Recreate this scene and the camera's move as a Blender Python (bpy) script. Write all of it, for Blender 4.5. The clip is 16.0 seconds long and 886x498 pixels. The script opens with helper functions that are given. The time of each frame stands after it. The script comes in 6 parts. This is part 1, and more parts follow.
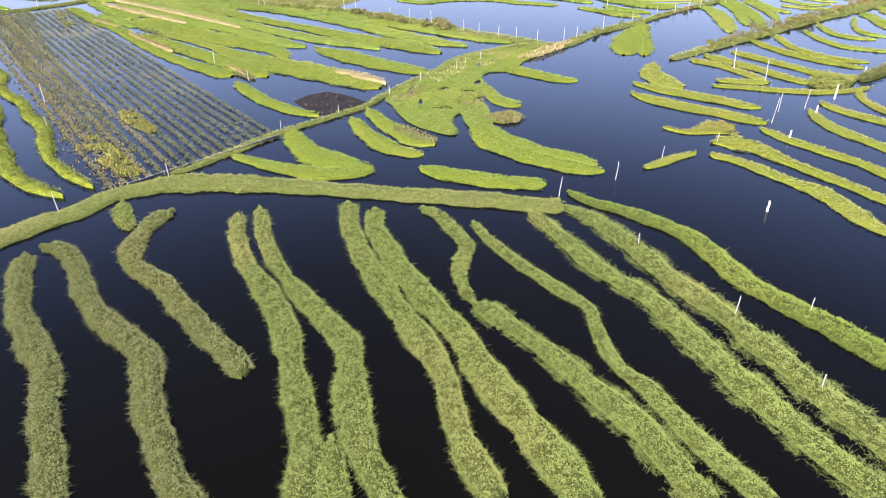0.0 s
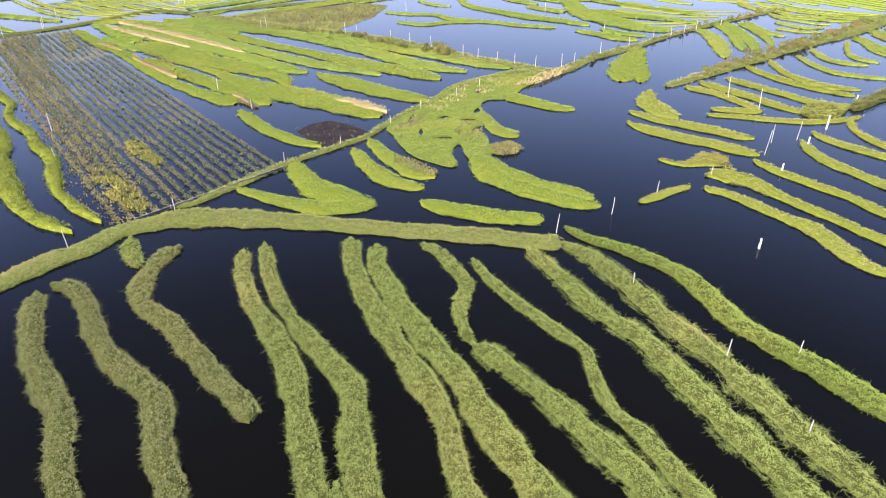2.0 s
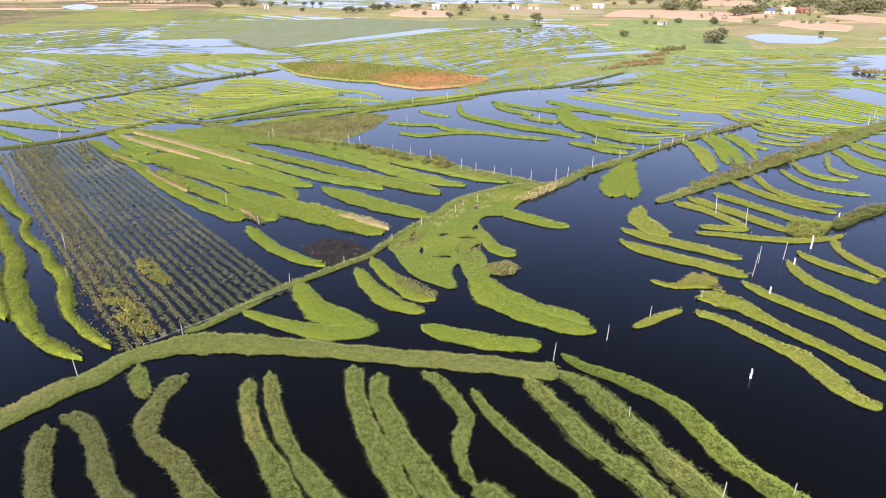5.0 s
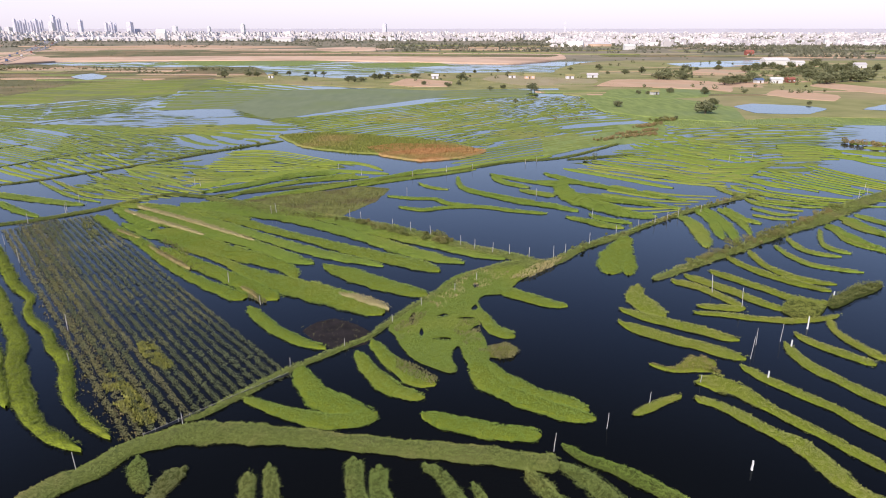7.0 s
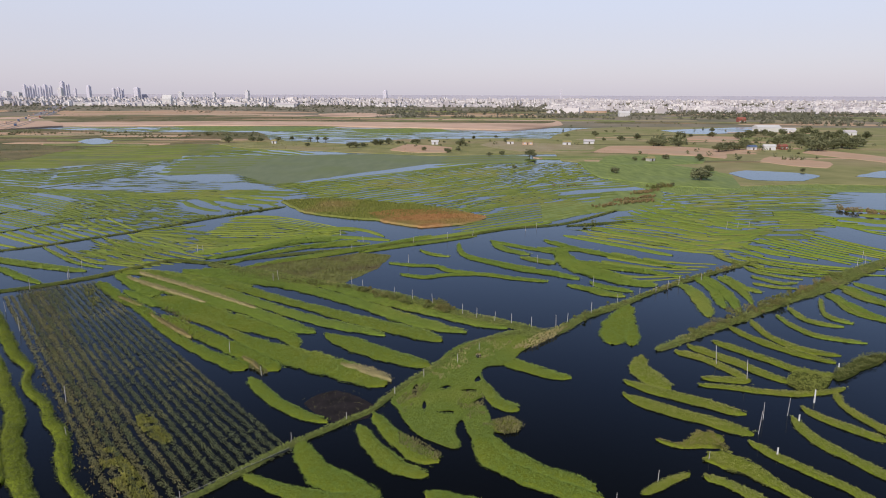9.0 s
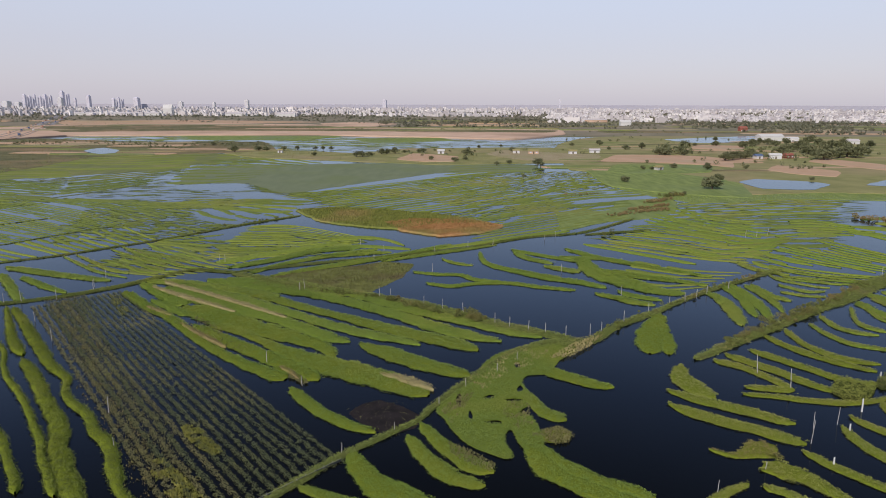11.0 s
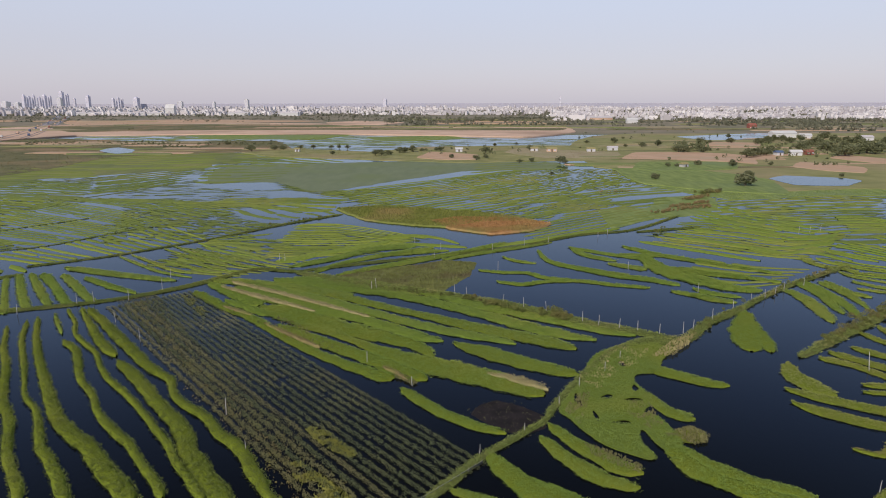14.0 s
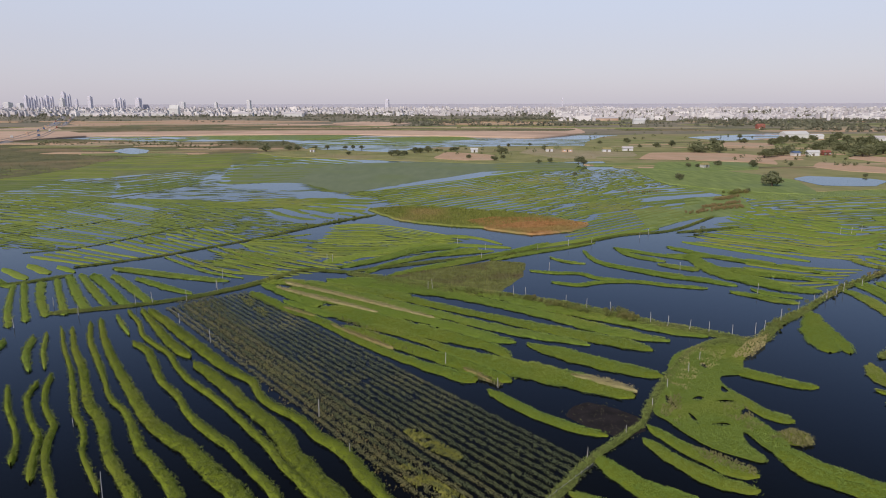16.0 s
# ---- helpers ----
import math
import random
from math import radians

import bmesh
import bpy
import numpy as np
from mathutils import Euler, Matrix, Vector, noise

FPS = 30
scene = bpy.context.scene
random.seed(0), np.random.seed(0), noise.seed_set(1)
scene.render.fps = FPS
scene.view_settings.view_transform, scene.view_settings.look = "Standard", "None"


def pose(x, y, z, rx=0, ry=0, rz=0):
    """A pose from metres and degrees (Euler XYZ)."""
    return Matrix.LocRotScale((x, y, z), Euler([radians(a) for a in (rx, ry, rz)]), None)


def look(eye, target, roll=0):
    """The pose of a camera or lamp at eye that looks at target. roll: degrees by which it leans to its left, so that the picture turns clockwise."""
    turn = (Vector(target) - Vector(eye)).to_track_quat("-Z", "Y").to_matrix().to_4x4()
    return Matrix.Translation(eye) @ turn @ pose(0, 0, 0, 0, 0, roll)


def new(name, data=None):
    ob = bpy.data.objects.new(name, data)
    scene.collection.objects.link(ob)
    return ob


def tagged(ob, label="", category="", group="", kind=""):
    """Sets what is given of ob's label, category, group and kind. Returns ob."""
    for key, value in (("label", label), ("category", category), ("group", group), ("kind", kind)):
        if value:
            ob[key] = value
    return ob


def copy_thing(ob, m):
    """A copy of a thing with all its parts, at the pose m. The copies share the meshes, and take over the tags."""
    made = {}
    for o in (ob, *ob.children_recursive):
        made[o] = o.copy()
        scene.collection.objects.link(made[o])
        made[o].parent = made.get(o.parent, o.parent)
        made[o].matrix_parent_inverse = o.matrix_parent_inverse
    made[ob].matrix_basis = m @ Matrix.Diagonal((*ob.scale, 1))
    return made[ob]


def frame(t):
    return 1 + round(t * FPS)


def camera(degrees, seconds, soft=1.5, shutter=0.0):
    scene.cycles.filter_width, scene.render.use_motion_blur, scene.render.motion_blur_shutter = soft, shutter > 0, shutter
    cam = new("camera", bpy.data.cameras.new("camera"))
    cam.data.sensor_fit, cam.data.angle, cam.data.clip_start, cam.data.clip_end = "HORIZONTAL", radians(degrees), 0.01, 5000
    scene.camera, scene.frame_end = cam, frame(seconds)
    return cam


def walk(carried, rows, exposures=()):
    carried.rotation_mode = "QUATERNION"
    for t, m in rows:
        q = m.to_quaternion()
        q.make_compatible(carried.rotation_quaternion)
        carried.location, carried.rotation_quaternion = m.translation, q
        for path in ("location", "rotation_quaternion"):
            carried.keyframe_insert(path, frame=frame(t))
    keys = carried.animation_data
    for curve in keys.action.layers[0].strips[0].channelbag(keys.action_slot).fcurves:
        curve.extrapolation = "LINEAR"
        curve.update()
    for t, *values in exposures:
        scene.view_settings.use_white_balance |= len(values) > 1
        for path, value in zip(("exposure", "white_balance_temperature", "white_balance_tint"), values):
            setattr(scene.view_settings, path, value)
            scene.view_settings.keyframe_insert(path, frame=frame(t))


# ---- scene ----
cam = camera(67.9, 16.0, soft=1.0)
PATH = [
    (0, (-0.218, -0.352, 31.453), (-0.243, 1.354, 30.409), -0.3),
    (0.5, (-0.253, -0.344, 32.176), (-0.278, 1.364, 31.136), -0.3),
    (1, (-0.284, -0.304, 33.067), (-0.309, 1.406, 32.029), -0.3),
    (1.5, (-0.325, -0.284, 33.966), (-0.349, 1.425, 32.928), -0.2),
    (2, (-0.379, -0.214, 34.95), (-0.4, 1.502, 33.922), -0.2),
    (2.5, (-0.455, -0.18, 35.912), (-0.474, 1.547, 34.903), -0.1),
    (3, (-0.52, -0.119, 36.911), (-0.538, 1.63, 35.942), -0.1),
    (3.5, (-0.53, -0.15, 37.822), (-0.547, 1.62, 36.889), -0.0),
    (4, (-0.554, -0.14, 38.674), (-0.57, 1.652, 37.787), -0.0),
    (6.5, (-0.788, -0.447, 43.718), (-0.801, 1.431, 43.03), 0.1),
    (7, (-0.781, -0.274, 44.402), (-0.793, 1.621, 43.763), 0.0),
    (7.5, (-0.774, -0.108, 45.067), (-0.787, 1.801, 44.47), 0.0),
    (8, (-0.805, -0.063, 45.443), (-0.817, 1.861, 44.895), 0.1),
    (8.5, (-0.979, -0.184, 45.798), (-0.99, 1.75, 45.286), 0.2),
    (9, (-1.537, -0.333, 46.034), (-1.545, 1.613, 45.574), 0.2),
    (9.2, (-2.009, -0.373, 46.051), (-2.018, 1.577, 45.607), 0.2),
    (11.3, (-10.147, 0.147, 45.845), (-10.148, 2.099, 45.412), 0.1),
    (11.5, (-11.18, 0.248, 45.833), (-11.181, 2.2, 45.397), -0.0),
    (12, (-14.195, 0.523, 45.742), (-14.196, 2.475, 45.305), -0.1),
    (12.5, (-17.241, 0.78, 45.624), (-17.24, 2.732, 45.187), -0.1),
    (13, (-20.537, 1.106, 45.479), (-20.537, 3.058, 45.042), -0.1),
    (13.5, (-23.774, 1.462, 45.371), (-23.772, 3.414, 44.934), -0.1),
    (14, (-27.221, 1.786, 45.272), (-27.219, 3.738, 44.835), -0.1),
    (14.5, (-30.582, 2.068, 45.203), (-30.578, 4.02, 44.767), -0.1),
    (15, (-34.112, 2.331, 45.123), (-34.11, 4.283, 44.687), -0.1),
    (15.5, (-37.517, 2.532, 45.061), (-37.514, 4.484, 44.627), -0.1),
    (16, (-41.158, 2.765, 45.03), (-41.156, 4.717, 44.595), -0.1),
]

from mathutils import geometry

EXPOSURES = [(0.0, 0.95, 6600, 27), (3.0, 0.81, 6700, 28), (5.0, 0.49, 6700, 26), (6.5, 0.06, 6600, 22), (7.0, -0.2, 6600, 20), (8.0, -0.5, 6600, 18), (9.0, -0.78, 6600, 17), (11.5, -0.89, 6600, 16), (16.0, -0.91, 6600, 16)]
walk(cam, [(t, look(eye, target, roll)) for t, eye, target, roll in PATH], EXPOSURES)

# ---- world and sun ----
SUN_EL, SUN_AZ = radians(40), radians(-148)   # azimuth from +y towards +x
world = bpy.data.worlds.new("sky")
scene.world = world
world.use_nodes = True
wn, wl = world.node_tree.nodes, world.node_tree.links
sky = wn.new("ShaderNodeTexSky")
sky.sky_type, sky.sun_disc = "NISHITA", False
sky.sun_elevation, sky.sun_rotation = SUN_EL, SUN_AZ
sky.altitude, sky.air_density, sky.dust_density, sky.ozone_density = 10, 1.0, 1.0, 2.0
clear = wn["Background"]
clear.inputs["Strength"].default_value = 0.05
wl.new(sky.outputs["Color"], clear.inputs["Color"])
# pale dust haze over the clear sky, thickest at the horizon
where = wn.new("ShaderNodeTexCoord")
split = wn.new("ShaderNodeSeparateXYZ")
wl.new(where.outputs["Generated"], split.inputs[0])
ramp = wn.new("ShaderNodeValToRGB")
wl.new(split.outputs["Z"], ramp.inputs[0])
for place, colour in ((0.0, (0.52, 0.51, 0.58)), (0.08, (0.53, 0.55, 0.635)), (0.15, (0.55, 0.61, 0.72)), (0.27, (0.34, 0.44, 0.66)), (0.4, (0.16, 0.225, 0.40)), (0.55, (0.05, 0.07, 0.125)), (1.0, (0.02, 0.035, 0.07))):
    stop = ramp.color_ramp.elements.new(place) if place not in (0.0, 1.0) else ramp.color_ramp.elements[-int(place)]
    stop.color = (*colour, 1)
dust = wn.new("ShaderNodeBackground")
wl.new(ramp.outputs[0], dust.inputs["Color"])
dust.inputs["Strength"].default_value = 1.65
both = wn.new("ShaderNodeAddShader")
wl.new(clear.outputs[0], both.inputs[0])
wl.new(dust.outputs[0], both.inputs[1])
wl.new(both.outputs[0], wn["World Output"].inputs["Surface"])
sun = new("sun", bpy.data.lights.new("sun", "SUN"))
sun.data.energy, sun.data.angle, sun.data.color = 4.6, radians(0.55), (1.0, 0.93, 0.82)
to_sun = Vector((math.sin(SUN_AZ) * math.cos(SUN_EL), math.cos(SUN_AZ) * math.cos(SUN_EL), math.sin(SUN_EL)))
sun.matrix_world = look(to_sun * 100, (0, 0, 0))
rng = np.random.default_rng(7)


# ---- materials ----
def material(name, low, high, scale=1.0, rough=0.8, spread=0.5, patch=None, patch_scale=0.03, bump=0.0, island=0.0, spec=0.3, own=None, stretch=None):
    """Two colours mixed by fine noise (metres) and by each piece's own chance, and a third in large patches."""
    m = bpy.data.materials.new(name)
    m.use_nodes = True
    n, l = m.node_tree.nodes, m.node_tree.links
    p = n["Principled BSDF"]
    p.inputs["Roughness"].default_value = rough
    p.inputs["Specular IOR Level"].default_value = spec
    geo = n.new("ShaderNodeNewGeometry")
    tex = n.new("ShaderNodeTexNoise")
    tex.inputs["Scale"].default_value, tex.inputs["Detail"].default_value = scale, 6
    if stretch:
        turn = n.new("ShaderNodeMapping")
        turn.inputs["Rotation"].default_value, turn.inputs["Scale"].default_value = (0, 0, radians(stretch[0])), (1, stretch[1], 1)
        l.new(geo.outputs["Position"], turn.inputs["Vector"])
        l.new(turn.outputs[0], tex.inputs["Vector"])
    else:
        l.new(geo.outputs["Position"], tex.inputs["Vector"])
    fac = n.new("ShaderNodeMapRange")
    fac.inputs[1].default_value, fac.inputs[2].default_value = 0.5 - spread / 2, 0.5 + spread / 2
    l.new(tex.outputs["Fac"], fac.inputs[0])
    value = fac.outputs[0]
    if island:
        add = n.new("ShaderNodeMix")
        add.inputs[0].default_value = island
        l.new(value, add.inputs[2])
        l.new(geo.outputs["Random Per Island"], add.inputs[3])
        value = add.outputs[0]
    mix = n.new("ShaderNodeMix")
    mix.data_type = "RGBA"
    mix.inputs[6].default_value, mix.inputs[7].default_value = (*low, 1), (*high, 1)
    l.new(value, mix.inputs[0])
    colour = mix.outputs[2]
    if patch:
        big = n.new("ShaderNodeTexNoise")
        big.inputs["Scale"].default_value, big.inputs["Detail"].default_value = patch_scale, 4
        l.new(geo.outputs["Position"], big.inputs["Vector"])
        rng_ = n.new("ShaderNodeMapRange")
        rng_.inputs[1].default_value, rng_.inputs[2].default_value = 0.5, 0.68
        l.new(big.outputs["Fac"], rng_.inputs[0])
        mix2 = n.new("ShaderNodeMix")
        mix2.data_type = "RGBA"
        mix2.inputs[7].default_value = (*patch, 1)
        l.new(rng_.outputs[0], mix2.inputs[0])
        l.new(colour, mix2.inputs[6])
        colour = mix2.outputs[2]
    if own:
        info = n.new("ShaderNodeObjectInfo")
        part_of = n.new("ShaderNodeMath")
        part_of.operation = "MULTIPLY"
        part_of.inputs[1].default_value = 0.65
        l.new(info.outputs["Random"], part_of.inputs[0])
        mix3 = n.new("ShaderNodeMix")
        mix3.data_type = "RGBA"
        mix3.inputs[7].default_value = (*own, 1)
        l.new(part_of.outputs[0], mix3.inputs[0])
        l.new(colour, mix3.inputs[6])
        colour = mix3.outputs[2]
    l.new(colour, p.inputs["Base Color"])
    if bump:
        b = n.new("ShaderNodeBump")
        b.inputs["Strength"].default_value, b.inputs["Distance"].default_value = 1.0, bump
        l.new(tex.outputs["Fac"], b.inputs["Height"])
        l.new(b.outputs[0], p.inputs["Normal"])
    return m


def water_material():
    """Murky still water: a nearly black body under a bluish gloss that grows towards the horizon."""
    m = bpy.data.materials.new("still_water")
    m.use_nodes = True
    n, l = m.node_tree.nodes, m.node_tree.links
    n.remove(n["Principled BSDF"])
    geo = n.new("ShaderNodeNewGeometry")
    t = n.new("ShaderNodeTexNoise")
    t.inputs["Scale"].default_value, t.inputs["Detail"].default_value = 1.3, 3
    l.new(geo.outputs["Position"], t.inputs["Vector"])
    b = n.new("ShaderNodeBump")
    b.inputs["Strength"].default_value, b.inputs["Distance"].default_value = 0.35, 0.02
    l.new(t.outputs["Fac"], b.inputs["Height"])
    # silty tint that drifts over tens of metres
    drift = n.new("ShaderNodeTexNoise")
    drift.inputs["Scale"].default_value = 0.03
    l.new(geo.outputs["Position"], drift.inputs["Vector"])
    silt = n.new("ShaderNodeMix")
    silt.data_type = "RGBA"
    silt.inputs[6].default_value, silt.inputs[7].default_value = (0.0026, 0.0029, 0.0026, 1), (0.006, 0.0064, 0.0058, 1)
    l.new(drift.outputs["Fac"], silt.inputs[0])
    body = n.new("ShaderNodeBsdfDiffuse")
    l.new(silt.outputs[2], body.inputs["Color"])
    gloss = n.new("ShaderNodeBsdfGlossy")
    gloss.inputs["Color"].default_value, gloss.inputs["Roughness"].default_value = (0.74, 0.88, 1.0, 1), 0.1
    l.new(b.outputs[0], gloss.inputs["Normal"])
    rise = n.new("ShaderNodeFresnel")
    rise.inputs["IOR"].default_value = 1.4
    l.new(b.outputs[0], rise.inputs["Normal"])
    mix = n.new("ShaderNodeMixShader")
    less = n.new("ShaderNodeMath")
    less.operation, less.use_clamp = "SUBTRACT", True
    less.inputs[1].default_value = 0.031
    l.new(rise.outputs[0], less.inputs[0])
    l.new(less.outputs[0], mix.inputs[0])
    l.new(body.outputs[0], mix.inputs[1])
    l.new(gloss.outputs[0], mix.inputs[2])
    l.new(mix.outputs[0], n["Material Output"].inputs["Surface"])
    return m


water = water_material()
leafy = material("spinach_leaf", (0.105, 0.148, 0.03), (0.32, 0.405, 0.11), 3.2, 0.7, 0.5, (0.375, 0.37, 0.115), 0.05, 0, 0.34, own=(0.20, 0.295, 0.06))
leafy_fresh = material("fresh_spinach_leaf", (0.11, 0.17, 0.022), (0.25, 0.355, 0.065), 3.2, 0.7, 0.6, (0.27, 0.35, 0.07), 0.05, 0, 0.3)
leafy_grey = material("dull_spinach_leaf", (0.085, 0.10, 0.03), (0.29, 0.32, 0.12), 3.2, 0.7, 0.5, (0.31, 0.28, 0.11), 0.05, 0, 0.34, own=(0.19, 0.23, 0.07))
leafy_mid = material("spinach_leaf_low", (0.155, 0.225, 0.045), (0.295, 0.39, 0.085), 1.3, 0.8, 0.6, (0.34, 0.375, 0.075), 0.05, 0, 0.34, own=(0.19, 0.30, 0.035))
leafy_yellow = material("yellowed_spinach_leaf", (0.22, 0.255, 0.06), (0.36, 0.405, 0.105), 1.4, 0.8, 0.6, (0.39, 0.38, 0.10), 0.05, 0, 0.28, own=(0.26, 0.30, 0.05))
# core under the leaves; the shade in their gaps is put into its colour
thick = material("shaded_undergrowth", (0.035, 0.05, 0.012), (0.12, 0.145, 0.036), 8.0, 0.9, 0.5, (0.10, 0.10, 0.025), 0.05, 0.15, spec=0.05)
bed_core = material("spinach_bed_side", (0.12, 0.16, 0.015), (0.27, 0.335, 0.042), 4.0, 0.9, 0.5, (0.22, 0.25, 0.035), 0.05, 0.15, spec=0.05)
leafy_tall = material("tall_spinach_leaf", (0.065, 0.09, 0.012), (0.235, 0.295, 0.048), 1.6, 0.7, 0.5, (0.25, 0.28, 0.05), 0.05, 0, 0.55)
leafy_far = material("spinach_mat", (0.15, 0.205, 0.02), (0.31, 0.385, 0.048), 1.2, 0.85, 0.6, (0.31, 0.33, 0.06), 0.03, 0.12, own=(0.18, 0.29, 0.035))
strip_mat = material("strip_green", (0.15, 0.20, 0.02), (0.33, 0.39, 0.055), 0.25, 0.85, 0.6, (0.32, 0.32, 0.075), 0.02, 0.1, 0.65, own=(0.13, 0.19, 0.05))
dike_grass = material("dike_grass", (0.155, 0.20, 0.04), (0.325, 0.385, 0.10), 0.8, 0.75, 0.6, (0.34, 0.325, 0.11), 0.12, 0, 0.45)
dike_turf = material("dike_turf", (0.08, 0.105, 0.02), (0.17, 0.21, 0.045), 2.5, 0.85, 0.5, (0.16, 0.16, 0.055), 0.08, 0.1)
lotus = material("taro_leaf", (0.08, 0.10, 0.042), (0.175, 0.20, 0.085), 0.5, 0.8, 0.6, (0.27, 0.26, 0.09), 0.06, 0, 0.6)
weed = material("yellow_weed", (0.23, 0.235, 0.05), (0.42, 0.41, 0.10), 0.5, 0.7, 0.6, (0.26, 0.27, 0.06), 0.2, 0, 0.6)
dry_stem = material("dry_stem", (0.19, 0.155, 0.06), (0.38, 0.31, 0.13), 0.8, 0.8, 0.5, (0.30, 0.29, 0.08), 0.25, 0, 0.6)
dry_weed_leaf = material("olive_weed_leaf", (0.17, 0.165, 0.04), (0.36, 0.34, 0.10), 1.4, 0.75, 0.5, (0.30, 0.24, 0.09), 0.3, 0, 0.5)
lotus_dry = material("yellowed_leaf", (0.16, 0.155, 0.06), (0.27, 0.26, 0.105), 0.5, 0.7, 0.6, (0.19, 0.20, 0.085), 0.06, 0, 0.6)
marsh = material("marsh_grass", (0.16, 0.23, 0.055), (0.31, 0.38, 0.11), 0.3, 0.85, 0.5, (0.22, 0.29, 0.12), 0.015, 0.15, stretch=(25, 0.25))
marshbrown = material("brown_marsh", (0.13, 0.14, 0.045), (0.24, 0.26, 0.08), 0.35, 0.85, 0.5, (0.15, 0.125, 0.06), 0.09, 0.1)
wet_grass = material("flooded_grass", (0.13, 0.16, 0.045), (0.25, 0.28, 0.085), 0.12, 0.7, 0.6, (0.30, 0.30, 0.08), 0.015, 0.05, stretch=(-25, 0.3))
sage_marsh = material("sage_grass", (0.17, 0.215, 0.11), (0.24, 0.285, 0.155), 0.15, 0.8, 0.6, (0.20, 0.25, 0.105), 0.02, 0.05, stretch=(-25, 0.3))
reed = material("reed", (0.15, 0.18, 0.035), (0.28, 0.30, 0.07), 0.5, 0.85, 0.5, (0.34, 0.27, 0.10), 0.03, 0.2)
dryreed = material("dry_reed", (0.33, 0.17, 0.06), (0.55, 0.32, 0.14), 0.5, 0.9, 0.5, (0.32, 0.26, 0.09), 0.04, 0.2)
straw = material("dry_straw", (0.31, 0.27, 0.115), (0.49, 0.43, 0.21), 1.0, 0.9, 0.5, None, 0.05, 0, 0.5)
scrub = material("scrub", (0.09, 0.11, 0.04), (0.25, 0.22, 0.10), 0.06, 0.9, 0.5, (0.36, 0.25, 0.14), 0.01, 0.1)
meadow = material("meadow", (0.20, 0.225, 0.07), (0.40, 0.37, 0.155), 0.05, 0.9, 0.5, (0.39, 0.31, 0.17), 0.01, 0.1)
ground_mat = material("plain", (0.20, 0.19, 0.12), (0.38, 0.32, 0.23), 0.02, 0.95, 0.5, (0.17, 0.18, 0.10), 0.006, 0.0)
soil = material("bare_soil", (0.56, 0.36, 0.22), (0.66, 0.46, 0.31), 0.06, 0.95, 0.5, (0.54, 0.42, 0.28), 0.02, 0.05)
sand = material("sand", (0.64, 0.43, 0.29), (0.80, 0.59, 0.44), 0.03, 0.95, 0.5, (0.48, 0.33, 0.23), 0.006, 0.05)
mud = material("dark_mud", (0.016, 0.014, 0.015), (0.04, 0.034, 0.034), 0.5, 0.9, 0.5, None, 0.05, 0.05, spec=0.1)
# leaf greens lightened for the haze before the far trees
tree_leaf = material("tree_leaf", (0.12, 0.135, 0.07), (0.25, 0.26, 0.13), 0.3, 0.75, 0.5, None, 0.05, 0, 0.7)
bush_leaf = material("bush_leaf", (0.09, 0.115, 0.03), (0.26, 0.275, 0.08), 0.3, 0.8, 0.5, (0.28, 0.22, 0.09), 0.08, 0, 0.7)
dry_bush = material("dry_bush_leaf", (0.22, 0.165, 0.075), (0.43, 0.32, 0.15), 0.3, 0.85, 0.5, (0.24, 0.24, 0.09), 0.1, 0, 0.7)
bark = material("bark", (0.09, 0.07, 0.05), (0.2, 0.16, 0.12), 2.0, 0.9)
net = material("dark_net", (0.02, 0.025, 0.035), (0.06, 0.07, 0.09), 6.0, 0.8)
bamboo = material("weathered_bamboo", (0.40, 0.38, 0.36), (0.66, 0.64, 0.62), 3.0, 0.7)
white_paint = material("white_paint", (0.7, 0.7, 0.68), (0.82, 0.82, 0.8), 2.0, 0.6)
concrete = material("pale_building", (0.52, 0.48, 0.50), (1.0, 0.97, 0.95), 0.03, 0.8, 0.3, None, 0.05, 0, 0.95)
# window tone paled to match the haze tint of the towers
glassy = material("grey_window", (0.68, 0.68, 0.76), (0.78, 0.77, 0.85), 0.5, 0.6, 0.5, None, 0.05, 0, 0.8, 0.3)
red_roof = material("red_roof", (0.34, 0.11, 0.08), (0.45, 0.17, 0.13), 0.5, 0.8)
blue_roof = material("blue_roof", (0.10, 0.15, 0.26), (0.15, 0.22, 0.36), 0.5, 0.6)
asphalt = material("asphalt", (0.34, 0.32, 0.31), (0.45, 0.42, 0.41), 0.2, 0.9)
# some of the distance haze is put into this grey-green
hazed_belt_leaf = material("hazed_belt_leaf", (0.13, 0.14, 0.095), (0.25, 0.25, 0.17), 0.05, 0.85, 0.5, None, 0.05, 0, 0.7)
tan_field = material("stubble", (0.34, 0.28, 0.16), (0.48, 0.41, 0.26), 0.08, 0.95, 0.5, (0.36, 0.34, 0.17), 0.02)
green_field = material("pasture", (0.17, 0.22, 0.06), (0.29, 0.33, 0.11), 0.08, 0.95, 0.5, (0.3, 0.29, 0.13), 0.02)
# distance haze is put into the walls' pale violet tint
tower_wall = material("hazed_tower_wall", (0.70, 0.69, 0.78), (0.80, 0.78, 0.87), 0.01, 0.8, 0.5, None, 0.05, 0, 0.6)
# horizon band: distance haze put into the base colour
haze = material("hazed_far_plain", (0.52, 0.52, 0.62), (0.62, 0.61, 0.70), 0.003, 1.0)


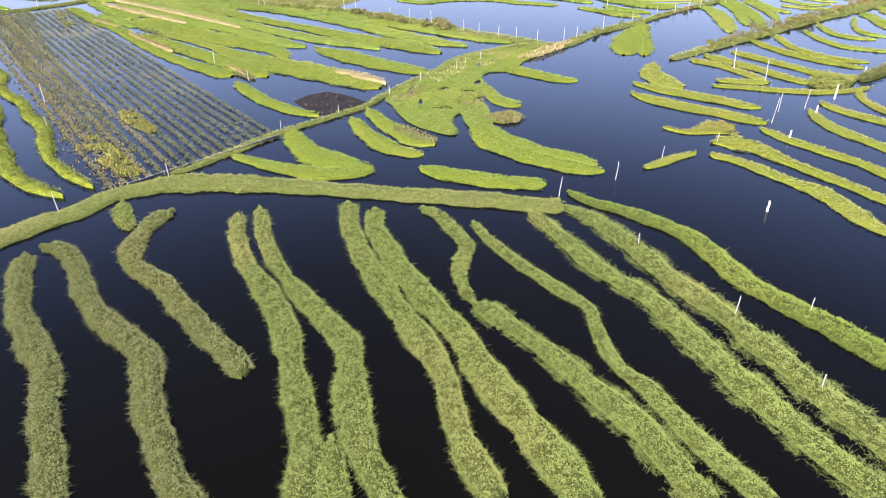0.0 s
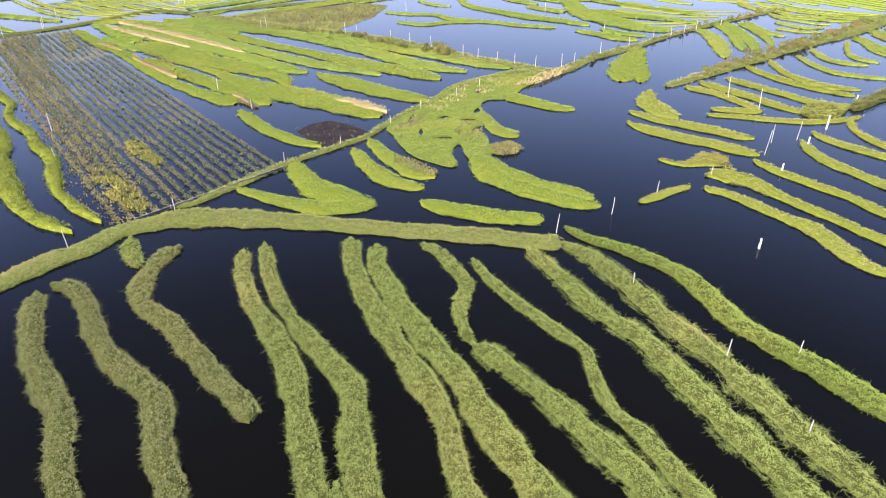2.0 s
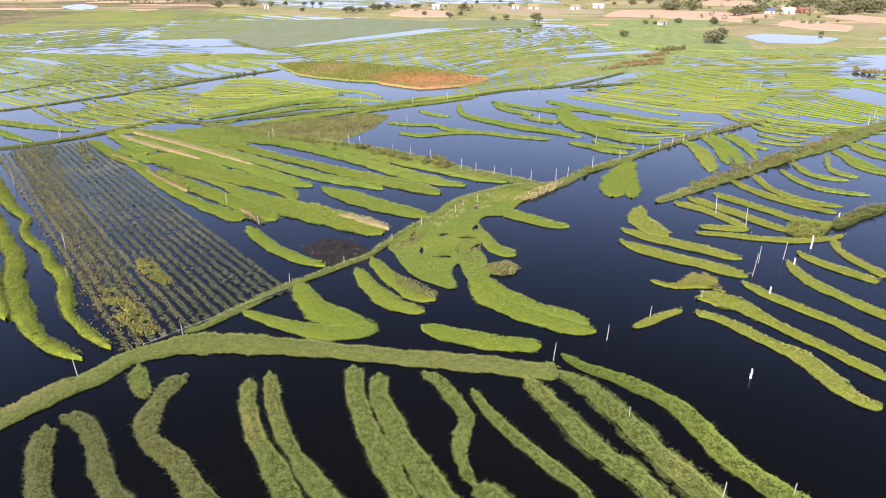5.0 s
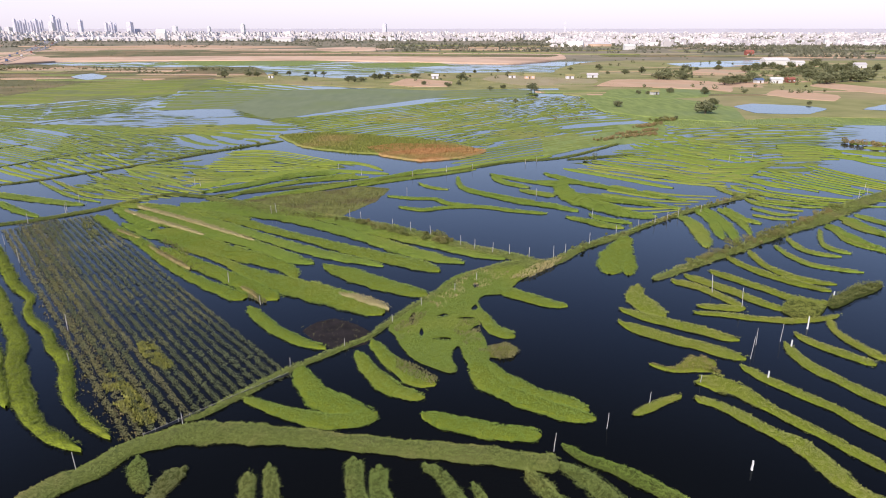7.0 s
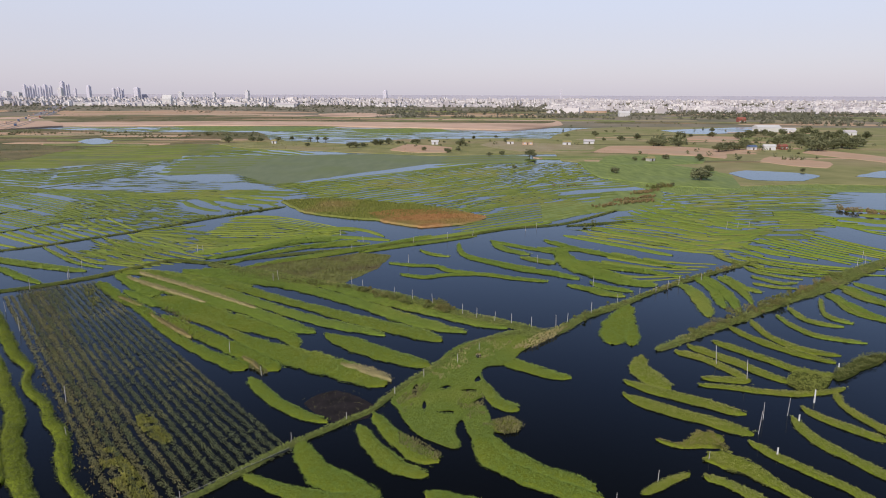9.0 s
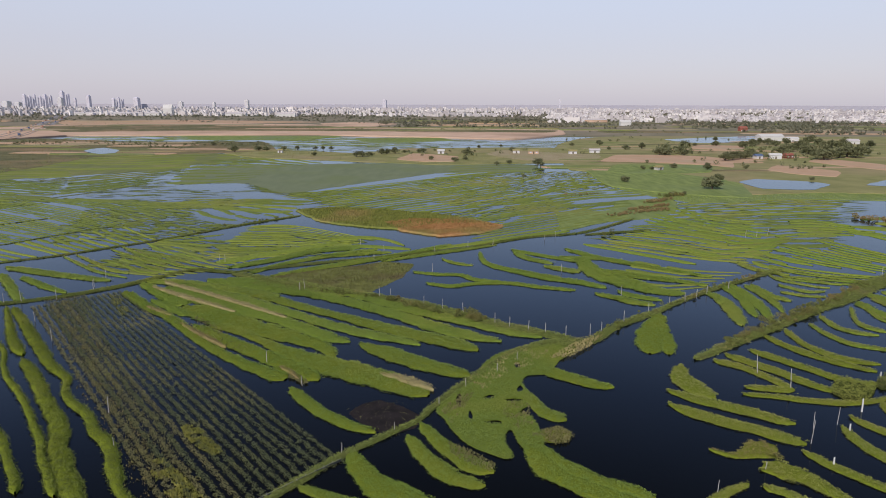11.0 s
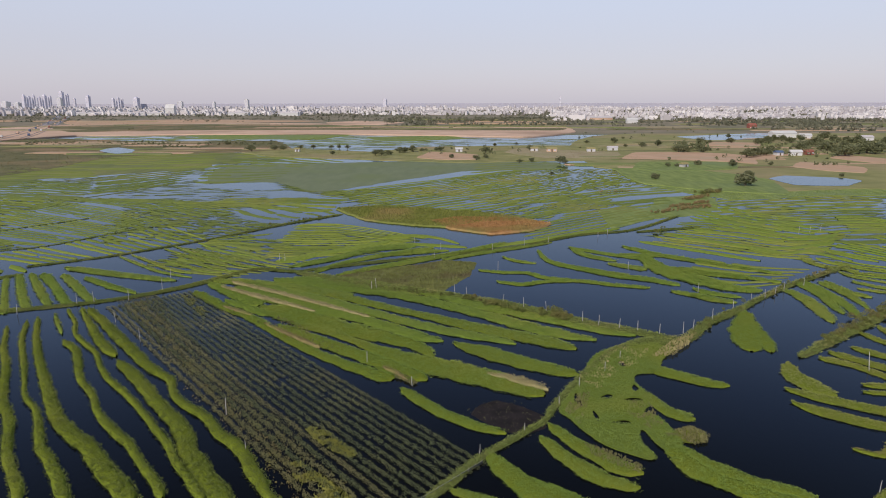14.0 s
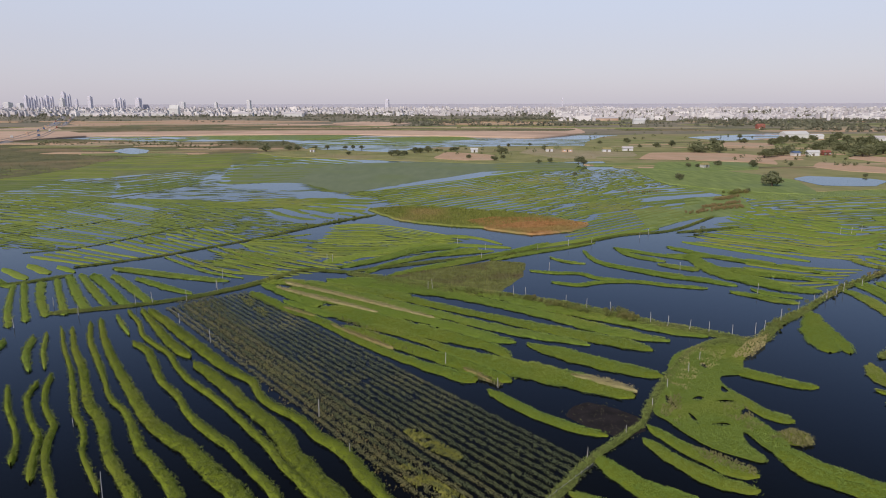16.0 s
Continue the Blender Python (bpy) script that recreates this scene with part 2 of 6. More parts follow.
# ---- mesh helpers ----
def mesh_object(name, verts, faces, mat, parent=None, smooth=False):
    me = bpy.data.meshes.new(name)
    v = np.asarray(verts, np.float32)
    f = np.asarray(faces, np.int32)
    me.vertices.add(len(v))
    me.vertices.foreach_set("co", v.ravel())
    me.loops.add(f.size)
    me.loops.foreach_set("vertex_index", f.ravel())
    me.polygons.add(len(f))
    me.polygons.foreach_set("loop_start", np.arange(0, f.size, f.shape[1], dtype=np.int32))
    me.polygons.foreach_set("use_smooth", np.full(len(f), smooth))
    me.update(calc_edges=True)
    me.validate()
    me.materials.append(mat)
    ob = new(name, me)
    ob.parent = parent
    return ob


def part(name, bm, mat, parent, label=""):
    me = bpy.data.meshes.new(name)
    bm.to_mesh(me)
    bm.free()
    me.materials.append(mat)
    ob = new(name, me)
    ob.parent = parent
    return tagged(ob, label)


def box(bm, x0, y0, z0, x1, y1, z1):
    m = Matrix.Translation(((x0 + x1) / 2, (y0 + y1) / 2, (z0 + z1) / 2)) @ Matrix.Diagonal((x1 - x0, y1 - y0, z1 - z0, 1))
    bmesh.ops.create_cube(bm, size=1, matrix=m)


def smooth_run(stations, step):
    """A Catmull-Rom run through rows of x, y, width, resampled about every step metres."""
    p = np.array(stations, float)
    p = np.vstack([2 * p[0] - p[1], p, 2 * p[-1] - p[-2]])
    p[:, 2] = np.maximum(p[:, 2], 0.3)
    out = []
    for i in range(1, len(p) - 2):
        n = max(2, int(np.hypot(*(p[i + 1] - p[i])[:2]) / step))
        t = np.linspace(0, 1, n, endpoint=False)[:, None]
        a, b, c, d = p[i - 1:i + 3]
        out.append(0.5 * (2 * b + (c - a) * t + (2 * a - 5 * b + 4 * c - d) * t ** 2 + (3 * b - a - 3 * c + d) * t ** 3))
    out.append(p[-2][None])
    return np.vstack(out)


def ripple(s, seed, wave):
    """Smooth chance along a run, about -1 to 1."""
    r = np.random.default_rng(seed)
    out = np.zeros_like(s)
    for k in (1.0, 2.3, 5.1):
        out += np.sin(s * k * 6.283 / wave + r.uniform(0, 6.28)) / k ** 0.6
    return out / 1.8


def far_off(x, y):
    """About how far a place is from the flight line."""
    return math.hypot(max(0.0, x, -41 - x), y) + 12


def mound(run, height, seed, round_ends=True, rough=0.16):
    """A low bank swept along a run: vertices, faces, arc length, sides, half widths."""
    xy = run[:, :2]
    d = np.gradient(xy, axis=0)
    d /= np.linalg.norm(d, axis=1)[:, None] + 1e-9
    side = np.stack([d[:, 1], -d[:, 0]], 1)
    s = np.concatenate([[0], np.cumsum(np.linalg.norm(np.diff(xy, axis=0), axis=1))])
    half = run[:, 2] / 2
    left, right = half * (1 + rough * ripple(s, seed, 7)), half * (1 + rough * ripple(s, seed + 1, 6))
    if round_ends:
        e = np.minimum(s, s[-1] - s) / np.maximum(half, 0.2)
        cap = np.sqrt(np.clip(1 - (1 - np.clip(e, 0.02, 1)) ** 2, 0.05, 1))
        left, right = left * cap, right * cap
    us = np.array([-1, -0.86, -0.5, 0, 0.5, 0.86, 1])
    zs = np.array([-0.3, 0.55, 0.92, 1, 0.92, 0.55, -0.3])
    r = np.random.default_rng(seed + 2)
    verts = []
    for u, z in zip(us, zs):
        w = np.where(u < 0, left, right) * u
        h = height * z * (1 + 0.25 * ripple(s, seed + int(u * 10), 3.5)) if z > 0 else np.full_like(s, -0.12)
        verts.append(np.column_stack([xy + side * w[:, None], h + r.uniform(-.03, .03, len(s)) * (z > 0)]))
    v = np.stack(verts, 1).reshape(-1, 3)
    n = len(us)
    i = np.arange(len(s) - 1)[:, None] * n + np.arange(n - 1)[None]
    f = np.stack([i, i + 1, i + n + 1, i + n], -1).reshape(-1, 4)
    return v, f, s, xy, side, left, right


def leaves(xy, side, s, left, right, height, size, count, seed, fringe=0.06, blade=0.4, loose=1.06, two=False, name="foliage", mat=None, parent=None):
    """Many small leaves standing out of a bank, as one mesh; those at its rim hang out over the water."""
    r = np.random.default_rng(seed)
    many = max(8, count // (9 if two else 4))
    tuft = r.integers(0, many, count)
    at = np.interp(r.uniform(0, 1, many), np.cumsum((left + right)) / np.sum(left + right), np.arange(len(s)))[tuft]
    i = np.minimum(at.astype(int), len(s) - 2)
    k = (at - i)[:, None]
    flank = (r.uniform(0, 1, many) < 0.2)[tuft]
    u = r.uniform(-1, 1, many)[tuft]
    u = np.where(flank, np.sign(u) * (0.84 + 0.18 * np.abs(u)), u)
    rim = r.uniform(0, 1, count) < fringe * (1 + 1.3 * ripple(s, seed, 4.3)[i])
    u = np.where(rim, np.sign(u) * r.uniform(0.9, loose, count), u)
    w = np.where(u < 0, left[i], right[i]) * u
    base = xy[i] * (1 - k) + xy[i + 1] * k + side[i] * w[:, None]
    z = height * np.clip(1 - np.abs(u) ** 4 * 0.75, 0.1, 1) * r.uniform(0.75, 1.15, count)
    z = np.where(flank & ~rim, height * r.uniform(0.05, 0.75, count), z)
    lump = np.array([noise.noise((x * 1.9, y * 1.9, 1.0)) + 0.6 * noise.noise((x * 0.6, y * 0.6, 5.0)) for x, y in base])
    spread = r.normal(0, (0.8 if two else 0.55) * size, (count, 2)) * ~rim[:, None]
    base += spread
    z *= (1 + 0.55 * np.clip(lump, -0.1, 1.0)) * r.uniform(0.8, 1.22, many)[tuft] * np.clip(1.15 - 0.28 * np.linalg.norm(spread, axis=1) / size, 0.5, 1.2)
    length = size * r.uniform(0.6, 1.3, count) * np.where(rim, np.minimum(1.2 + r.exponential(2.0 if two else 0.6, count), 6.5 if two else 2), 1)
    az = np.where(rim, r.uniform(0, 6.283, count), np.arctan2(spread[:, 1], spread[:, 0]) + r.normal(0, 0.7, count))
    steep = 60 if two else 38
    el = np.radians(np.where(rim, r.uniform(-5, 25, count), r.uniform(0, steep, count)))
    out = np.sign(u)[:, None] * side[i]
    direc = np.column_stack([np.cos(az), np.sin(az)])
    direc = np.where((np.abs(u) > 0.85)[:, None], direc + out * 0.9, direc)
    direc /= np.linalg.norm(direc, axis=1)[:, None] + 1e-9
    tip = np.column_stack([direc * np.cos(el)[:, None], np.sin(el)]) * length[:, None]
    across = np.column_stack([-direc[:, 1], direc[:, 0], r.uniform(-.5, .5, count)]) * np.where(rim, 0.09 * size, length * blade / 2)[:, None]
    b = np.column_stack([base, z])
    if two:
        mid = b + tip * 0.45 + [0, 0, 1] * (length * 0.06)[:, None]
        v = np.stack([b, mid - across, b + tip, mid + across], 1).reshape(-1, 3)
        f = np.arange(count * 4).reshape(-1, 4)
    else:
        v = np.stack([b - across, b + across, b + tip], 1).reshape(-1, 3)
        f = np.arange(count * 3).reshape(-1, 3)
    return tagged(mesh_object(name, v, f, mat, parent), kind="stuff")


BEDS = [0]


def bed(stations, height=0.3, leaf=None, core=None, name="floating_bed", label="bright green water spinach bed floating on dark water", category="vegetable bed", group="floating vegetable beds", kind="", cover=1.0, fringe=None, grain=1.0):
    BEDS[0] += 11
    seed = BEDS[0]
    st = np.array(stations, float)
    far = np.mean([far_off(a, b) for a, b, _ in stations])
    size = 0.09 if far < 55 else 0.108 if far < 72 else 0.14 * max(1.0, far / 60) ** 0.65
    size *= grain
    st[:, 2] = np.maximum(st[:, 2] - (0.2 + 1.15 * size if far < 70 else 0.2 + 0.55 * size if far < 215 else 0.1), 0.35)
    if far > 75:
        height = height * 0.95
    run = smooth_run(st, 0.5 if far < 90 else 1.0 if far < 200 else 2.5)
    v, f, s, xy, side, left, right = mound(run, height * 0.8, seed)
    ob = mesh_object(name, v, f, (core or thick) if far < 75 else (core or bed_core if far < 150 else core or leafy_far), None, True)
    tagged(ob, label, category, group, kind)
    area = float(np.sum((left + right)[:-1] * np.diff(s)))
    count = int(cover * area * (5.6 if far < 55 else 5.0 if far < 85 else 4.5) / size ** 2)
    if far < (330 if kind else 215) and count > 10:
        leaves(xy, side, s, left, right, height, size, count, seed + 5, two=far < 70, blade=0.62 if far < 70 else 0.42, mat=leaf or (leafy if far < 75 else leafy_mid), parent=ob, fringe=fringe or (0.13 if far < 55 else 0.06 if far < 90 else 0.03), loose=1.5 if fringe else 1.06)
    return ob


def dike(stations, slim=1.0):
    far = np.mean([y for _, y, _ in stations])
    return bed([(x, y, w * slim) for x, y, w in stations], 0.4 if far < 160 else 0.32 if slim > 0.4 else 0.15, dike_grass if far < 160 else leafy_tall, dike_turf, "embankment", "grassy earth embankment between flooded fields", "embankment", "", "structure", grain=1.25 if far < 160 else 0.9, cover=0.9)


def yellow_bed(stations):
    return bed(stations, 0.3, leafy_yellow, label="narrow yellow-green water spinach bed in dark water")


def tall_bed(stations, full=0.82):
    return bed([(x, y, w * full) for x, y, w in stations], 0.6, leafy_tall, label="tall olive green water spinach bed in black water", grain=1.1)


def loose_bed(stations):
    return bed(stations, 0.3, fringe=0.2, label="water spinach bed with loose trailing stems over dark water", cover=1.0, grain=0.9)


def inside(p, c):
    """Which of the points lie within the outline."""
    hit = np.zeros(len(p), bool)
    for (x0, y0), (x1, y1) in zip(c, np.roll(c, -1, 0)):
        hit ^= ((y0 > p[:, 1]) != (y1 > p[:, 1])) & (p[:, 0] < (x1 - x0) * (p[:, 1] - y0) / (y1 - y0 + 1e-9) + x0)
    return hit


def outline(corners, waver):
    """A closed smooth line through the corners, wavering a little."""
    c = np.array(corners, float)
    n = len(c)
    t = np.arange(0, n, 0.2)
    i, k = t.astype(int), (t % 1)[:, None]
    a, b, d, e = c[(i - 1) % n], c[i % n], c[(i + 1) % n], c[(i + 2) % n]
    rim = 0.5 * (2 * b + (d - a) * k + (2 * a - 5 * b + 4 * d - e) * k ** 2 + (3 * b - a - 3 * d + e) * k ** 3)
    return rim + np.random.default_rng(n).normal(0, waver, rim.shape)


def mat_bed(corners, height=0.32, leaf=None, core=None, name="floating_mat", label="wide bright green water spinach mat floating on dark water", size=0.17, cover=4.5, gaps=()):
    """A broad floating mat inside an outline: a low sheet and its leaves."""
    BEDS[0] += 11
    r = np.random.default_rng(BEDS[0])
    rim = outline(corners, 0.05)
    gaps = [outline(g, 0.02) for g in gaps]
    bm = bmesh.new()
    top = [bm.verts.new((x, y, height * 0.3)) for x, y in rim]
    mid = rim.mean(0)
    low = [bm.verts.new((x, y, -0.15)) for x, y in rim]
    every = top + [bm.verts.new((x, y, height * 0.3)) for g in gaps for x, y in g]
    for tri in geometry.tessellate_polygon([[Vector((x, y, 0)) for x, y in g] for g in (rim, *gaps)]):
        f = bm.faces.new([every[j] for j in tri])
        f.normal_update()
        if f.normal.z < 0:
            f.normal_flip()
    for j in range(len(top)):
        bm.faces.new((top[j - 1], low[j - 1], low[j], top[j]))
    ob = tagged(part(name, bm, core or leafy_far, None), label, "vegetable bed", "floating vegetable beds")
    lo, hi = rim.min(0), rim.max(0)
    p = r.uniform(lo, hi, (int(np.prod(hi - lo) * cover / size ** 2), 2))
    p = p[inside(p, rim)]
    for g in gaps:
        p = p[~inside(p, np.array(g))]
    edge = rim[r.integers(0, len(rim), len(p) // 14)] + r.normal(0, 0.12, (len(p) // 14, 2))
    p = np.vstack([p, edge])
    n = len(p)
    az, el = r.uniform(0, 6.283, n), np.radians(r.uniform(0, 42, n))
    length = size * r.uniform(0.6, 1.4, n)
    tip = np.column_stack([np.cos(az) * np.cos(el), np.sin(az) * np.cos(el), np.sin(el)]) * length[:, None]
    ac = np.column_stack([-np.sin(az), np.cos(az), r.uniform(-.5, .5, n)]) * (length * 0.22)[:, None]
    lift = np.array([noise.noise((x * 0.5, y * 0.5, 3.0)) for x, y in p]) * 0.8 + 1 + 0.8 * np.array([noise.noise((x * 1.7, y * 1.7, 8.0)) for x, y in p])
    z = height * lift * r.uniform(0.6, 1.1, n)
    z[-len(edge):] = r.uniform(0.02, height * 0.7, len(edge))
    b0 = np.column_stack([p, z])
    v = np.stack([b0 - ac, b0 + ac, b0 + tip], 1).reshape(-1, 3)
    tagged(mesh_object("foliage", v, np.arange(n * 3).reshape(-1, 3), leaf or leafy_mid, ob), kind="stuff")
    return ob


def bed_family(first, last, count, cover, seed):
    """Beds side by side between two bowed lines, broken and uneven as in a flooded field."""
    r = np.random.default_rng(seed)
    a, b = np.array(first, float), np.array(last, float)
    gap = np.mean(np.linalg.norm(a - b, axis=1)) / max(1, count - 1)
    run = a[-1] - a[0]
    run /= np.linalg.norm(run)
    off = b[1] - a[1]
    square = abs(off[0] * run[1] - off[1] * run[0]) / max(1, count - 1)
    for i in range(count):
        k = i / max(1, count - 1)
        line = a * (1 - k) + b * k
        fine = np.array([line[0], line[0] * .375 + line[1] * .75 - line[2] * .125, line[1], line[1] * .75 + line[2] * .375 - line[0] * .125, line[2]])
        fine += r.normal(0, 0.12 * square, fine.shape)
        width = square * cover * r.uniform(0.75, 1.2, 5)
        width[[0, -1]] *= 0.6
        rows = [(x, y, max(0.6, w)) for (x, y), w in zip(fine, width)]
        cut = r.uniform()
        if cut < 0.25:
            rows = rows[1:]
        elif cut < 0.5:
            rows = rows[:-1]
        bed(rows, 0.3, leafy_yellow, cover=0.8)


def strip_field(near, far, count, cover, seed, label="flooded field of thin green vegetable strips", mat=None):
    """Many thin low strips between a near and a far line, each broken by chance, as one object."""
    r = np.random.default_rng(seed + 500)
    a, b = smooth_run([(x, y, 1) for x, y in near], 6.0)[:, :2], smooth_run([(x, y, 1) for x, y in far], 6.0)[:, :2]
    n = max(len(a), len(b), 40)
    pick = lambda q: np.column_stack([np.interp(np.linspace(0, 1, n), np.linspace(0, 1, len(q)), q[:, k]) for k in (0, 1)])
    a, b = pick(a), pick(b)
    d = np.gradient(a, axis=0)
    d /= np.linalg.norm(d, axis=1)[:, None]
    side = np.stack([d[:, 1], -d[:, 0]], 1)
    pitch = np.abs(np.sum((b - a) * side, axis=1)) / count
    verts, faces, total = [], [], 0
    for i in range(count):
        k = (i + 0.5) / count
        line = a * (1 - k) + b * k
        s = np.arange(n) * np.linalg.norm(line[1] - line[0])
        line = line + side * (pitch * 0.16 * ripple(s, seed * 91 + i, 90))[:, None]
        half = pitch * cover * 0.5 * (1 + 0.22 * ripple(s, seed * 77 + i, 17)) * r.uniform(0.7, 1.15)
        if r.uniform() < 0.07:
            continue
        lo, hi = int(r.uniform(0, 0.07) * n), n - int(r.uniform(0, 0.07) * n)
        cuts = [lo] + sorted(r.integers(lo, hi, int(r.uniform() < 0.3)).tolist()) + [hi]
        for p, q in zip(cuts, cuts[1:]):
            q = q if q == hi else q - 1
            if q - p < 4:
                continue
            m = q - p
            taper = np.sqrt(np.clip(np.minimum(np.arange(m), np.arange(m)[::-1]) / 1.3, 0.15, 1))
            h = 0.17 * (1 + 0.35 * r.uniform(-1, 1, m)) * taper ** 2
            rows = []
            for u, z in ((-1, -0.05), (-0.8, 0.7), (0, 1.0), (0.8, 0.7), (1, -0.05)):
                rows.append(np.column_stack([line[p:q] + side[p:q] * (half[p:q] * taper * u)[:, None], h * z if z > 0 else np.full(m, z)]))
            verts.append(np.stack(rows, 1).reshape(-1, 3))
            j = np.arange(m - 1)[:, None] * 5 + np.arange(4)[None] + total
            faces.append(np.stack([j, j + 1, j + 6, j + 5], -1).reshape(-1, 4))
            total += m * 5
    tagged(mesh_object("strip_field", np.vstack(verts), np.vstack(faces), mat or strip_mat, None, True), label, "vegetable field", "far strip fields", "stuff")


def tufts(corners, z, count, size, mat, seed, label, thin=0.35, category="grass", broken=False):
    """Upright grass tufts scattered over a patch, as one object."""
    r = np.random.default_rng(seed)
    c = np.array(corners, float)
    lo, hi = c.min(0), c.max(0)
    p = r.uniform(lo, hi, (count * 3, 2))
    p = p[inside(p, c)]
    if broken:
        p = p[[noise.noise((x * 0.45, y * 0.45, seed)) > -0.05 for x, y in p]]
    p = p[:count]
    n = len(p)
    s = size * r.uniform(0.5, 1.4, n)
    az = r.uniform(0, 6.28, n)
    d = np.column_stack([np.cos(az), np.sin(az), np.zeros(n)]) * (s * thin)[:, None]
    b0 = np.column_stack([p, np.full(n, z - 0.05)])
    top = b0 + np.column_stack([r.normal(0, .25, n) * s, r.normal(0, .25, n) * s, s])
    v = np.stack([b0 - d, b0 + d, top], 1).reshape(-1, 3)
    tagged(mesh_object("grass_tufts", v, np.arange(n * 3).reshape(-1, 3), mat), label, category, "", "stuff")


def patch(name, label, mat, corners, z):
    """A flat piece of land with a wavering rim and a sloping edge."""
    c = np.array(corners, float)
    n = len(c)
    t = np.arange(0, n, 0.1)
    i, k = t.astype(int), (t % 1)[:, None]
    p0, p1, p2, p3 = c[(i - 1) % n], c[i % n], c[(i + 1) % n], c[(i + 2) % n]
    m1, m2 = (p2 - p0) * 0.16, (p3 - p1) * 0.16
    rim = (2 * k ** 3 - 3 * k ** 2 + 1) * p1 + (k ** 3 - 2 * k ** 2 + k) * m1 + (3 * k ** 2 - 2 * k ** 3) * p2 + (k ** 3 - k ** 2) * m2
    size = np.linalg.norm(c.max(0) - c.min(0))
    r = np.random.default_rng(int(abs(c[0, 0]) * 7) + n)
    mid = rim.mean(0)
    rim = rim + r.normal(0, min(size * 0.004, 0.8), rim.shape)
    bm = bmesh.new()
    top = [bm.verts.new((x, y, z)) for x, y in rim]
    out = rim - mid
    out /= np.linalg.norm(out, axis=1)[:, None]
    low = [bm.verts.new((x + 0.8 * ox, y + 0.8 * oy, -0.2)) for (x, y), (ox, oy) in zip(rim, out)]
    face = bm.faces.new(top)
    for j in range(len(top)):
        bm.faces.new((top[j - 1], low[j - 1], low[j], top[j]))
    bmesh.ops.triangulate(bm, faces=[face])
    for g in bm.faces:
        g.normal_update()
        if g.normal.z < 0:
            g.normal_flip()
    return tagged(part(name, bm, mat, None), label, name.replace("_", " "), "", "structure")


# ---- ground and water ----
ys = np.array([-5000, -1200, 900, 960, 1400, 5000.0])
gz = np.array([-0.6, -0.6, -0.6, 0.7, 0.9, 0.9])
gx = np.linspace(-5000, 5000, 9)
gv = [(x, y, z) for y, z in zip(ys, gz) for x in gx]
gf = [(j * 9 + i, j * 9 + i + 1, j * 9 + i + 10, j * 9 + i + 9) for j in range(5) for i in range(8)]
tagged(mesh_object("ground", gv, gf, ground_mat), "brown and olive plain that reaches the horizon", "ground", "", "structure")
tagged(mesh_object("water", [(-1600, -1100, 0), (1600, -1100, 0), (1600, 940, 0), (-1600, 940, 0)], [(0, 1, 2, 3)], water), "still dark blue water of the flooded fields", "water", "", "structure")

# land round the wetland
patch("scrub_land", "olive and brown scrub flats beside the lake", scrub, [(-667, 759), (-521, 855), (-392, 794), (-226, 795), (-174, 646), (-246, 596), (-306, 559), (-300, 447), (-335, 374)], 0.16)
patch("tree_bank", "low grassy bank with scattered trees", meadow, [(-211, 612), (-159, 649), (-89, 613), (-52, 674), (62, 701), (146, 684), (137, 536), (46, 515), (-14, 500), (-105, 539), (-171, 562)], 0.45)
patch("right_land", "dry green and brown pasture land", meadow, [(103, 683), (193, 909), (862, 1357), (1454, 1361), (348, 315), (223, 341), (189, 345), (144, 336), (122, 356), (106, 439), (81, 469)], 0.5)
patch("marsh", "pale sage green grass marsh", sage_marsh, [(-161.7, 375.5), (-143.8, 380.6), (-122.6, 380.3), (-90.3, 338.3), (-63.7, 373.9), (-11.9, 441.8), (46.5, 452.0), (59.3, 498.6), (-3.0, 519.4), (-73.1, 511.0), (-115.2, 502.2), (-164.4, 494.0), (-183.3, 460.3)], 0.1)
patch("marsh", "green weeds in the lake", marsh, [(-398, 976), (-272, 1051), (-151, 945), (-188, 831), (-324, 843)], 0.2)
patch("marsh", "green weeds in the lake", marsh, [(-125, 870), (-25, 914), (5, 832), (-93, 784)], 0.2)
patch("reed_patch", "olive green reed patch", reed, [(-72.7, 283.2), (-59.2, 289.9), (-38.5, 285.7), (-21.8, 277.0), (-8.5, 271.1), (1.0, 262.0), (9.8, 251.5), (-10.0, 250.0), (-24.0, 240.0), (-37.6, 243.9), (-57.1, 255.5)], 0.5)
patch("dry_reed_patch", "orange brown dry reed patch", dryreed, [(-31.9, 252.5), (-21.6, 260.7), (-9.4, 259.9), (4.1, 254.9), (13.8, 247.0), (5.0, 233.8), (-10.3, 227.3), (-24.3, 237.1)], 0.54)
patch("marsh", "olive brown marsh with sparse grass", marshbrown, [(-59.4, 164.1), (-50.1, 175.5), (-34.7, 183.0), (-26.4, 188.3), (-17.7, 185.5), (-20.2, 171.6), (-24.8, 162.2), (-29.1, 153.8), (-43.4, 156.8)], 0.15)
patch("marsh", "green grass flat", marsh, [(105.7, 416.1), (153.8, 411.4), (153.2, 352.0), (214.7, 353.9), (253.2, 348.2), (230.9, 316.7), (168.5, 322.6), (137.1, 314.1), (108.4, 309.6), (88.4, 359.5)], 0.22)
patch("marsh", "green weed flat beside the far embankment", marsh, [(41.1, 280.8), (63.4, 285.6), (75.3, 314.0), (105.2, 326.5), (97.2, 296.0), (84.1, 271.6), (70.9, 263.5), (56.5, 257.6), (34.7, 237.6)], 0.12)
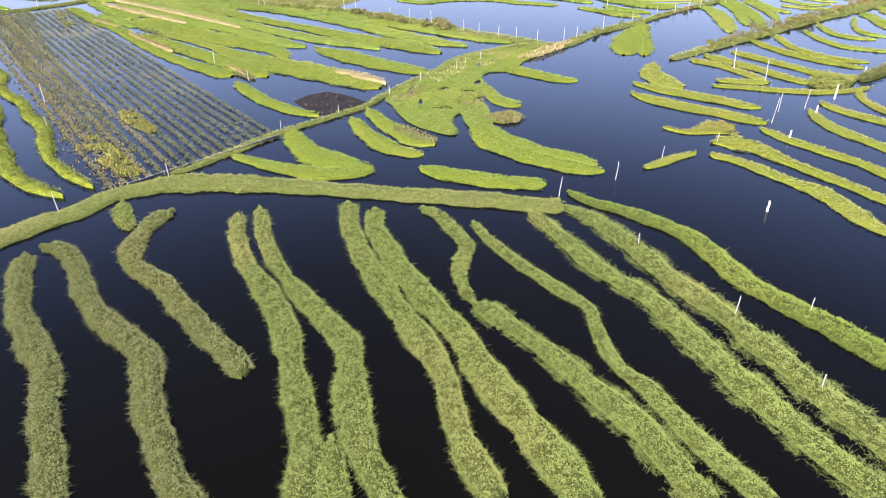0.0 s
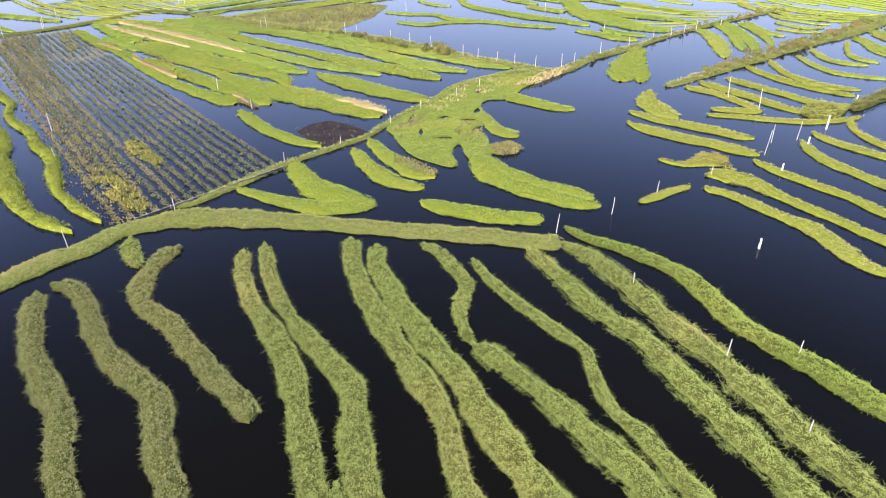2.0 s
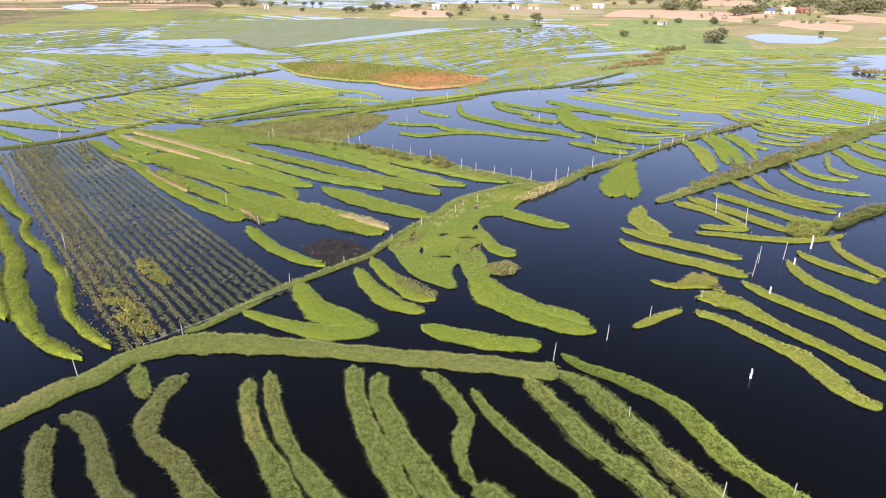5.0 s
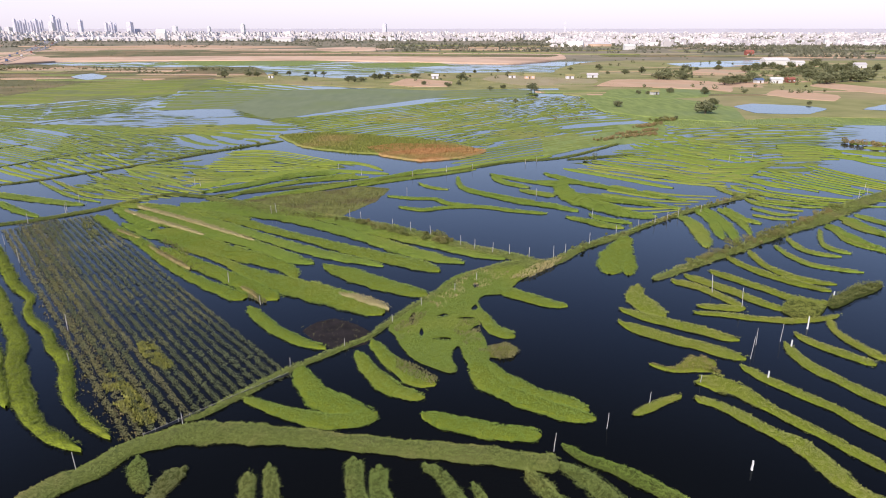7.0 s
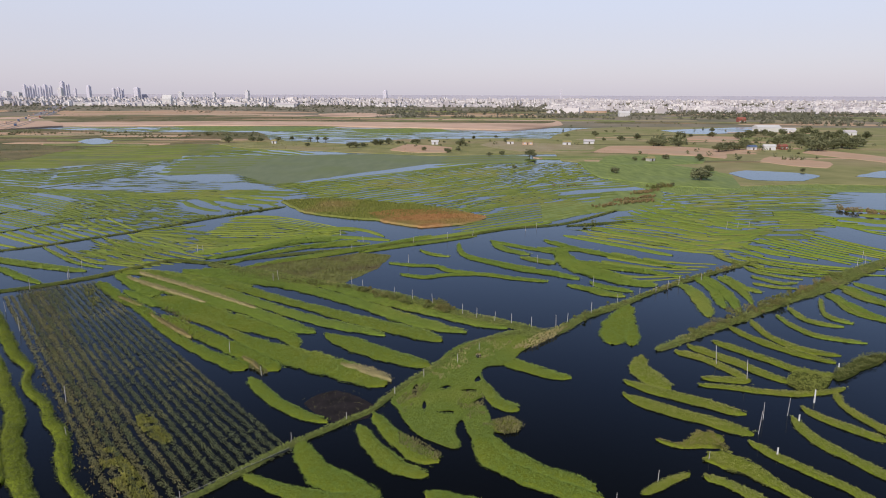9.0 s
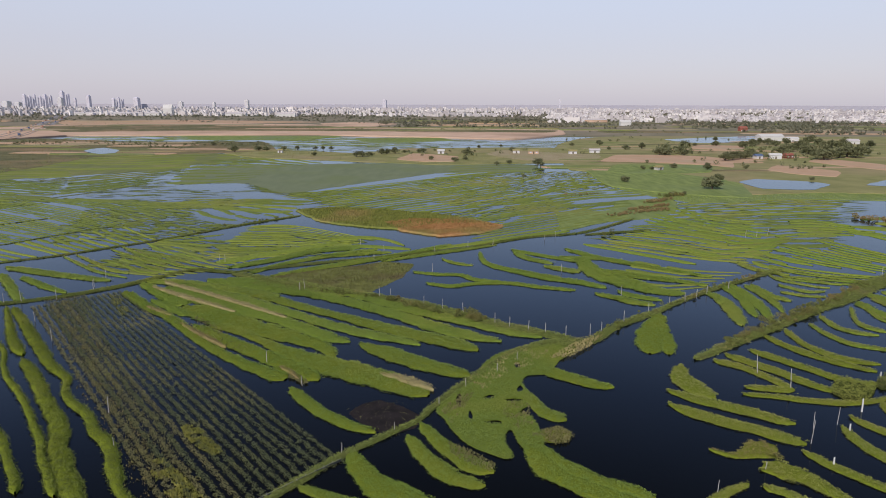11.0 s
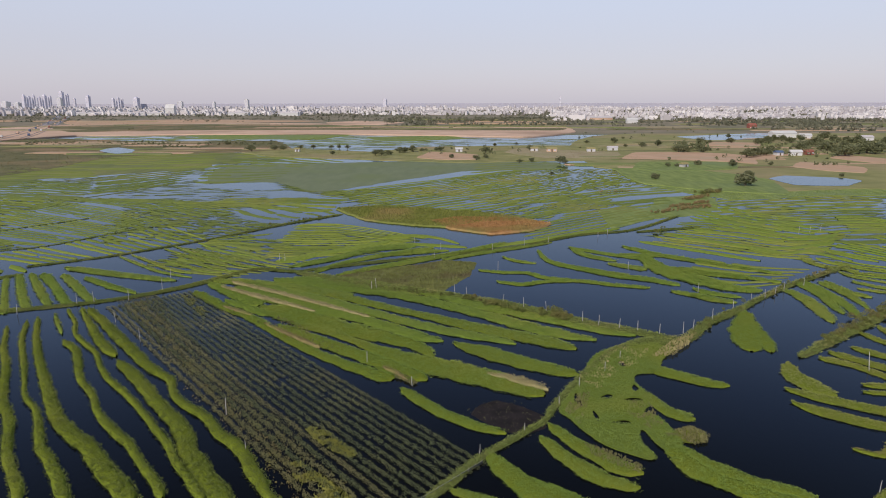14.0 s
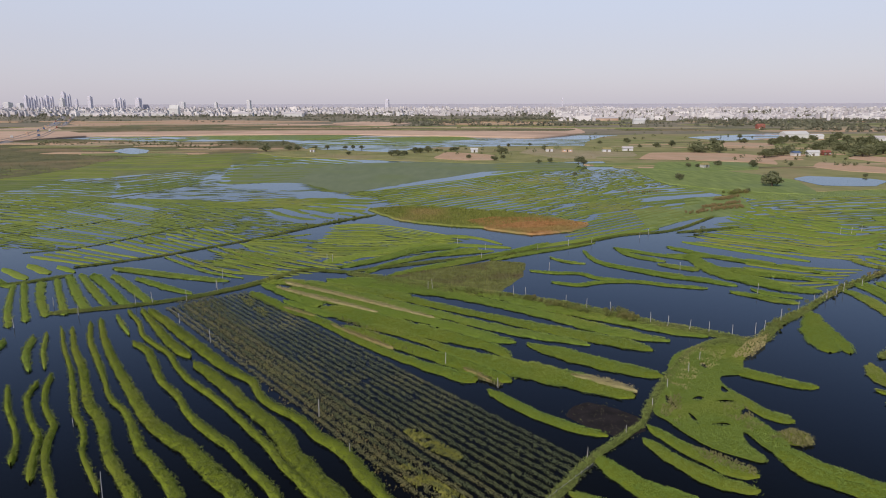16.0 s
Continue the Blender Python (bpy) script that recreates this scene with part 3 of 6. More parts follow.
patch("flooded_grass", "grey-green flooded grass between the far strips", wet_grass, [(-309, 333), (-403, 452), (-340, 487), (-326, 530), (-274, 606), (-219, 611), (-174, 554), (-196, 502), (-195, 459), (-235, 427), (-270, 399), (-267, 366), (-271, 343)], 0.06)
patch("soil_field", "bare tan ploughed soil", soil, [(116.4, 531.2), (145.8, 596.5), (187.0, 598.5), (221.1, 581.2), (227.7, 546.8), (202.7, 482.9), (190.7, 500.2), (157.6, 517.8)], 0.75)
patch("soil_field", "bare tan ploughed soil", soil, [(218.2, 463.0), (242.8, 497.8), (264.1, 457.1), (241.9, 420.9), (225.0, 433.8)], 0.75)
patch("soil_field", "bare tan ploughed soil", soil, [(284.8, 533.4), (314.0, 561.8), (332.9, 483.9), (308.3, 447.5), (293.3, 486.6)], 0.75)
patch("soil_field", "bare tan ploughed soil", soil, [(246.2, 691.7), (278.0, 749.6), (314.9, 732.1), (301.2, 686.2), (270.7, 668.1)], 0.75)
patch("soil_field", "bare tan ploughed soil", soil, [(-47.8, 545.3), (-37.5, 607.5), (-16.5, 595.1), (3.6, 570.8), (-1.3, 526.0), (-28.2, 524.8)], 0.75)
patch("grass_field", "bright green grass field", marsh, [(103.7, 454.7), (122.9, 502.0), (189.0, 495.6), (171.1, 446.0), (113.7, 433.1)], 0.75)
patch("grass_field", "bright green grass field", marsh, [(90.8, 455.7), (132.9, 454.8), (161.2, 409.0), (163.5, 381.6), (144.1, 325.4), (112.4, 337.5), (85.8, 370.7)], 0.56)
patch("grass_field", "dry yellow grass bank", tan_field, [(29.6, 604.0), (48.9, 656.2), (89.5, 628.0), (131.9, 602.4), (114.1, 541.7), (58.5, 539.2)], 0.58)
patch("pond", "small blue pond among pastures", water, [(166.4, 390.9), (183.9, 406.3), (210.7, 392.4), (213.9, 378.8), (191.3, 355.5), (165.6, 359.5)], 0.6)
patch("pond", "small blue pond among pastures", water, [(233.1, 376.7), (266.5, 406.1), (294.9, 407.1), (265.1, 365.1)], 0.6)
patch("pond", "small far pond", water, [(277, 865), (455, 973), (441, 880), (295, 779)], 0.6)
patch("pond", "small pond on scrub land", water, [(-349.0, 625.8), (-358.1, 656.7), (-354.0, 673.8), (-324.1, 642.5), (-310.3, 606.1), (-317.0, 592.0)], 0.62)
patch("scrub_flat", "dark brown scrub flat beyond the lake", scrub, [(-755, 1247), (-559, 1376), (-251, 1311), (-147, 1170), (173, 1123), (143, 1036), (-207, 1076), (-438, 1074), (-589, 1012)], 1.75)
patch("sand_flat", "bare tan sand embankment", sand, [(-791, 854), (-796, 1315), (-608, 1499), (-265, 1386), (-151, 1203), (182, 1179), (169, 986), (76, 860), (-183, 949), (-526, 914), (-581, 624)], 1.5)
patch("sand_flat", "bare pale sand strip", sand, [(-278, 1454), (-224, 1581), (-110, 1455), (-143, 1313), (-219, 1313)], 1.7)
patch("soil_field", "brown bare earth strip", soil, [(-889, 1536), (-702, 1734), (-303, 1584), (-575, 1417), (-740, 1313)], 1.6)

tufts([(-667, 759), (-521, 855), (-392, 794), (-226, 795), (-174, 646), (-246, 596), (-306, 559), (-300, 447), (-335, 374)], 0.16, 9000, 0.7, scrub, 1, "low brown scrub tufts")
tufts([(-211, 612), (-159, 649), (-89, 613), (-52, 674), (62, 701), (146, 684), (137, 536), (46, 515), (-14, 500), (-105, 539), (-171, 562)], 0.45, 5000, 0.6, meadow, 2, "rough pasture tufts")
tufts([(-398, 976), (-272, 1051), (-151, 945), (-188, 831), (-324, 843)], 0.2, 9000, 0.4, marsh, 5, "green marsh grass tufts")
tufts([(-125, 870), (-25, 914), (5, 832), (-93, 784)], 0.2, 9000, 0.4, marsh, 6, "green marsh grass tufts")
tufts([(-72.7, 283.2), (-59.2, 289.9), (-38.5, 285.7), (-21.8, 277.0), (-8.5, 271.1), (1.0, 262.0), (9.8, 251.5), (-10.0, 250.0), (-24.0, 240.0), (-37.6, 243.9), (-57.1, 255.5)], 0.5, 14000, 0.5, reed, 7, "tall olive reeds")
tufts([(-31.9, 252.5), (-21.6, 260.7), (-9.4, 259.9), (4.1, 254.9), (13.8, 247.0), (5.0, 233.8), (-10.3, 227.3), (-24.3, 237.1)], 0.54, 12000, 0.4, dryreed, 8, "tall dry orange reeds")
tufts([(-59.4, 164.1), (-50.1, 175.5), (-34.7, 183.0), (-26.4, 188.3), (-17.7, 185.5), (-20.2, 171.6), (-24.8, 162.2), (-29.1, 153.8), (-43.4, 156.8)], 0.15, 9000, 0.35, marshbrown, 9, "olive marsh grass tufts")
tufts([(105.7, 416.1), (153.8, 411.4), (153.2, 352.0), (214.7, 353.9), (253.2, 348.2), (230.9, 316.7), (168.5, 322.6), (137.1, 314.1), (108.4, 309.6), (88.4, 359.5)], 0.22, 9000, 0.4, marsh, 10, "green marsh grass tufts")


def parcels(corners, count, seed, z, wide, deep):
    """Long narrow plots of stubble, pasture and bare soil side by side."""
    r = np.random.default_rng(seed)
    a, q, c, d = (np.array(k, float) for k in corners)
    for i in range(count):
        u, v = r.uniform(0, 1, 2)
        p = (a * (1 - u) + q * u) * (1 - v) + (d * (1 - u) + c * u) * v
        if min(math.hypot(p[0] - 190, p[1] - 380), math.hypot(p[0] - 265, p[1] - 385)) < 75:
            continue
        w, h, t = r.uniform(*wide), r.uniform(*deep), r.normal(0.05, 0.12)
        e = np.array([math.cos(t), math.sin(t)]) * w / 2
        g = np.array([-math.sin(t) + r.normal(0, .2), math.cos(t)]) * h / 2
        kind = r.integers(0, 5)
        mat = (green_field, tan_field, soil, meadow, scrub)[kind]
        label = ("green pasture plot", "dry stubble plot of pale straw", "bare tan soil plot", "olive grass plot", "rough olive scrub plot")[kind] + " on the plain"
        patch("plot", label, mat, [tuple(p - e - g), tuple(p + e - g), tuple(p + e + g), tuple(p - e + g)], z + 0.003 * i)


parcels([(111.5, 464.1), (245.9, 376.8), (637.5, 999.3), (195.6, 885.4)], 64, 5, 0.52, (30, 110), (4, 15))
parcels([(-1000, 1050), (200, 1100), (300, 1750), (-1400, 1750)], 24, 6, 1.85, (120, 420), (14, 50))
parcels([(250, 980), (1100, 960), (1500, 1600), (300, 1600)], 34, 7, 1.2, (80, 300), (20, 70))
parcels([(-363.5, 545.8), (-187.6, 636.8), (-226.2, 771.4), (-501.4, 758.9)], 14, 8, 0.53, (50, 160), (10, 30))

# ---- embankments ----
dike([(-45.0, 48.7, 3.7), (-42.6, 52.4, 3.4), (-40.8, 55.0, 3.5), (-38.4, 57.4, 3.3), (-35.9, 61.5, 3.1), (-33.2, 63.3, 3.7), (-29.2, 64.6, 4.6), (-23.0, 64.4, 4.0), (-14.7, 63.4, 3.2), (-6.4, 62.0, 3.1), (1.0, 61.0, 3.4), (6.8, 59.9, 3.1), (11.3, 59.0, 3.6)])
dike([(-31.7, 67.1, 1.9), (-29.8, 69.0, 1.9), (-26.6, 73.4, 2.4), (-22.3, 79.3, 1.9), (-17.3, 84.5, 2.0), (-12.5, 89.5, 1.7), (-9.8, 95.0, 2.1), (-4.2, 104.2, 2.5), (4.3, 116.8, 2.4), (13.9, 122.6, 4.7), (16.9, 121.2, 4.6)], 0.75)
dike([(13.9, 120.2, 5.1), (21.3, 124.1, 3.0), (28.1, 132.4, 2.5), (37.8, 140.5, 2.8), (42.9, 145.5, 1.8), (56.1, 157.9, 2.2), (70.1, 168.7, 2.2), (83.4, 178.7, 2.5), (86.7, 180.4, 3.0)])
dike([(37.4, 113.6, 3.0), (50.0, 123.5, 4.2), (59.9, 130.9, 4.0), (77.1, 144.4, 4.8), (87.5, 151.9, 6.2), (100.9, 163.6, 7.7), (121.7, 179.4, 6.7), (158.4, 202.3, 7.5)], 0.72)
dike([(-66.7, 174.9, 3.2), (-47.0, 164.3, 4.5), (-26.7, 153.8, 4.0), (-12.4, 145.8, 4.1), (0.6, 134.5, 4.2), (12.1, 126.8, 3.6), (17.7, 123.1, 2.7)])
dike([(-126.9, 140.4, 3.3), (-106.7, 148.6, 2.5), (-92.5, 160.1, 3.1), (-83.7, 172.6, 2.7), (-78.3, 178.4, 3.1), (-66.2, 175.8, 2.7)])
dike([(-66.3, 176.2, 3.5), (-51.4, 184.3, 6.3), (-29.6, 194.3, 4.3), (-16.3, 200.3, 5.0), (-0.5, 209.3, 4.1), (21.0, 226.0, 5.4), (41.7, 235.0, 4.6), (68.9, 265.1, 3.6)], 0.42)
dike([(41.9, 230.7, 5.3), (58.8, 236.8, 6.5), (68.1, 240.7, 3.8)], 0.42)
dike([(-144.2, 181.9, 3.7), (-128.8, 193.5, 3.9), (-118.0, 205.1, 4.0), (-106.2, 218.9, 4.1), (-97.8, 230.6, 4.1), (-85.3, 249.4, 5.5), (-68.2, 269.9, 6.2)], 0.42)
dike([(-169.9, 200.0, 3.7), (-155.6, 208.8, 3.7), (-145.5, 226.1, 3.7), (-137.3, 239.6, 4.3), (-125.9, 248.7, 4.8)], 0.3)
dike([(-195.9, 217.1, 3.1), (-185.3, 236.8, 3.4), (-174.7, 251.6, 3.7), (-167.1, 262.9, 3.9)], 0.3)
dike([(-258.7, 379.7, 8.8), (-238.8, 405.4, 8.9), (-219.0, 442.0, 9.2)], 0.3)
dike([(-201.4, 317.5, 6.8), (-190.3, 342.0, 7.0), (-180.7, 370.6, 5.4)], 0.3)
dike([(-153.6, 163.3, 3.2), (-145.9, 168.1, 3.3), (-140.3, 173.8, 3.3)], 0.8)

# ---- floating beds, the nearest field first ----
bed([(-38.7, 49.6, 2.3), (-36.8, 45.1, 2.1), (-34.1, 40.6, 2.0), (-31.7, 37.7, 2.3), (-29.0, 34.7, 2.1), (-27.4, 31.8, 2.0), (-26.2, 29.2, 2.0), (-24.7, 27.0, 1.9), (-22.9, 23.7, 2.2), (-21.3, 21.0, 2.2)], 0.34, leafy_grey, label="dull olive water spinach bed with ragged stems in black water")
bed([(-38.0, 51.1, 2.3), (-36.1, 50.7, 1.9), (-33.5, 48.3, 1.9), (-30.9, 44.3, 1.9), (-28.0, 40.8, 2.0), (-24.7, 38.0, 2.4), (-22.4, 36.1, 2.2), (-21.0, 32.8, 2.3), (-19.9, 30.5, 2.1), (-18.4, 28.1, 2.0), (-17.1, 26.0, 1.9), (-15.3, 23.6, 2.2), (-13.7, 21.7, 2.2)], 0.34, leafy_grey, label="dull olive water spinach bed with ragged stems in black water")
bed([(-28.4, 58.1, 2.3), (-29.4, 56.5, 2.4), (-29.7, 53.7, 2.1), (-29.5, 50.6, 2.4), (-28.4, 48.2, 2.0), (-26.4, 46.5, 2.1), (-24.2, 44.7, 2.2), (-22.1, 42.2, 2.1), (-19.5, 39.3, 2.2), (-17.0, 36.8, 2.0), (-15.3, 34.8, 2.0), (-14.6, 33.7, 1.3)], 0.34, leafy_grey, label="dull olive water spinach bed with ragged stems in black water")
bed([(-34.3, 60.0, 1.7), (-33.4, 57.7, 2.0), (-32.1, 55.6, 1.7), (-31.0, 54.2, 1.2)])
bed([(-21.6, 57.3, 1.7), (-20.3, 52.7, 1.7), (-18.7, 49.0, 1.7), (-16.4, 45.4, 2.1), (-14.4, 42.2, 2.3), (-12.8, 38.8, 2.2), (-11.5, 35.0, 1.9), (-10.5, 31.9, 2.1), (-9.5, 28.9, 2.1), (-8.9, 27.1, 2.1), (-8.9, 25.0, 2.1), (-8.4, 22.6, 2.3)])
bed([(-19.7, 58.7, 1.5), (-18.2, 54.0, 1.6), (-16.4, 49.7, 1.6), (-14.4, 46.3, 1.5), (-12.4, 43.4, 2.0), (-9.6, 39.8, 2.2), (-7.9, 37.3, 2.2), (-7.2, 34.1, 2.2), (-6.8, 31.1, 2.6), (-5.9, 28.2, 2.3), (-4.9, 25.9, 1.9), (-3.4, 23.0, 1.8)])
bed([(-7.7, 28.4, 1.0), (-7.2, 26.4, 1.6), (-6.7, 22.9, 2.2)])
bed([(-10.9, 60.0, 1.9), (-10.1, 55.7, 2.0), (-8.8, 51.2, 2.0), (-6.7, 46.5, 2.5), (-5.1, 43.0, 2.2), (-3.5, 39.9, 2.3), (-2.0, 37.0, 2.5), (-0.6, 33.7, 1.6), (-0.2, 31.0, 1.9), (0.4, 28.6, 1.8), (1.1, 26.5, 2.2), (2.5, 23.4, 1.8)])
bed([(-8.0, 58.6, 2.1), (-7.6, 55.0, 2.0), (-6.2, 51.2, 2.3), (-4.5, 47.4, 2.3), (-2.5, 43.6, 2.6), (-0.4, 39.9, 2.4), (1.0, 37.5, 2.2), (1.9, 34.8, 2.9), (3.3, 32.0, 2.7), (4.6, 29.5, 2.7), (5.9, 27.0, 2.8), (7.5, 23.3, 2.7)])
bed([(-3.2, 58.9, 1.8), (-1.4, 57.2, 1.8), (0.1, 54.1, 1.7), (1.2, 51.5, 1.7), (0.7, 48.8, 1.7), (0.5, 46.1, 1.3), (1.0, 44.1, 1.3), (1.5, 42.7, 1.2)])
loose_bed([(1.5, 42.7, 1.2), (2.9, 41.4, 2.1), (4.9, 38.9, 1.8), (7.1, 36.3, 1.9), (8.7, 33.7, 2.2), (10.5, 31.3, 2.4), (11.9, 28.9, 2.4), (13.1, 26.2, 2.2), (14.1, 23.4, 2.0)])
bed([(1.9, 55.9, 1.0), (3.3, 52.6, 1.3), (5.0, 49.6, 1.5), (6.9, 47.0, 1.5), (8.5, 44.7, 1.6), (10.7, 42.0, 1.2), (10.8, 39.8, 1.2), (11.1, 37.0, 1.3), (11.7, 34.8, 1.4), (13.1, 32.9, 1.6), (13.9, 30.8, 1.8), (15.0, 28.4, 1.9), (16.2, 26.1, 1.8), (17.8, 23.5, 1.8)])
loose_bed([(7.6, 58.0, 1.6), (9.8, 53.9, 1.9), (11.6, 49.6, 2.2), (13.7, 46.0, 2.2), (15.9, 43.4, 2.2), (16.9, 40.4, 2.4), (18.3, 37.0, 2.4), (19.7, 33.5, 2.7), (20.9, 30.5, 2.4), (22.1, 28.0, 2.4), (23.2, 25.9, 2.4), (24.2, 23.7, 2.3)])
loose_bed([(11.5, 59.2, 1.7), (14.1, 56.1, 2.3), (16.0, 52.4, 2.5), (18.0, 47.3, 2.4), (19.7, 43.8, 2.6), (21.4, 40.6, 2.2), (22.5, 37.5, 2.7), (23.8, 34.4, 2.5), (24.8, 31.8, 2.7), (25.8, 29.4, 2.4), (27.0, 26.3, 2.5)])
bed([(12.2, 62.4, 1.1), (14.4, 60.1, 1.7), (17.4, 58.1, 2.1), (20.1, 55.7, 2.4), (22.3, 52.9, 2.4), (23.5, 49.2, 2.8), (24.5, 45.7, 2.5), (26.0, 43.4, 2.8), (27.9, 40.8, 2.7), (29.5, 38.4, 3.2), (31.3, 35.7, 2.9), (33.1, 32.9, 2.8), (35.0, 30.2, 2.2)], 0.34, leafy_fresh, label="wide fresh green water spinach bed on dark water")
bed([(-26.2, 72.0, 1.5), (-21.7, 69.6, 2.3), (-17.4, 67.7, 3.1), (-13.5, 67.1, 3.7), (-10.4, 68.0, 3.0), (-9.2, 69.1, 1.1)])
bed([(-21.3, 80.6, 2.1), (-19.0, 75.5, 3.4), (-16.3, 72.0, 4.5), (-13.3, 70.0, 4.2), (-9.9, 69.1, 1.8)])
bed([(-3.8, 68.7, 1.7), (-1.1, 67.3, 3.3), (3.3, 65.5, 3.4), (8.0, 64.6, 3.2), (10.1, 64.4, 1.7)])
bed([(39.4, 140.0, 2.6), (36.6, 133.7, 4.9), (33.9, 127.6, 6.4), (31.6, 121.3, 5.4), (30.0, 116.4, 2.9)])
bed([(37.0, 128.4, 2.0), (35.2, 121.9, 3.0), (33.4, 115.8, 2.0)])
yellow_bed([(33.9, 110.9, 2.2), (32.2, 106.3, 3.8), (32.4, 101.9, 5.1), (33.8, 98.6, 3.4), (34.8, 97.5, 1.7)])
yellow_bed([(28.0, 100.2, 1.7), (31.1, 97.3, 3.0), (34.1, 95.1, 3.3), (37.7, 92.7, 3.2), (41.0, 89.9, 2.7), (43.0, 88.8, 1.7)])
yellow_bed([(26.5, 95.3, 1.5), (28.9, 92.6, 3.3), (32.3, 89.5, 3.3), (35.8, 87.3, 3.3), (38.9, 84.8, 3.2), (41.4, 82.8, 2.4)])
bed([(27.4, 81.4, 1.0), (30.0, 79.8, 1.6), (33.5, 80.9, 3.8), (35.4, 81.8, 5.6), (36.5, 81.0, 2.4)], 0.3, dry_weed_leaf, label="browned olive weed patch floating on dark water")
yellow_bed([(40.8, 113.2, 3.4), (44.0, 110.4, 2.6), (46.5, 106.4, 2.5), (47.9, 102.7, 2.2), (48.8, 100.3, 1.6)])
yellow_bed([(41.3, 101.5, 1.5), (44.4, 101.0, 2.5), (48.6, 100.3, 2.5)])
yellow_bed([(39.7, 98.9, 1.4), (45.0, 97.8, 1.9), (49.8, 96.3, 2.1), (54.9, 95.7, 1.9), (59.9, 96.6, 1.4), (62.9, 97.9, 1.3)])
yellow_bed([(44.1, 116.1, 2.2), (46.7, 112.4, 2.9), (50.0, 107.7, 2.9), (52.7, 102.7, 2.6), (55.2, 99.7, 2.2)])
yellow_bed([(49.8, 118.3, 2.3), (52.6, 114.1, 2.8), (55.8, 109.6, 2.7), (58.7, 105.2, 2.5), (61.7, 103.5, 2.2), (64.8, 102.6, 1.9)])
yellow_bed([(56.2, 126.6, 1.7), (57.6, 120.9, 2.4), (60.5, 115.3, 2.9), (63.8, 111.3, 2.7), (67.3, 108.1, 1.8)])
yellow_bed([(62.3, 130.2, 1.7), (61.6, 123.5, 1.8), (62.7, 117.8, 2.5), (65.8, 113.3, 2.6), (70.1, 111.4, 1.6)])
yellow_bed([(69.3, 133.6, 1.3), (69.4, 127.0, 1.8), (71.2, 121.6, 2.4), (75.3, 119.1, 2.2), (78.7, 117.6, 1.4)])
yellow_bed([(74.5, 139.2, 1.5), (74.0, 131.4, 2.2), (76.4, 128.1, 2.4), (79.6, 126.7, 1.6)])
yellow_bed([(85.0, 145.3, 1.1), (80.6, 136.0, 1.3), (80.5, 131.4, 2.6), (82.6, 128.5, 2.0)])
yellow_bed([(90.1, 149.5, 1.3), (87.2, 140.1, 1.7), (87.6, 134.5, 2.5), (90.4, 130.7, 2.1)])
yellow_bed([(95.1, 152.9, 2.8), (95.6, 145.8, 3.2), (98.5, 141.1, 3.2)])
yellow_bed([(21.8, 68.8, 1.1), (23.4, 69.7, 1.6), (26.2, 71.6, 1.4), (29.0, 73.1, 1.3)])
yellow_bed([(30.6, 72.6, 1.8), (33.0, 70.8, 2.0), (35.1, 67.9, 2.2), (37.2, 64.6, 2.3), (38.8, 62.7, 3.0), (39.8, 58.4, 2.9), (40.5, 55.1, 2.2), (42.4, 53.3, 2.2)])
yellow_bed([(32.0, 76.3, 1.3), (34.4, 76.4, 5.2), (36.7, 74.6, 3.6), (38.4, 71.0, 2.2), (40.6, 67.5, 2.1), (42.7, 64.2, 2.0), (44.5, 60.9, 2.0), (46.2, 58.0, 2.1)])
yellow_bed([(39.9, 80.9, 1.7), (41.7, 77.3, 2.1), (44.2, 73.7, 2.1), (47.0, 70.0, 2.0), (48.4, 66.7, 2.2), (50.5, 63.1, 2.4)])
yellow_bed([(49.3, 88.1, 1.2), (49.0, 83.7, 2.2), (49.6, 80.2, 2.5), (51.3, 76.8, 2.3), (52.5, 74.1, 2.3), (55.0, 70.4, 2.8)])
yellow_bed([(52.4, 91.0, 1.8), (53.8, 87.3, 2.3), (56.1, 84.5, 2.4), (58.7, 81.2, 2.6)])
yellow_bed([(60.5, 96.4, 1.2), (59.1, 92.3, 1.6), (59.5, 87.6, 2.0), (61.1, 82.5, 2.4)])
bed([(56.8, 157.5, 2.8), (57.6, 154.0, 3.3), (57.3, 145.9, 4.0), (55.6, 137.4, 3.3), (54.4, 132.3, 1.8)])
bed([(62.5, 164.0, 3.2), (63.3, 160.7, 2.9), (63.1, 152.0, 2.9), (61.2, 143.7, 2.6), (60.1, 138.2, 1.3)])
bed([(65.5, 164.0, 2.5), (65.8, 159.1, 2.8), (65.3, 150.6, 3.0), (63.9, 142.9, 2.7), (62.2, 135.8, 1.4)])
bed([(69.2, 164.0, 2.9), (69.8, 159.2, 3.0), (69.7, 152.1, 2.7), (68.7, 146.0, 1.8), (67.6, 141.2, 1.1)])
bed([(71.0, 164.6, 2.5), (71.1, 155.6, 3.1), (73.9, 150.2, 2.1)])
bed([(-87.5, 156.3, 3.1), (-76.4, 144.1, 3.2), (-68.2, 136.4, 3.0), (-55.6, 121.3, 2.6), (-46.2, 112.2, 3.0), (-35.5, 104.0, 4.3)])
bed([(-33.7, 100.5, 2.5), (-28.5, 93.3, 2.5), (-22.6, 88.0, 2.5), (-18.3, 85.7, 1.6)])
bed([(4.0, 84.3, 2.4), (3.7, 80.1, 3.2), (4.6, 76.8, 4.3), (7.1, 73.5, 3.8), (11.0, 70.6, 3.9), (14.2, 68.6, 3.2), (17.1, 67.8, 1.7)])
bed([(5.1, 81.7, 1.3), (6.2, 78.7, 2.2), (7.9, 76.1, 2.9), (10.9, 73.5, 2.6), (14.2, 71.7, 2.3), (16.6, 69.6, 1.7)])
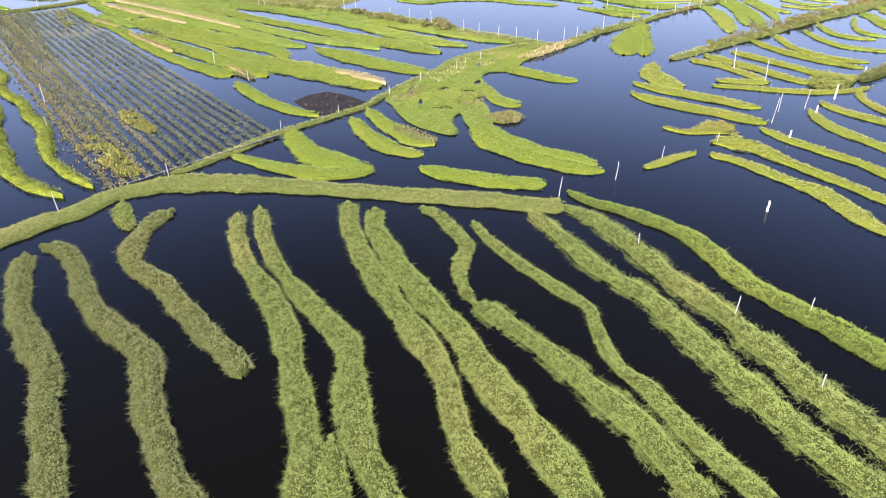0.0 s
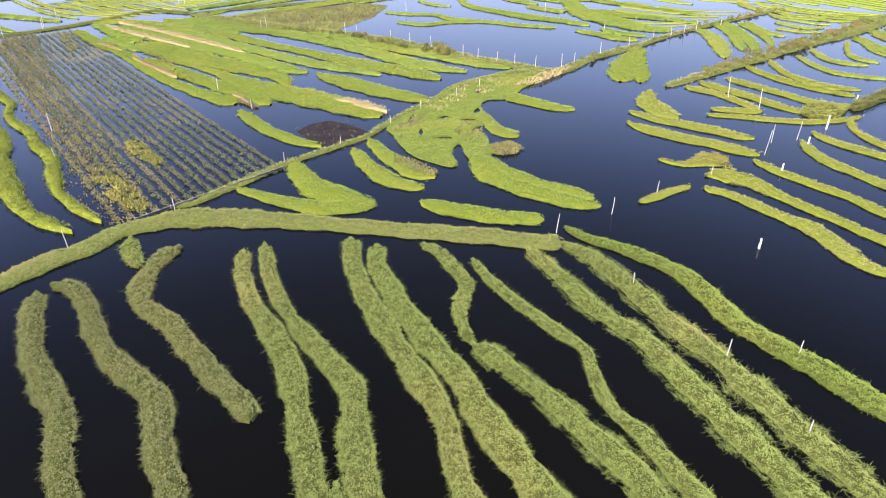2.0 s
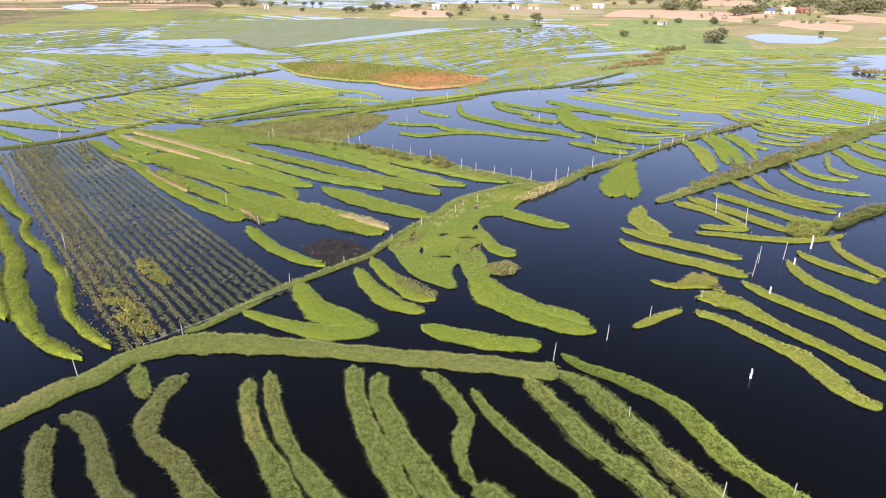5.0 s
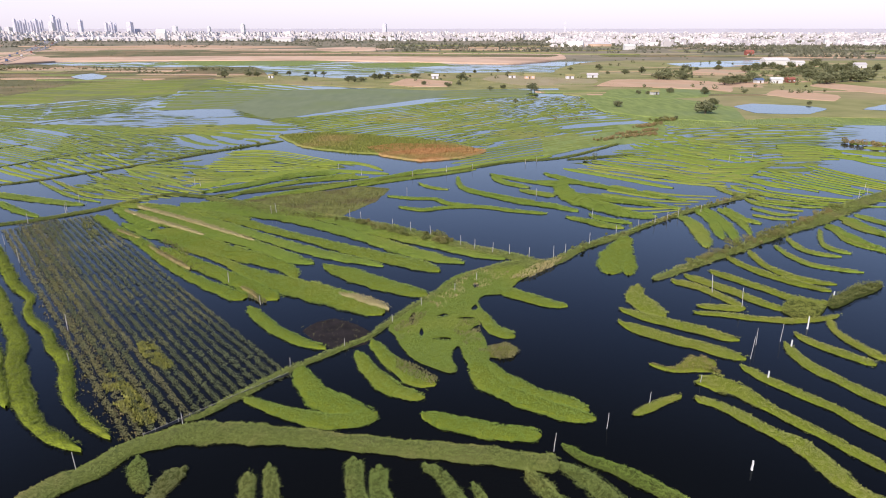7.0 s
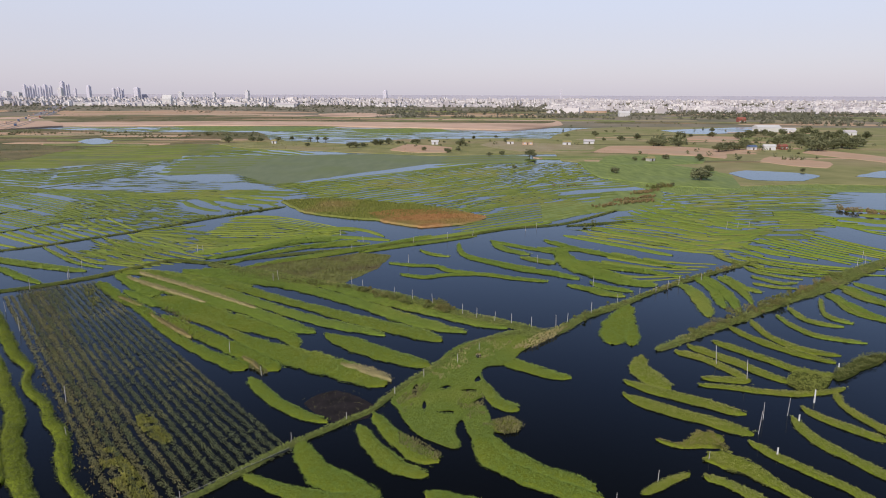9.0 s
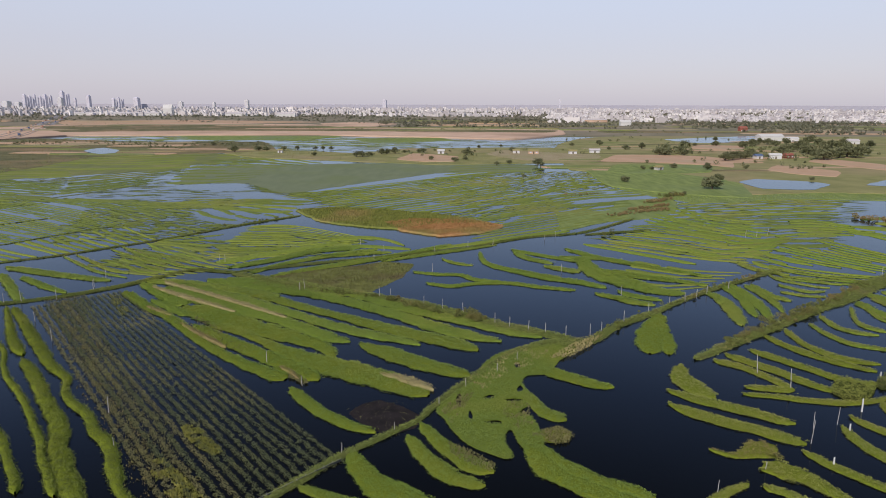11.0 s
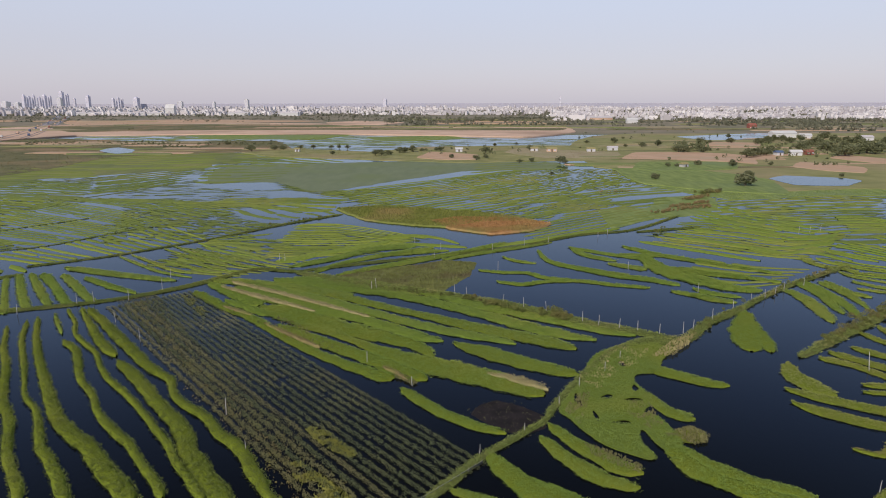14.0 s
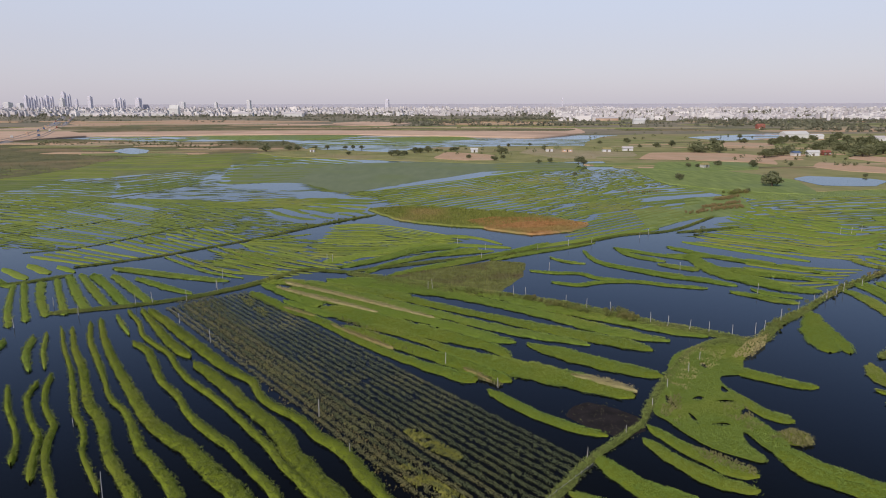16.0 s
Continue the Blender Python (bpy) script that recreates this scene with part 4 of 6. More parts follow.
bed([(8.6, 109.0, 4.4), (13.7, 104.4, 3.8), (17.2, 102.0, 3.0), (19.5, 101.3, 1.9)])
bed([(4.4, 99.5, 2.0), (6.2, 93.1, 2.8), (8.2, 90.5, 3.2), (9.6, 89.8, 1.8)])
bed([(-12.0, 88.5, 1.6), (-9.6, 83.6, 2.7), (-7.4, 80.4, 3.1), (-4.7, 76.9, 3.6), (-2.2, 75.5, 2.1)])
bed([(-13.7, 84.7, 1.8), (-11.2, 79.3, 2.7), (-8.1, 74.8, 3.3), (-5.1, 72.8, 2.4), (-3.5, 72.5, 1.1)])
bed([(4.1, 85.1, 3.5), (6.5, 85.1, 4.6), (8.6, 85.7, 4.1), (9.4, 86.1, 1.6)], 0.3, lotus_dry, label="browned weedy patch at the rim of a green mat")
bed([(-61.1, 131.5, 2.6), (-52.0, 123.1, 3.9), (-44.1, 116.4, 4.2), (-38.1, 111.5, 4.8), (-33.6, 106.9, 5.2), (-29.7, 103.8, 2.6)])
bed([(-57.8, 132.5, 3.8), (-50.9, 128.3, 3.4), (-44.1, 122.1, 2.6), (-37.8, 116.4, 4.4), (-31.1, 111.5, 6.7), (-24.9, 107.6, 7.4), (-19.1, 104.0, 6.7), (-14.5, 100.7, 6.0), (-11.1, 97.9, 3.2)])
bed([(-68.0, 144.3, 6.9), (-57.8, 137.0, 8.3), (-49.1, 130.3, 7.9), (-41.4, 126.2, 6.6), (-36.5, 123.0, 5.2), (-31.8, 119.3, 3.7), (-28.8, 113.6, 1.6)])
bed([(-78.6, 160.3, 5.0), (-64.9, 149.6, 6.4), (-53.9, 141.7, 5.3), (-45.4, 136.2, 4.5), (-37.3, 129.6, 4.4), (-31.0, 123.9, 4.1), (-27.0, 122.0, 1.6)])
bed([(-82.7, 167.9, 4.0), (-68.8, 158.2, 5.6), (-58.8, 151.8, 5.4), (-49.5, 145.1, 4.4), (-40.8, 138.5, 3.7), (-31.6, 131.3, 4.1), (-23.3, 126.1, 4.2), (-16.6, 122.9, 3.4), (-13.2, 120.4, 1.3)])
bed([(-25.0, 121.1, 2.2), (-19.9, 116.9, 5.4), (-14.9, 112.7, 5.3), (-10.1, 109.3, 4.9), (-4.1, 105.8, 3.3)])
bed([(-60.6, 159.2, 3.6), (-49.2, 150.8, 3.9), (-38.9, 142.9, 3.5), (-30.9, 137.6, 3.7), (-22.2, 131.3, 4.8), (-14.2, 126.1, 5.3), (-7.8, 122.2, 5.5), (-2.1, 117.7, 2.9)])
bed([(-66.0, 169.5, 5.1), (-52.6, 161.7, 6.4), (-40.4, 155.1, 5.6), (-28.9, 147.1, 5.0), (-18.6, 138.7, 5.0), (-9.4, 130.1, 5.3), (-3.0, 125.4, 4.4), (2.7, 122.5, 1.8)])
bed([(-53.7, 167.7, 4.2), (-41.0, 160.6, 4.0), (-29.3, 154.0, 4.9), (-18.5, 144.9, 5.1), (-9.9, 138.7, 5.0), (-2.0, 133.0, 4.2), (5.3, 127.7, 3.6), (11.0, 125.0, 1.9)])
bed([(-13.1, 165.2, 2.1), (-6.8, 162.5, 2.7), (-0.7, 165.1, 2.6), (8.1, 165.6, 2.8), (16.1, 161.8, 2.7), (24.3, 159.1, 2.1)])
bed([(-17.1, 176.9, 1.8), (-10.4, 174.4, 2.4), (-4.3, 173.8, 2.2), (-0.3, 169.0, 2.6), (6.8, 166.7, 2.2)])
bed([(-9.1, 192.4, 1.4), (-5.6, 187.4, 2.3), (-0.4, 184.6, 2.5)])
bed([(2.6, 201.6, 1.3), (3.0, 190.2, 2.0), (6.2, 183.2, 3.5), (13.1, 176.7, 4.3), (19.5, 170.6, 4.4), (26.1, 167.2, 4.4), (32.6, 161.2, 2.5)])
bed([(13.5, 203.9, 3.2), (16.3, 194.5, 3.6), (23.2, 187.2, 3.6)])
bed([(20.2, 184.5, 3.1), (24.9, 180.5, 4.3), (29.1, 177.2, 4.9)])
bed([(12.6, 178.6, 2.2), (17.2, 174.2, 2.8), (22.6, 171.2, 2.9)])
bed([(33.7, 195.9, 2.7), (32.7, 183.0, 6.3), (35.3, 172.9, 9.3), (40.1, 164.9, 8.6), (44.9, 158.5, 6.4), (51.0, 156.5, 4.3)])
bed([(28.7, 156.1, 2.9), (33.1, 152.7, 3.7), (36.5, 149.0, 4.2), (40.5, 146.7, 2.8)])
bed([(34.8, 158.6, 1.7), (37.7, 154.1, 3.4), (43.4, 150.8, 2.5)])
bed([(45.0, 188.4, 3.4), (49.8, 183.6, 4.0), (56.1, 178.3, 4.0)])
bed([(26.9, 195.9, 3.9), (35.0, 194.3, 3.1), (44.8, 192.0, 3.1)])
bed([(37.1, 179.1, 4.9), (43.1, 173.5, 5.0), (53.6, 168.7, 5.0)])
bed([(89.0, 149.2, 4.0), (89.1, 142.7, 3.0), (90.5, 131.2, 3.0), (93.9, 126.1, 3.2)])
bed([(96.5, 156.4, 4.4), (97.0, 147.1, 3.4), (98.9, 136.9, 2.9)])
bed([(100.9, 158.5, 3.3), (103.5, 151.3, 3.5), (106.8, 144.7, 3.2)])
bed([(-61.7, 175.0, 2.6), (-56.6, 184.5, 3.0), (-44.2, 196.0, 4.2), (-30.2, 205.9, 4.8)])
bed([(-55.2, 171.7, 3.0), (-44.3, 181.1, 4.6), (-32.8, 189.6, 4.7), (-17.0, 202.9, 3.8), (-6.5, 213.3, 3.8)])
bed([(-70.1, 181.2, 3.9), (-59.9, 190.5, 4.8), (-49.3, 203.5, 6.4), (-35.8, 208.8, 7.3)])
bed([(-75.4, 186.7, 7.2), (-64.8, 196.8, 5.5), (-53.3, 207.2, 6.3), (-44.2, 216.6, 3.6)])
bed([(-86.9, 164.6, 2.9), (-77.2, 154.3, 4.6), (-68.9, 145.2, 4.7)])
bed([(-78.0, 149.6, 2.0), (-71.8, 144.3, 2.9), (-64.9, 138.2, 3.2)])
bed([(-86.7, 166.8, 4.0), (-81.2, 165.7, 4.6), (-72.0, 161.8, 5.2)])
bed([(-71.0, 168.0, 4.3), (-60.8, 163.6, 5.6), (-49.0, 158.8, 6.3), (-37.2, 152.9, 3.4)])
bed([(-80.3, 167.0, 3.3), (-69.2, 162.6, 4.5), (-57.1, 156.9, 5.1), (-48.6, 153.0, 3.3)])
tall_bed([(-106.3, 142.6, 2.3), (-99.7, 135.1, 2.7), (-94.0, 128.1, 3.0), (-88.6, 121.6, 3.2), (-83.7, 115.8, 3.0), (-79.3, 110.5, 2.8), (-75.6, 106.8, 2.4), (-72.5, 104.0, 2.1), (-70.6, 100.0, 1.8), (-68.2, 96.4, 2.1), (-64.7, 93.1, 2.3), (-61.4, 90.1, 2.2), (-58.8, 86.2, 2.3), (-55.6, 83.1, 2.7), (-53.2, 80.2, 2.6), (-51.5, 76.8, 2.6), (-49.3, 73.7, 2.8), (-48.1, 71.4, 1.8), (-43.4, 66.8, 2.0), (-38.9, 63.4, 1.3)])
tall_bed([(-107.9, 142.6, 1.6), (-100.1, 131.5, 2.2), (-94.2, 123.2, 2.6), (-89.7, 117.8, 3.0), (-86.6, 114.5, 1.8)])
tall_bed([(-85.0, 111.8, 2.1), (-81.3, 108.0, 2.9), (-76.4, 102.2, 3.0), (-71.6, 96.0, 3.0), (-67.5, 91.3, 3.2), (-63.6, 86.2, 3.5), (-61.3, 81.7, 3.4), (-58.4, 77.5, 3.7), (-55.3, 73.1, 3.8), (-49.1, 66.1, 2.5), (-44.5, 62.9, 2.4), (-41.0, 61.1, 1.2)])
tall_bed([(-110.8, 142.2, 1.0), (-104.6, 133.7, 1.1), (-100.8, 126.8, 1.1), (-95.9, 121.1, 1.3), (-91.1, 116.1, 1.3), (-87.8, 110.8, 1.2), (-83.3, 104.7, 1.3), (-78.0, 99.2, 1.4), (-72.8, 93.3, 1.3), (-67.9, 87.2, 1.4), (-64.1, 82.5, 1.5), (-62.0, 79.0, 1.4), (-58.8, 75.1, 1.6), (-56.2, 71.5, 1.6), (-54.9, 69.8, 1.6)], 1.0)
tall_bed([(-100.4, 122.0, 1.7), (-96.2, 118.2, 1.7), (-92.3, 112.1, 1.7), (-88.0, 104.8, 1.5), (-82.5, 98.2, 1.4), (-78.8, 92.5, 1.4), (-74.2, 87.3, 1.7), (-69.4, 82.6, 1.6), (-66.1, 78.3, 1.4), (-62.8, 74.5, 1.6), (-59.9, 70.4, 1.5)], 1.0)
tall_bed([(-111.5, 138.6, 1.0), (-107.8, 133.0, 1.2), (-103.2, 126.5, 1.0)], 1.0)
tall_bed([(-113.7, 136.0, 1.4), (-108.4, 126.5, 1.6), (-103.6, 118.8, 1.9), (-99.0, 111.9, 2.0), (-93.9, 104.6, 2.2), (-89.3, 98.1, 2.3), (-84.4, 91.4, 2.6), (-79.6, 86.3, 2.9), (-74.3, 81.7, 3.0), (-70.2, 76.9, 3.1), (-65.9, 72.6, 3.2), (-63.3, 69.7, 3.1)], 0.9)
tall_bed([(-114.7, 133.8, 1.2), (-109.3, 123.3, 1.3), (-102.7, 113.2, 1.4), (-97.2, 104.6, 1.1), (-93.1, 98.1, 1.1), (-88.3, 92.9, 1.2), (-84.9, 88.0, 1.5), (-81.4, 82.5, 1.7), (-77.6, 78.3, 1.9), (-73.5, 73.2, 2.0), (-71.0, 69.8, 1.9)], 1.0)
tall_bed([(-116.6, 130.2, 1.1), (-110.1, 119.1, 1.4), (-104.2, 110.6, 1.7), (-99.2, 102.4, 1.7), (-95.4, 96.1, 1.8), (-90.2, 89.7, 1.8), (-85.9, 82.5, 1.7), (-83.0, 78.3, 1.7), (-79.2, 73.8, 1.8), (-76.5, 69.8, 1.7)], 1.0)
tall_bed([(-118.8, 130.3, 0.9), (-112.0, 119.1, 1.0), (-105.6, 109.6, 1.1), (-100.1, 100.4, 1.3), (-95.4, 92.5, 1.2), (-91.5, 87.3, 1.2), (-88.4, 81.2, 1.0), (-84.9, 76.5, 1.0), (-81.7, 72.2, 1.0)], 1.0)
tall_bed([(-120.0, 127.2, 1.0), (-115.1, 117.7, 1.2), (-109.9, 109.4, 0.9)], 1.0)
tall_bed([(-121.5, 125.3, 1.6), (-117.5, 116.3, 1.7), (-112.0, 108.4, 1.1)], 1.0)
tall_bed([(-107.1, 106.5, 1.3), (-104.6, 100.4, 1.2), (-101.0, 94.4, 1.2), (-96.7, 89.0, 1.3), (-94.4, 83.4, 1.4), (-91.7, 78.5, 1.3), (-88.1, 73.4, 1.2), (-85.7, 69.8, 1.2)], 1.0)
tall_bed([(-107.7, 103.7, 1.2), (-106.2, 98.4, 1.2), (-101.1, 90.8, 1.1), (-96.9, 85.8, 1.3), (-94.1, 79.8, 1.4), (-91.3, 74.6, 1.4)], 1.0)
tall_bed([(-111.6, 102.0, 1.1), (-106.6, 94.3, 1.1), (-100.0, 85.8, 1.0), (-96.1, 78.5, 1.2)], 1.0)
tall_bed([(-126.0, 123.3, 2.2), (-123.3, 112.7, 2.6)], 1.0)
bed([(-150.1, 164.1, 1.3), (-138.0, 143.0, 1.8), (-130.1, 131.0, 1.4)])
bed([(-148.6, 166.0, 1.8), (-136.9, 147.2, 1.6), (-128.7, 134.6, 1.7)])
bed([(-144.4, 166.2, 2.4), (-135.9, 151.7, 2.1), (-126.5, 138.0, 1.9)])
bed([(-141.9, 169.0, 1.9), (-133.6, 155.6, 1.7), (-123.1, 139.3, 2.1)])
bed([(-140.9, 173.0, 2.0), (-130.5, 157.1, 2.4), (-120.5, 142.9, 2.4)])
bed([(-138.1, 173.9, 2.0), (-125.8, 157.1, 2.4), (-116.2, 144.3, 2.0)])
bed([(-134.9, 173.9, 3.2), (-124.3, 160.8, 2.5), (-115.6, 149.3, 2.6), (-111.8, 145.3, 2.0)])
bed([(-129.1, 173.0, 2.3), (-119.9, 162.1, 2.8), (-108.2, 147.7, 2.2)])
bed([(-121.4, 170.0, 2.5), (-109.8, 160.7, 2.8), (-101.4, 155.2, 1.5)])
bed([(-149.8, 183.5, 3.3), (-141.0, 176.1, 2.3)])
bed([(-132.5, 180.7, 4.1), (-114.9, 173.2, 4.3), (-96.2, 166.7, 3.3)])
bed([(-159.2, 185.2, 3.3), (-147.1, 174.6, 3.3)])
bed([(-163.7, 180.9, 2.8), (-149.6, 168.8, 3.1)])
bed([(-163.1, 172.9, 2.1), (-149.0, 161.0, 2.6)])
bed([(30.5, 206.9, 3.9), (38.0, 195.3, 3.9), (44.8, 188.6, 4.1), (53.4, 181.1, 3.5), (63.9, 172.5, 3.4)])
bed([(37.9, 214.8, 3.8), (47.9, 205.2, 4.1), (56.8, 195.8, 3.9), (65.0, 187.1, 3.2)])
bed([(38.9, 178.9, 3.8), (45.8, 173.2, 3.7), (53.2, 168.4, 3.2), (59.4, 163.8, 2.6)])
bed([(51.6, 224.9, 4.1), (61.5, 214.5, 4.6), (70.6, 205.0, 4.4), (77.1, 197.6, 3.6)])
bed([(63.0, 236.1, 4.7), (73.6, 226.5, 4.5), (85.4, 213.4, 4.2)])
bed([(13.1, 205.6, 2.6), (21.6, 197.5, 3.1), (30.4, 190.6, 3.0), (33.9, 187.4, 1.9)])
bed([(-45.6, 196.1, 5.4), (-34.8, 199.5, 5.0), (-25.3, 201.5, 3.4)])
bed([(-46.4, 207.7, 5.4), (-36.7, 210.7, 5.0), (-23.5, 207.5, 3.6), (-19.4, 205.9, 2.3)])
bed([(-27.1, 189.3, 2.1), (-14.3, 198.5, 3.1), (-2.4, 205.7, 2.8), (8.8, 213.4, 1.9)])
bed([(-47.4, 221.6, 6.1), (-37.1, 225.0, 5.7), (-28.2, 220.5, 3.1), (-21.7, 211.3, 1.6)])
bed([(-13.7, 205.8, 3.0), (-1.3, 213.5, 4.1), (10.1, 221.0, 4.2), (24.4, 229.8, 3.9), (37.3, 237.4, 2.3)])
bed_family([(91.9, 203.7), (100.4, 188.8), (110.1, 177.1)], [(122.2, 223.9), (127.3, 206.1), (134.1, 189.4)], 11, 0.6, 1)
bed_family([(83.4, 180.4), (86.6, 170.7), (94.3, 165.2)], [(73.1, 163.7), (76.8, 156.1), (82.6, 153.7)], 4, 0.4, 2)
bed_family([(135, 261.2), (139.9, 245.4), (150.2, 237.8)], [(145, 243.2), (144, 224.3), (150.3, 213.4)], 8, 0.55, 3)
bed_family([(102.5, 248), (107.7, 240.1), (114.1, 235.9)], [(91.9, 229.2), (96.5, 223.3), (103.5, 221.6)], 4, 0.6, 4)
bed_family([(109.1, 229.5), (127.5, 234.1), (137.5, 230.2)], [(118.3, 254.4), (137.3, 261.2), (148.4, 249.1)], 6, 0.6, 5)
bed_family([(67.1, 253.2), (80.8, 228.9), (89.1, 219.4)], [(92.8, 293.6), (106.8, 264.4), (122.9, 259.6)], 8, 0.72, 6)
bed_family([(68.5, 203.3), (79, 198), (96.3, 205.5)], [(80.8, 223), (92.2, 217.6), (109.3, 225.5)], 4, 0.6, 7)
bed_family([(81.6, 172.9), (93.4, 166.3), (112.5, 164.4)], [(87.9, 190.7), (98.1, 178.1), (116.9, 171.2)], 5, 0.5, 8)
bed_family([(141.2, 236.5), (152.5, 228.5), (168.4, 222.9)], [(162.6, 265.8), (179.6, 263.5), (192.5, 256.2)], 4, 0.6, 9)
bed_family([(79.2, 189.8), (80.2, 180.4), (85.8, 175.4)], [(90, 207.8), (93.7, 196), (98, 187.4)], 4, 0.55, 10)
bed_family([(-124.1, 193.6), (-104.8, 176.7), (-93.7, 170.6)], [(-108.3, 213.7), (-85.3, 193.3), (-70.3, 182.7)], 8, 0.48, 11)

# broad mats where the embankments meet, and round the marker posts
mat_bed([(-9.7, 93.0), (-7.3, 97.9), (-3.8, 105.1), (0.2, 114.0), (5.7, 118.9), (11.3, 120.9), (16.5, 118.4), (12.7, 113.3), (9.6, 107.2), (6.3, 106.4), (4.8, 104.9), (4.5, 101.5), (5.4, 97.8), (4.5, 94.7), (2.6, 92.1), (4.3, 90.7), (5.1, 86.6), (5.0, 82.5), (3.4, 80.6), (1.9, 82.4), (1.2, 86.5), (0.3, 86.2), (-0.2, 83.4), (0.4, 79.8), (-0.4, 78.9), (-2.4, 80.1), (-5.2, 82.5), (-7.5, 86.8), (-8.6, 90.2)],
        gaps=[[(3.9, 111.2), (4.8, 111.8), (5.0, 110.1), (4.2, 109.3)], [(3.2, 100.0), (4.1, 101.9), (4.4, 100.0), (3.6, 99.4)], [(-6.8, 96.4), (-6.0, 98.6), (-5.9, 94.7), (-6.4, 93.8)], [(-3.0, 89.1), (-0.8, 89.5), (0.0, 88.7), (-1.3, 88.4)], [(-5.0, 90.6), (-4.7, 92.6), (-4.3, 91.0), (-4.6, 89.1)], [(0.6, 96.2), (2.4, 96.9), (4.3, 96.3), (2.2, 95.8)], [(-2.6, 97.0), (-1.2, 98.2), (-0.4, 97.6), (-1.6, 96.6)]])
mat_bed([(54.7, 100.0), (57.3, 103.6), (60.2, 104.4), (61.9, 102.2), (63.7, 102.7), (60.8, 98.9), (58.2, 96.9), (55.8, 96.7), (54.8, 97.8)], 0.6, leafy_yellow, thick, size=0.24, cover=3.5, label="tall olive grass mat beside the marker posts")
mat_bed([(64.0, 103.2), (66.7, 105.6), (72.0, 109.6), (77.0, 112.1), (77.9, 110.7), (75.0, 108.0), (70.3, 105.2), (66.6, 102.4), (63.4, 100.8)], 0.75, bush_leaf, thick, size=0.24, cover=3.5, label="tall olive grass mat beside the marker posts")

# far fields of thin strips
strip_field([(-166.5, 194.6), (-155.0, 189.5), (-141.7, 183.2)], [(-129.0, 245.2), (-117.2, 231.9), (-104.6, 219.9)], 17, 0.56, 1)
strip_field([(-209.0, 232.8), (-178.8, 216.9), (-155.2, 207.9)], [(-213.0, 313.9), (-163.1, 279.8), (-126.4, 249.9)], 28, 0.6, 2)
strip_field([(-212.3, 317.6), (-163.4, 285.9), (-125.0, 252.3)], [(-182.2, 317.2), (-137.7, 305.6), (-113.2, 291.6)], 9, 0.65, 3)
strip_field([(-231.7, 258.5), (-207.8, 246.0), (-187.3, 236.8)], [(-281.3, 326.4), (-234.3, 317.9), (-208.3, 310.1)], 10, 0.67, 4)
strip_field([(-267.3, 318.4), (-233.1, 316.0), (-197.6, 310.0)], [(-317.0, 389.0), (-273.5, 394.0), (-223.7, 371.2)], 8, 0.69, 5)
strip_field([(-317.0, 389.0), (-277.0, 400.0), (-240.3, 408.5)], [(-369.8, 463.9), (-316.4, 466.9), (-266.3, 470.0)], 7, 0.74, 6)
strip_field([(-206.4, 327.4), (-189.3, 346.5), (-179.4, 375.8)], [(-238.8, 405.4), (-217.5, 438.3), (-195.1, 460.5)], 7, 0.8, 7)
strip_field([(-306.0, 462.7), (-243.0, 453.6), (-189.8, 468.5)], [(-348.7, 537.4), (-297.6, 576.3), (-222.8, 620.9)], 8, 0.76, 8)
strip_field([(-168.8, 373.0), (-147.2, 375.3), (-126.4, 397.4)], [(-191.2, 460.5), (-155.7, 459.8), (-124.3, 459.2)], 5, 0.61, 9)
strip_field([(-189.8, 468.5), (-157.8, 467.9), (-125.8, 467.3)], [(-218.6, 606.8), (-167.7, 585.7), (-99.8, 516.5)], 5, 0.61, 10)
strip_field([(-135.5, 298.6), (-106.7, 285.2), (-70.9, 272.8)], [(-133.1, 316.5), (-103.9, 320.0), (-70.2, 311.9)], 4, 0.86, 11)
strip_field([(-81.8, 193.8), (-64.8, 193.0), (-41.5, 204.3)], [(-84.7, 245.8), (-65.8, 248.0), (-34.1, 223.0)], 17, 0.78, 12)
strip_field([(-109.4, 182.3), (-93.8, 172.8), (-81.1, 170.4)], [(-99.8, 216.1), (-75.4, 196.0), (-60.4, 184.5)], 9, 0.58, 13)
strip_field([(-108.0, 212.6), (-97.8, 209.1), (-82.6, 197.6)], [(-104.6, 219.9), (-98.5, 225.6), (-86.4, 233.6)], 4, 0.74, 14)
strip_field([(-120.6, 282.3), (-106.1, 263.6), (-92.8, 254.4)], [(-94.4, 298.0), (-82.6, 288.0), (-68.5, 272.8)], 4, 0.42, 15)
strip_field([(-91.5, 327.8), (-44.7, 381.7), (27.3, 452.4)], [(-33.5, 258.8), (-9.3, 277.9), (38.3, 318.0)], 19, 0.61, 16)
strip_field([(-14.2, 401.6), (17.3, 434.0), (54.9, 455.7)], [(-3.7, 509.5), (41.0, 518.5), (86.5, 488.8)], 6, 0.74, 17)
strip_field([(-10.7, 263.8), (17.4, 293.2), (50.8, 323.8)], [(3.1, 215.1), (31.6, 236.7), (67.8, 266.9)], 15, 0.74, 18)
strip_field([(15.9, 314.5), (62.6, 356.7), (118.6, 381.8)], [(20.8, 262.1), (48.8, 280.2), (76.4, 295.8)], 9, 0.65, 19)
strip_field([(35.0, 328.0), (60.9, 361.7), (86.1, 382.4)], [(77.2, 443.8), (99.4, 436.1), (134.0, 411.6)], 9, 0.69, 20)
strip_field([(40.3, 214.7), (54.1, 203.4), (69.0, 191.7), (79.8, 187.4)], [(68.7, 257.6), (93.3, 245.0), (102.4, 231.6), (122.8, 235.7)], 13, 0.63, 21)
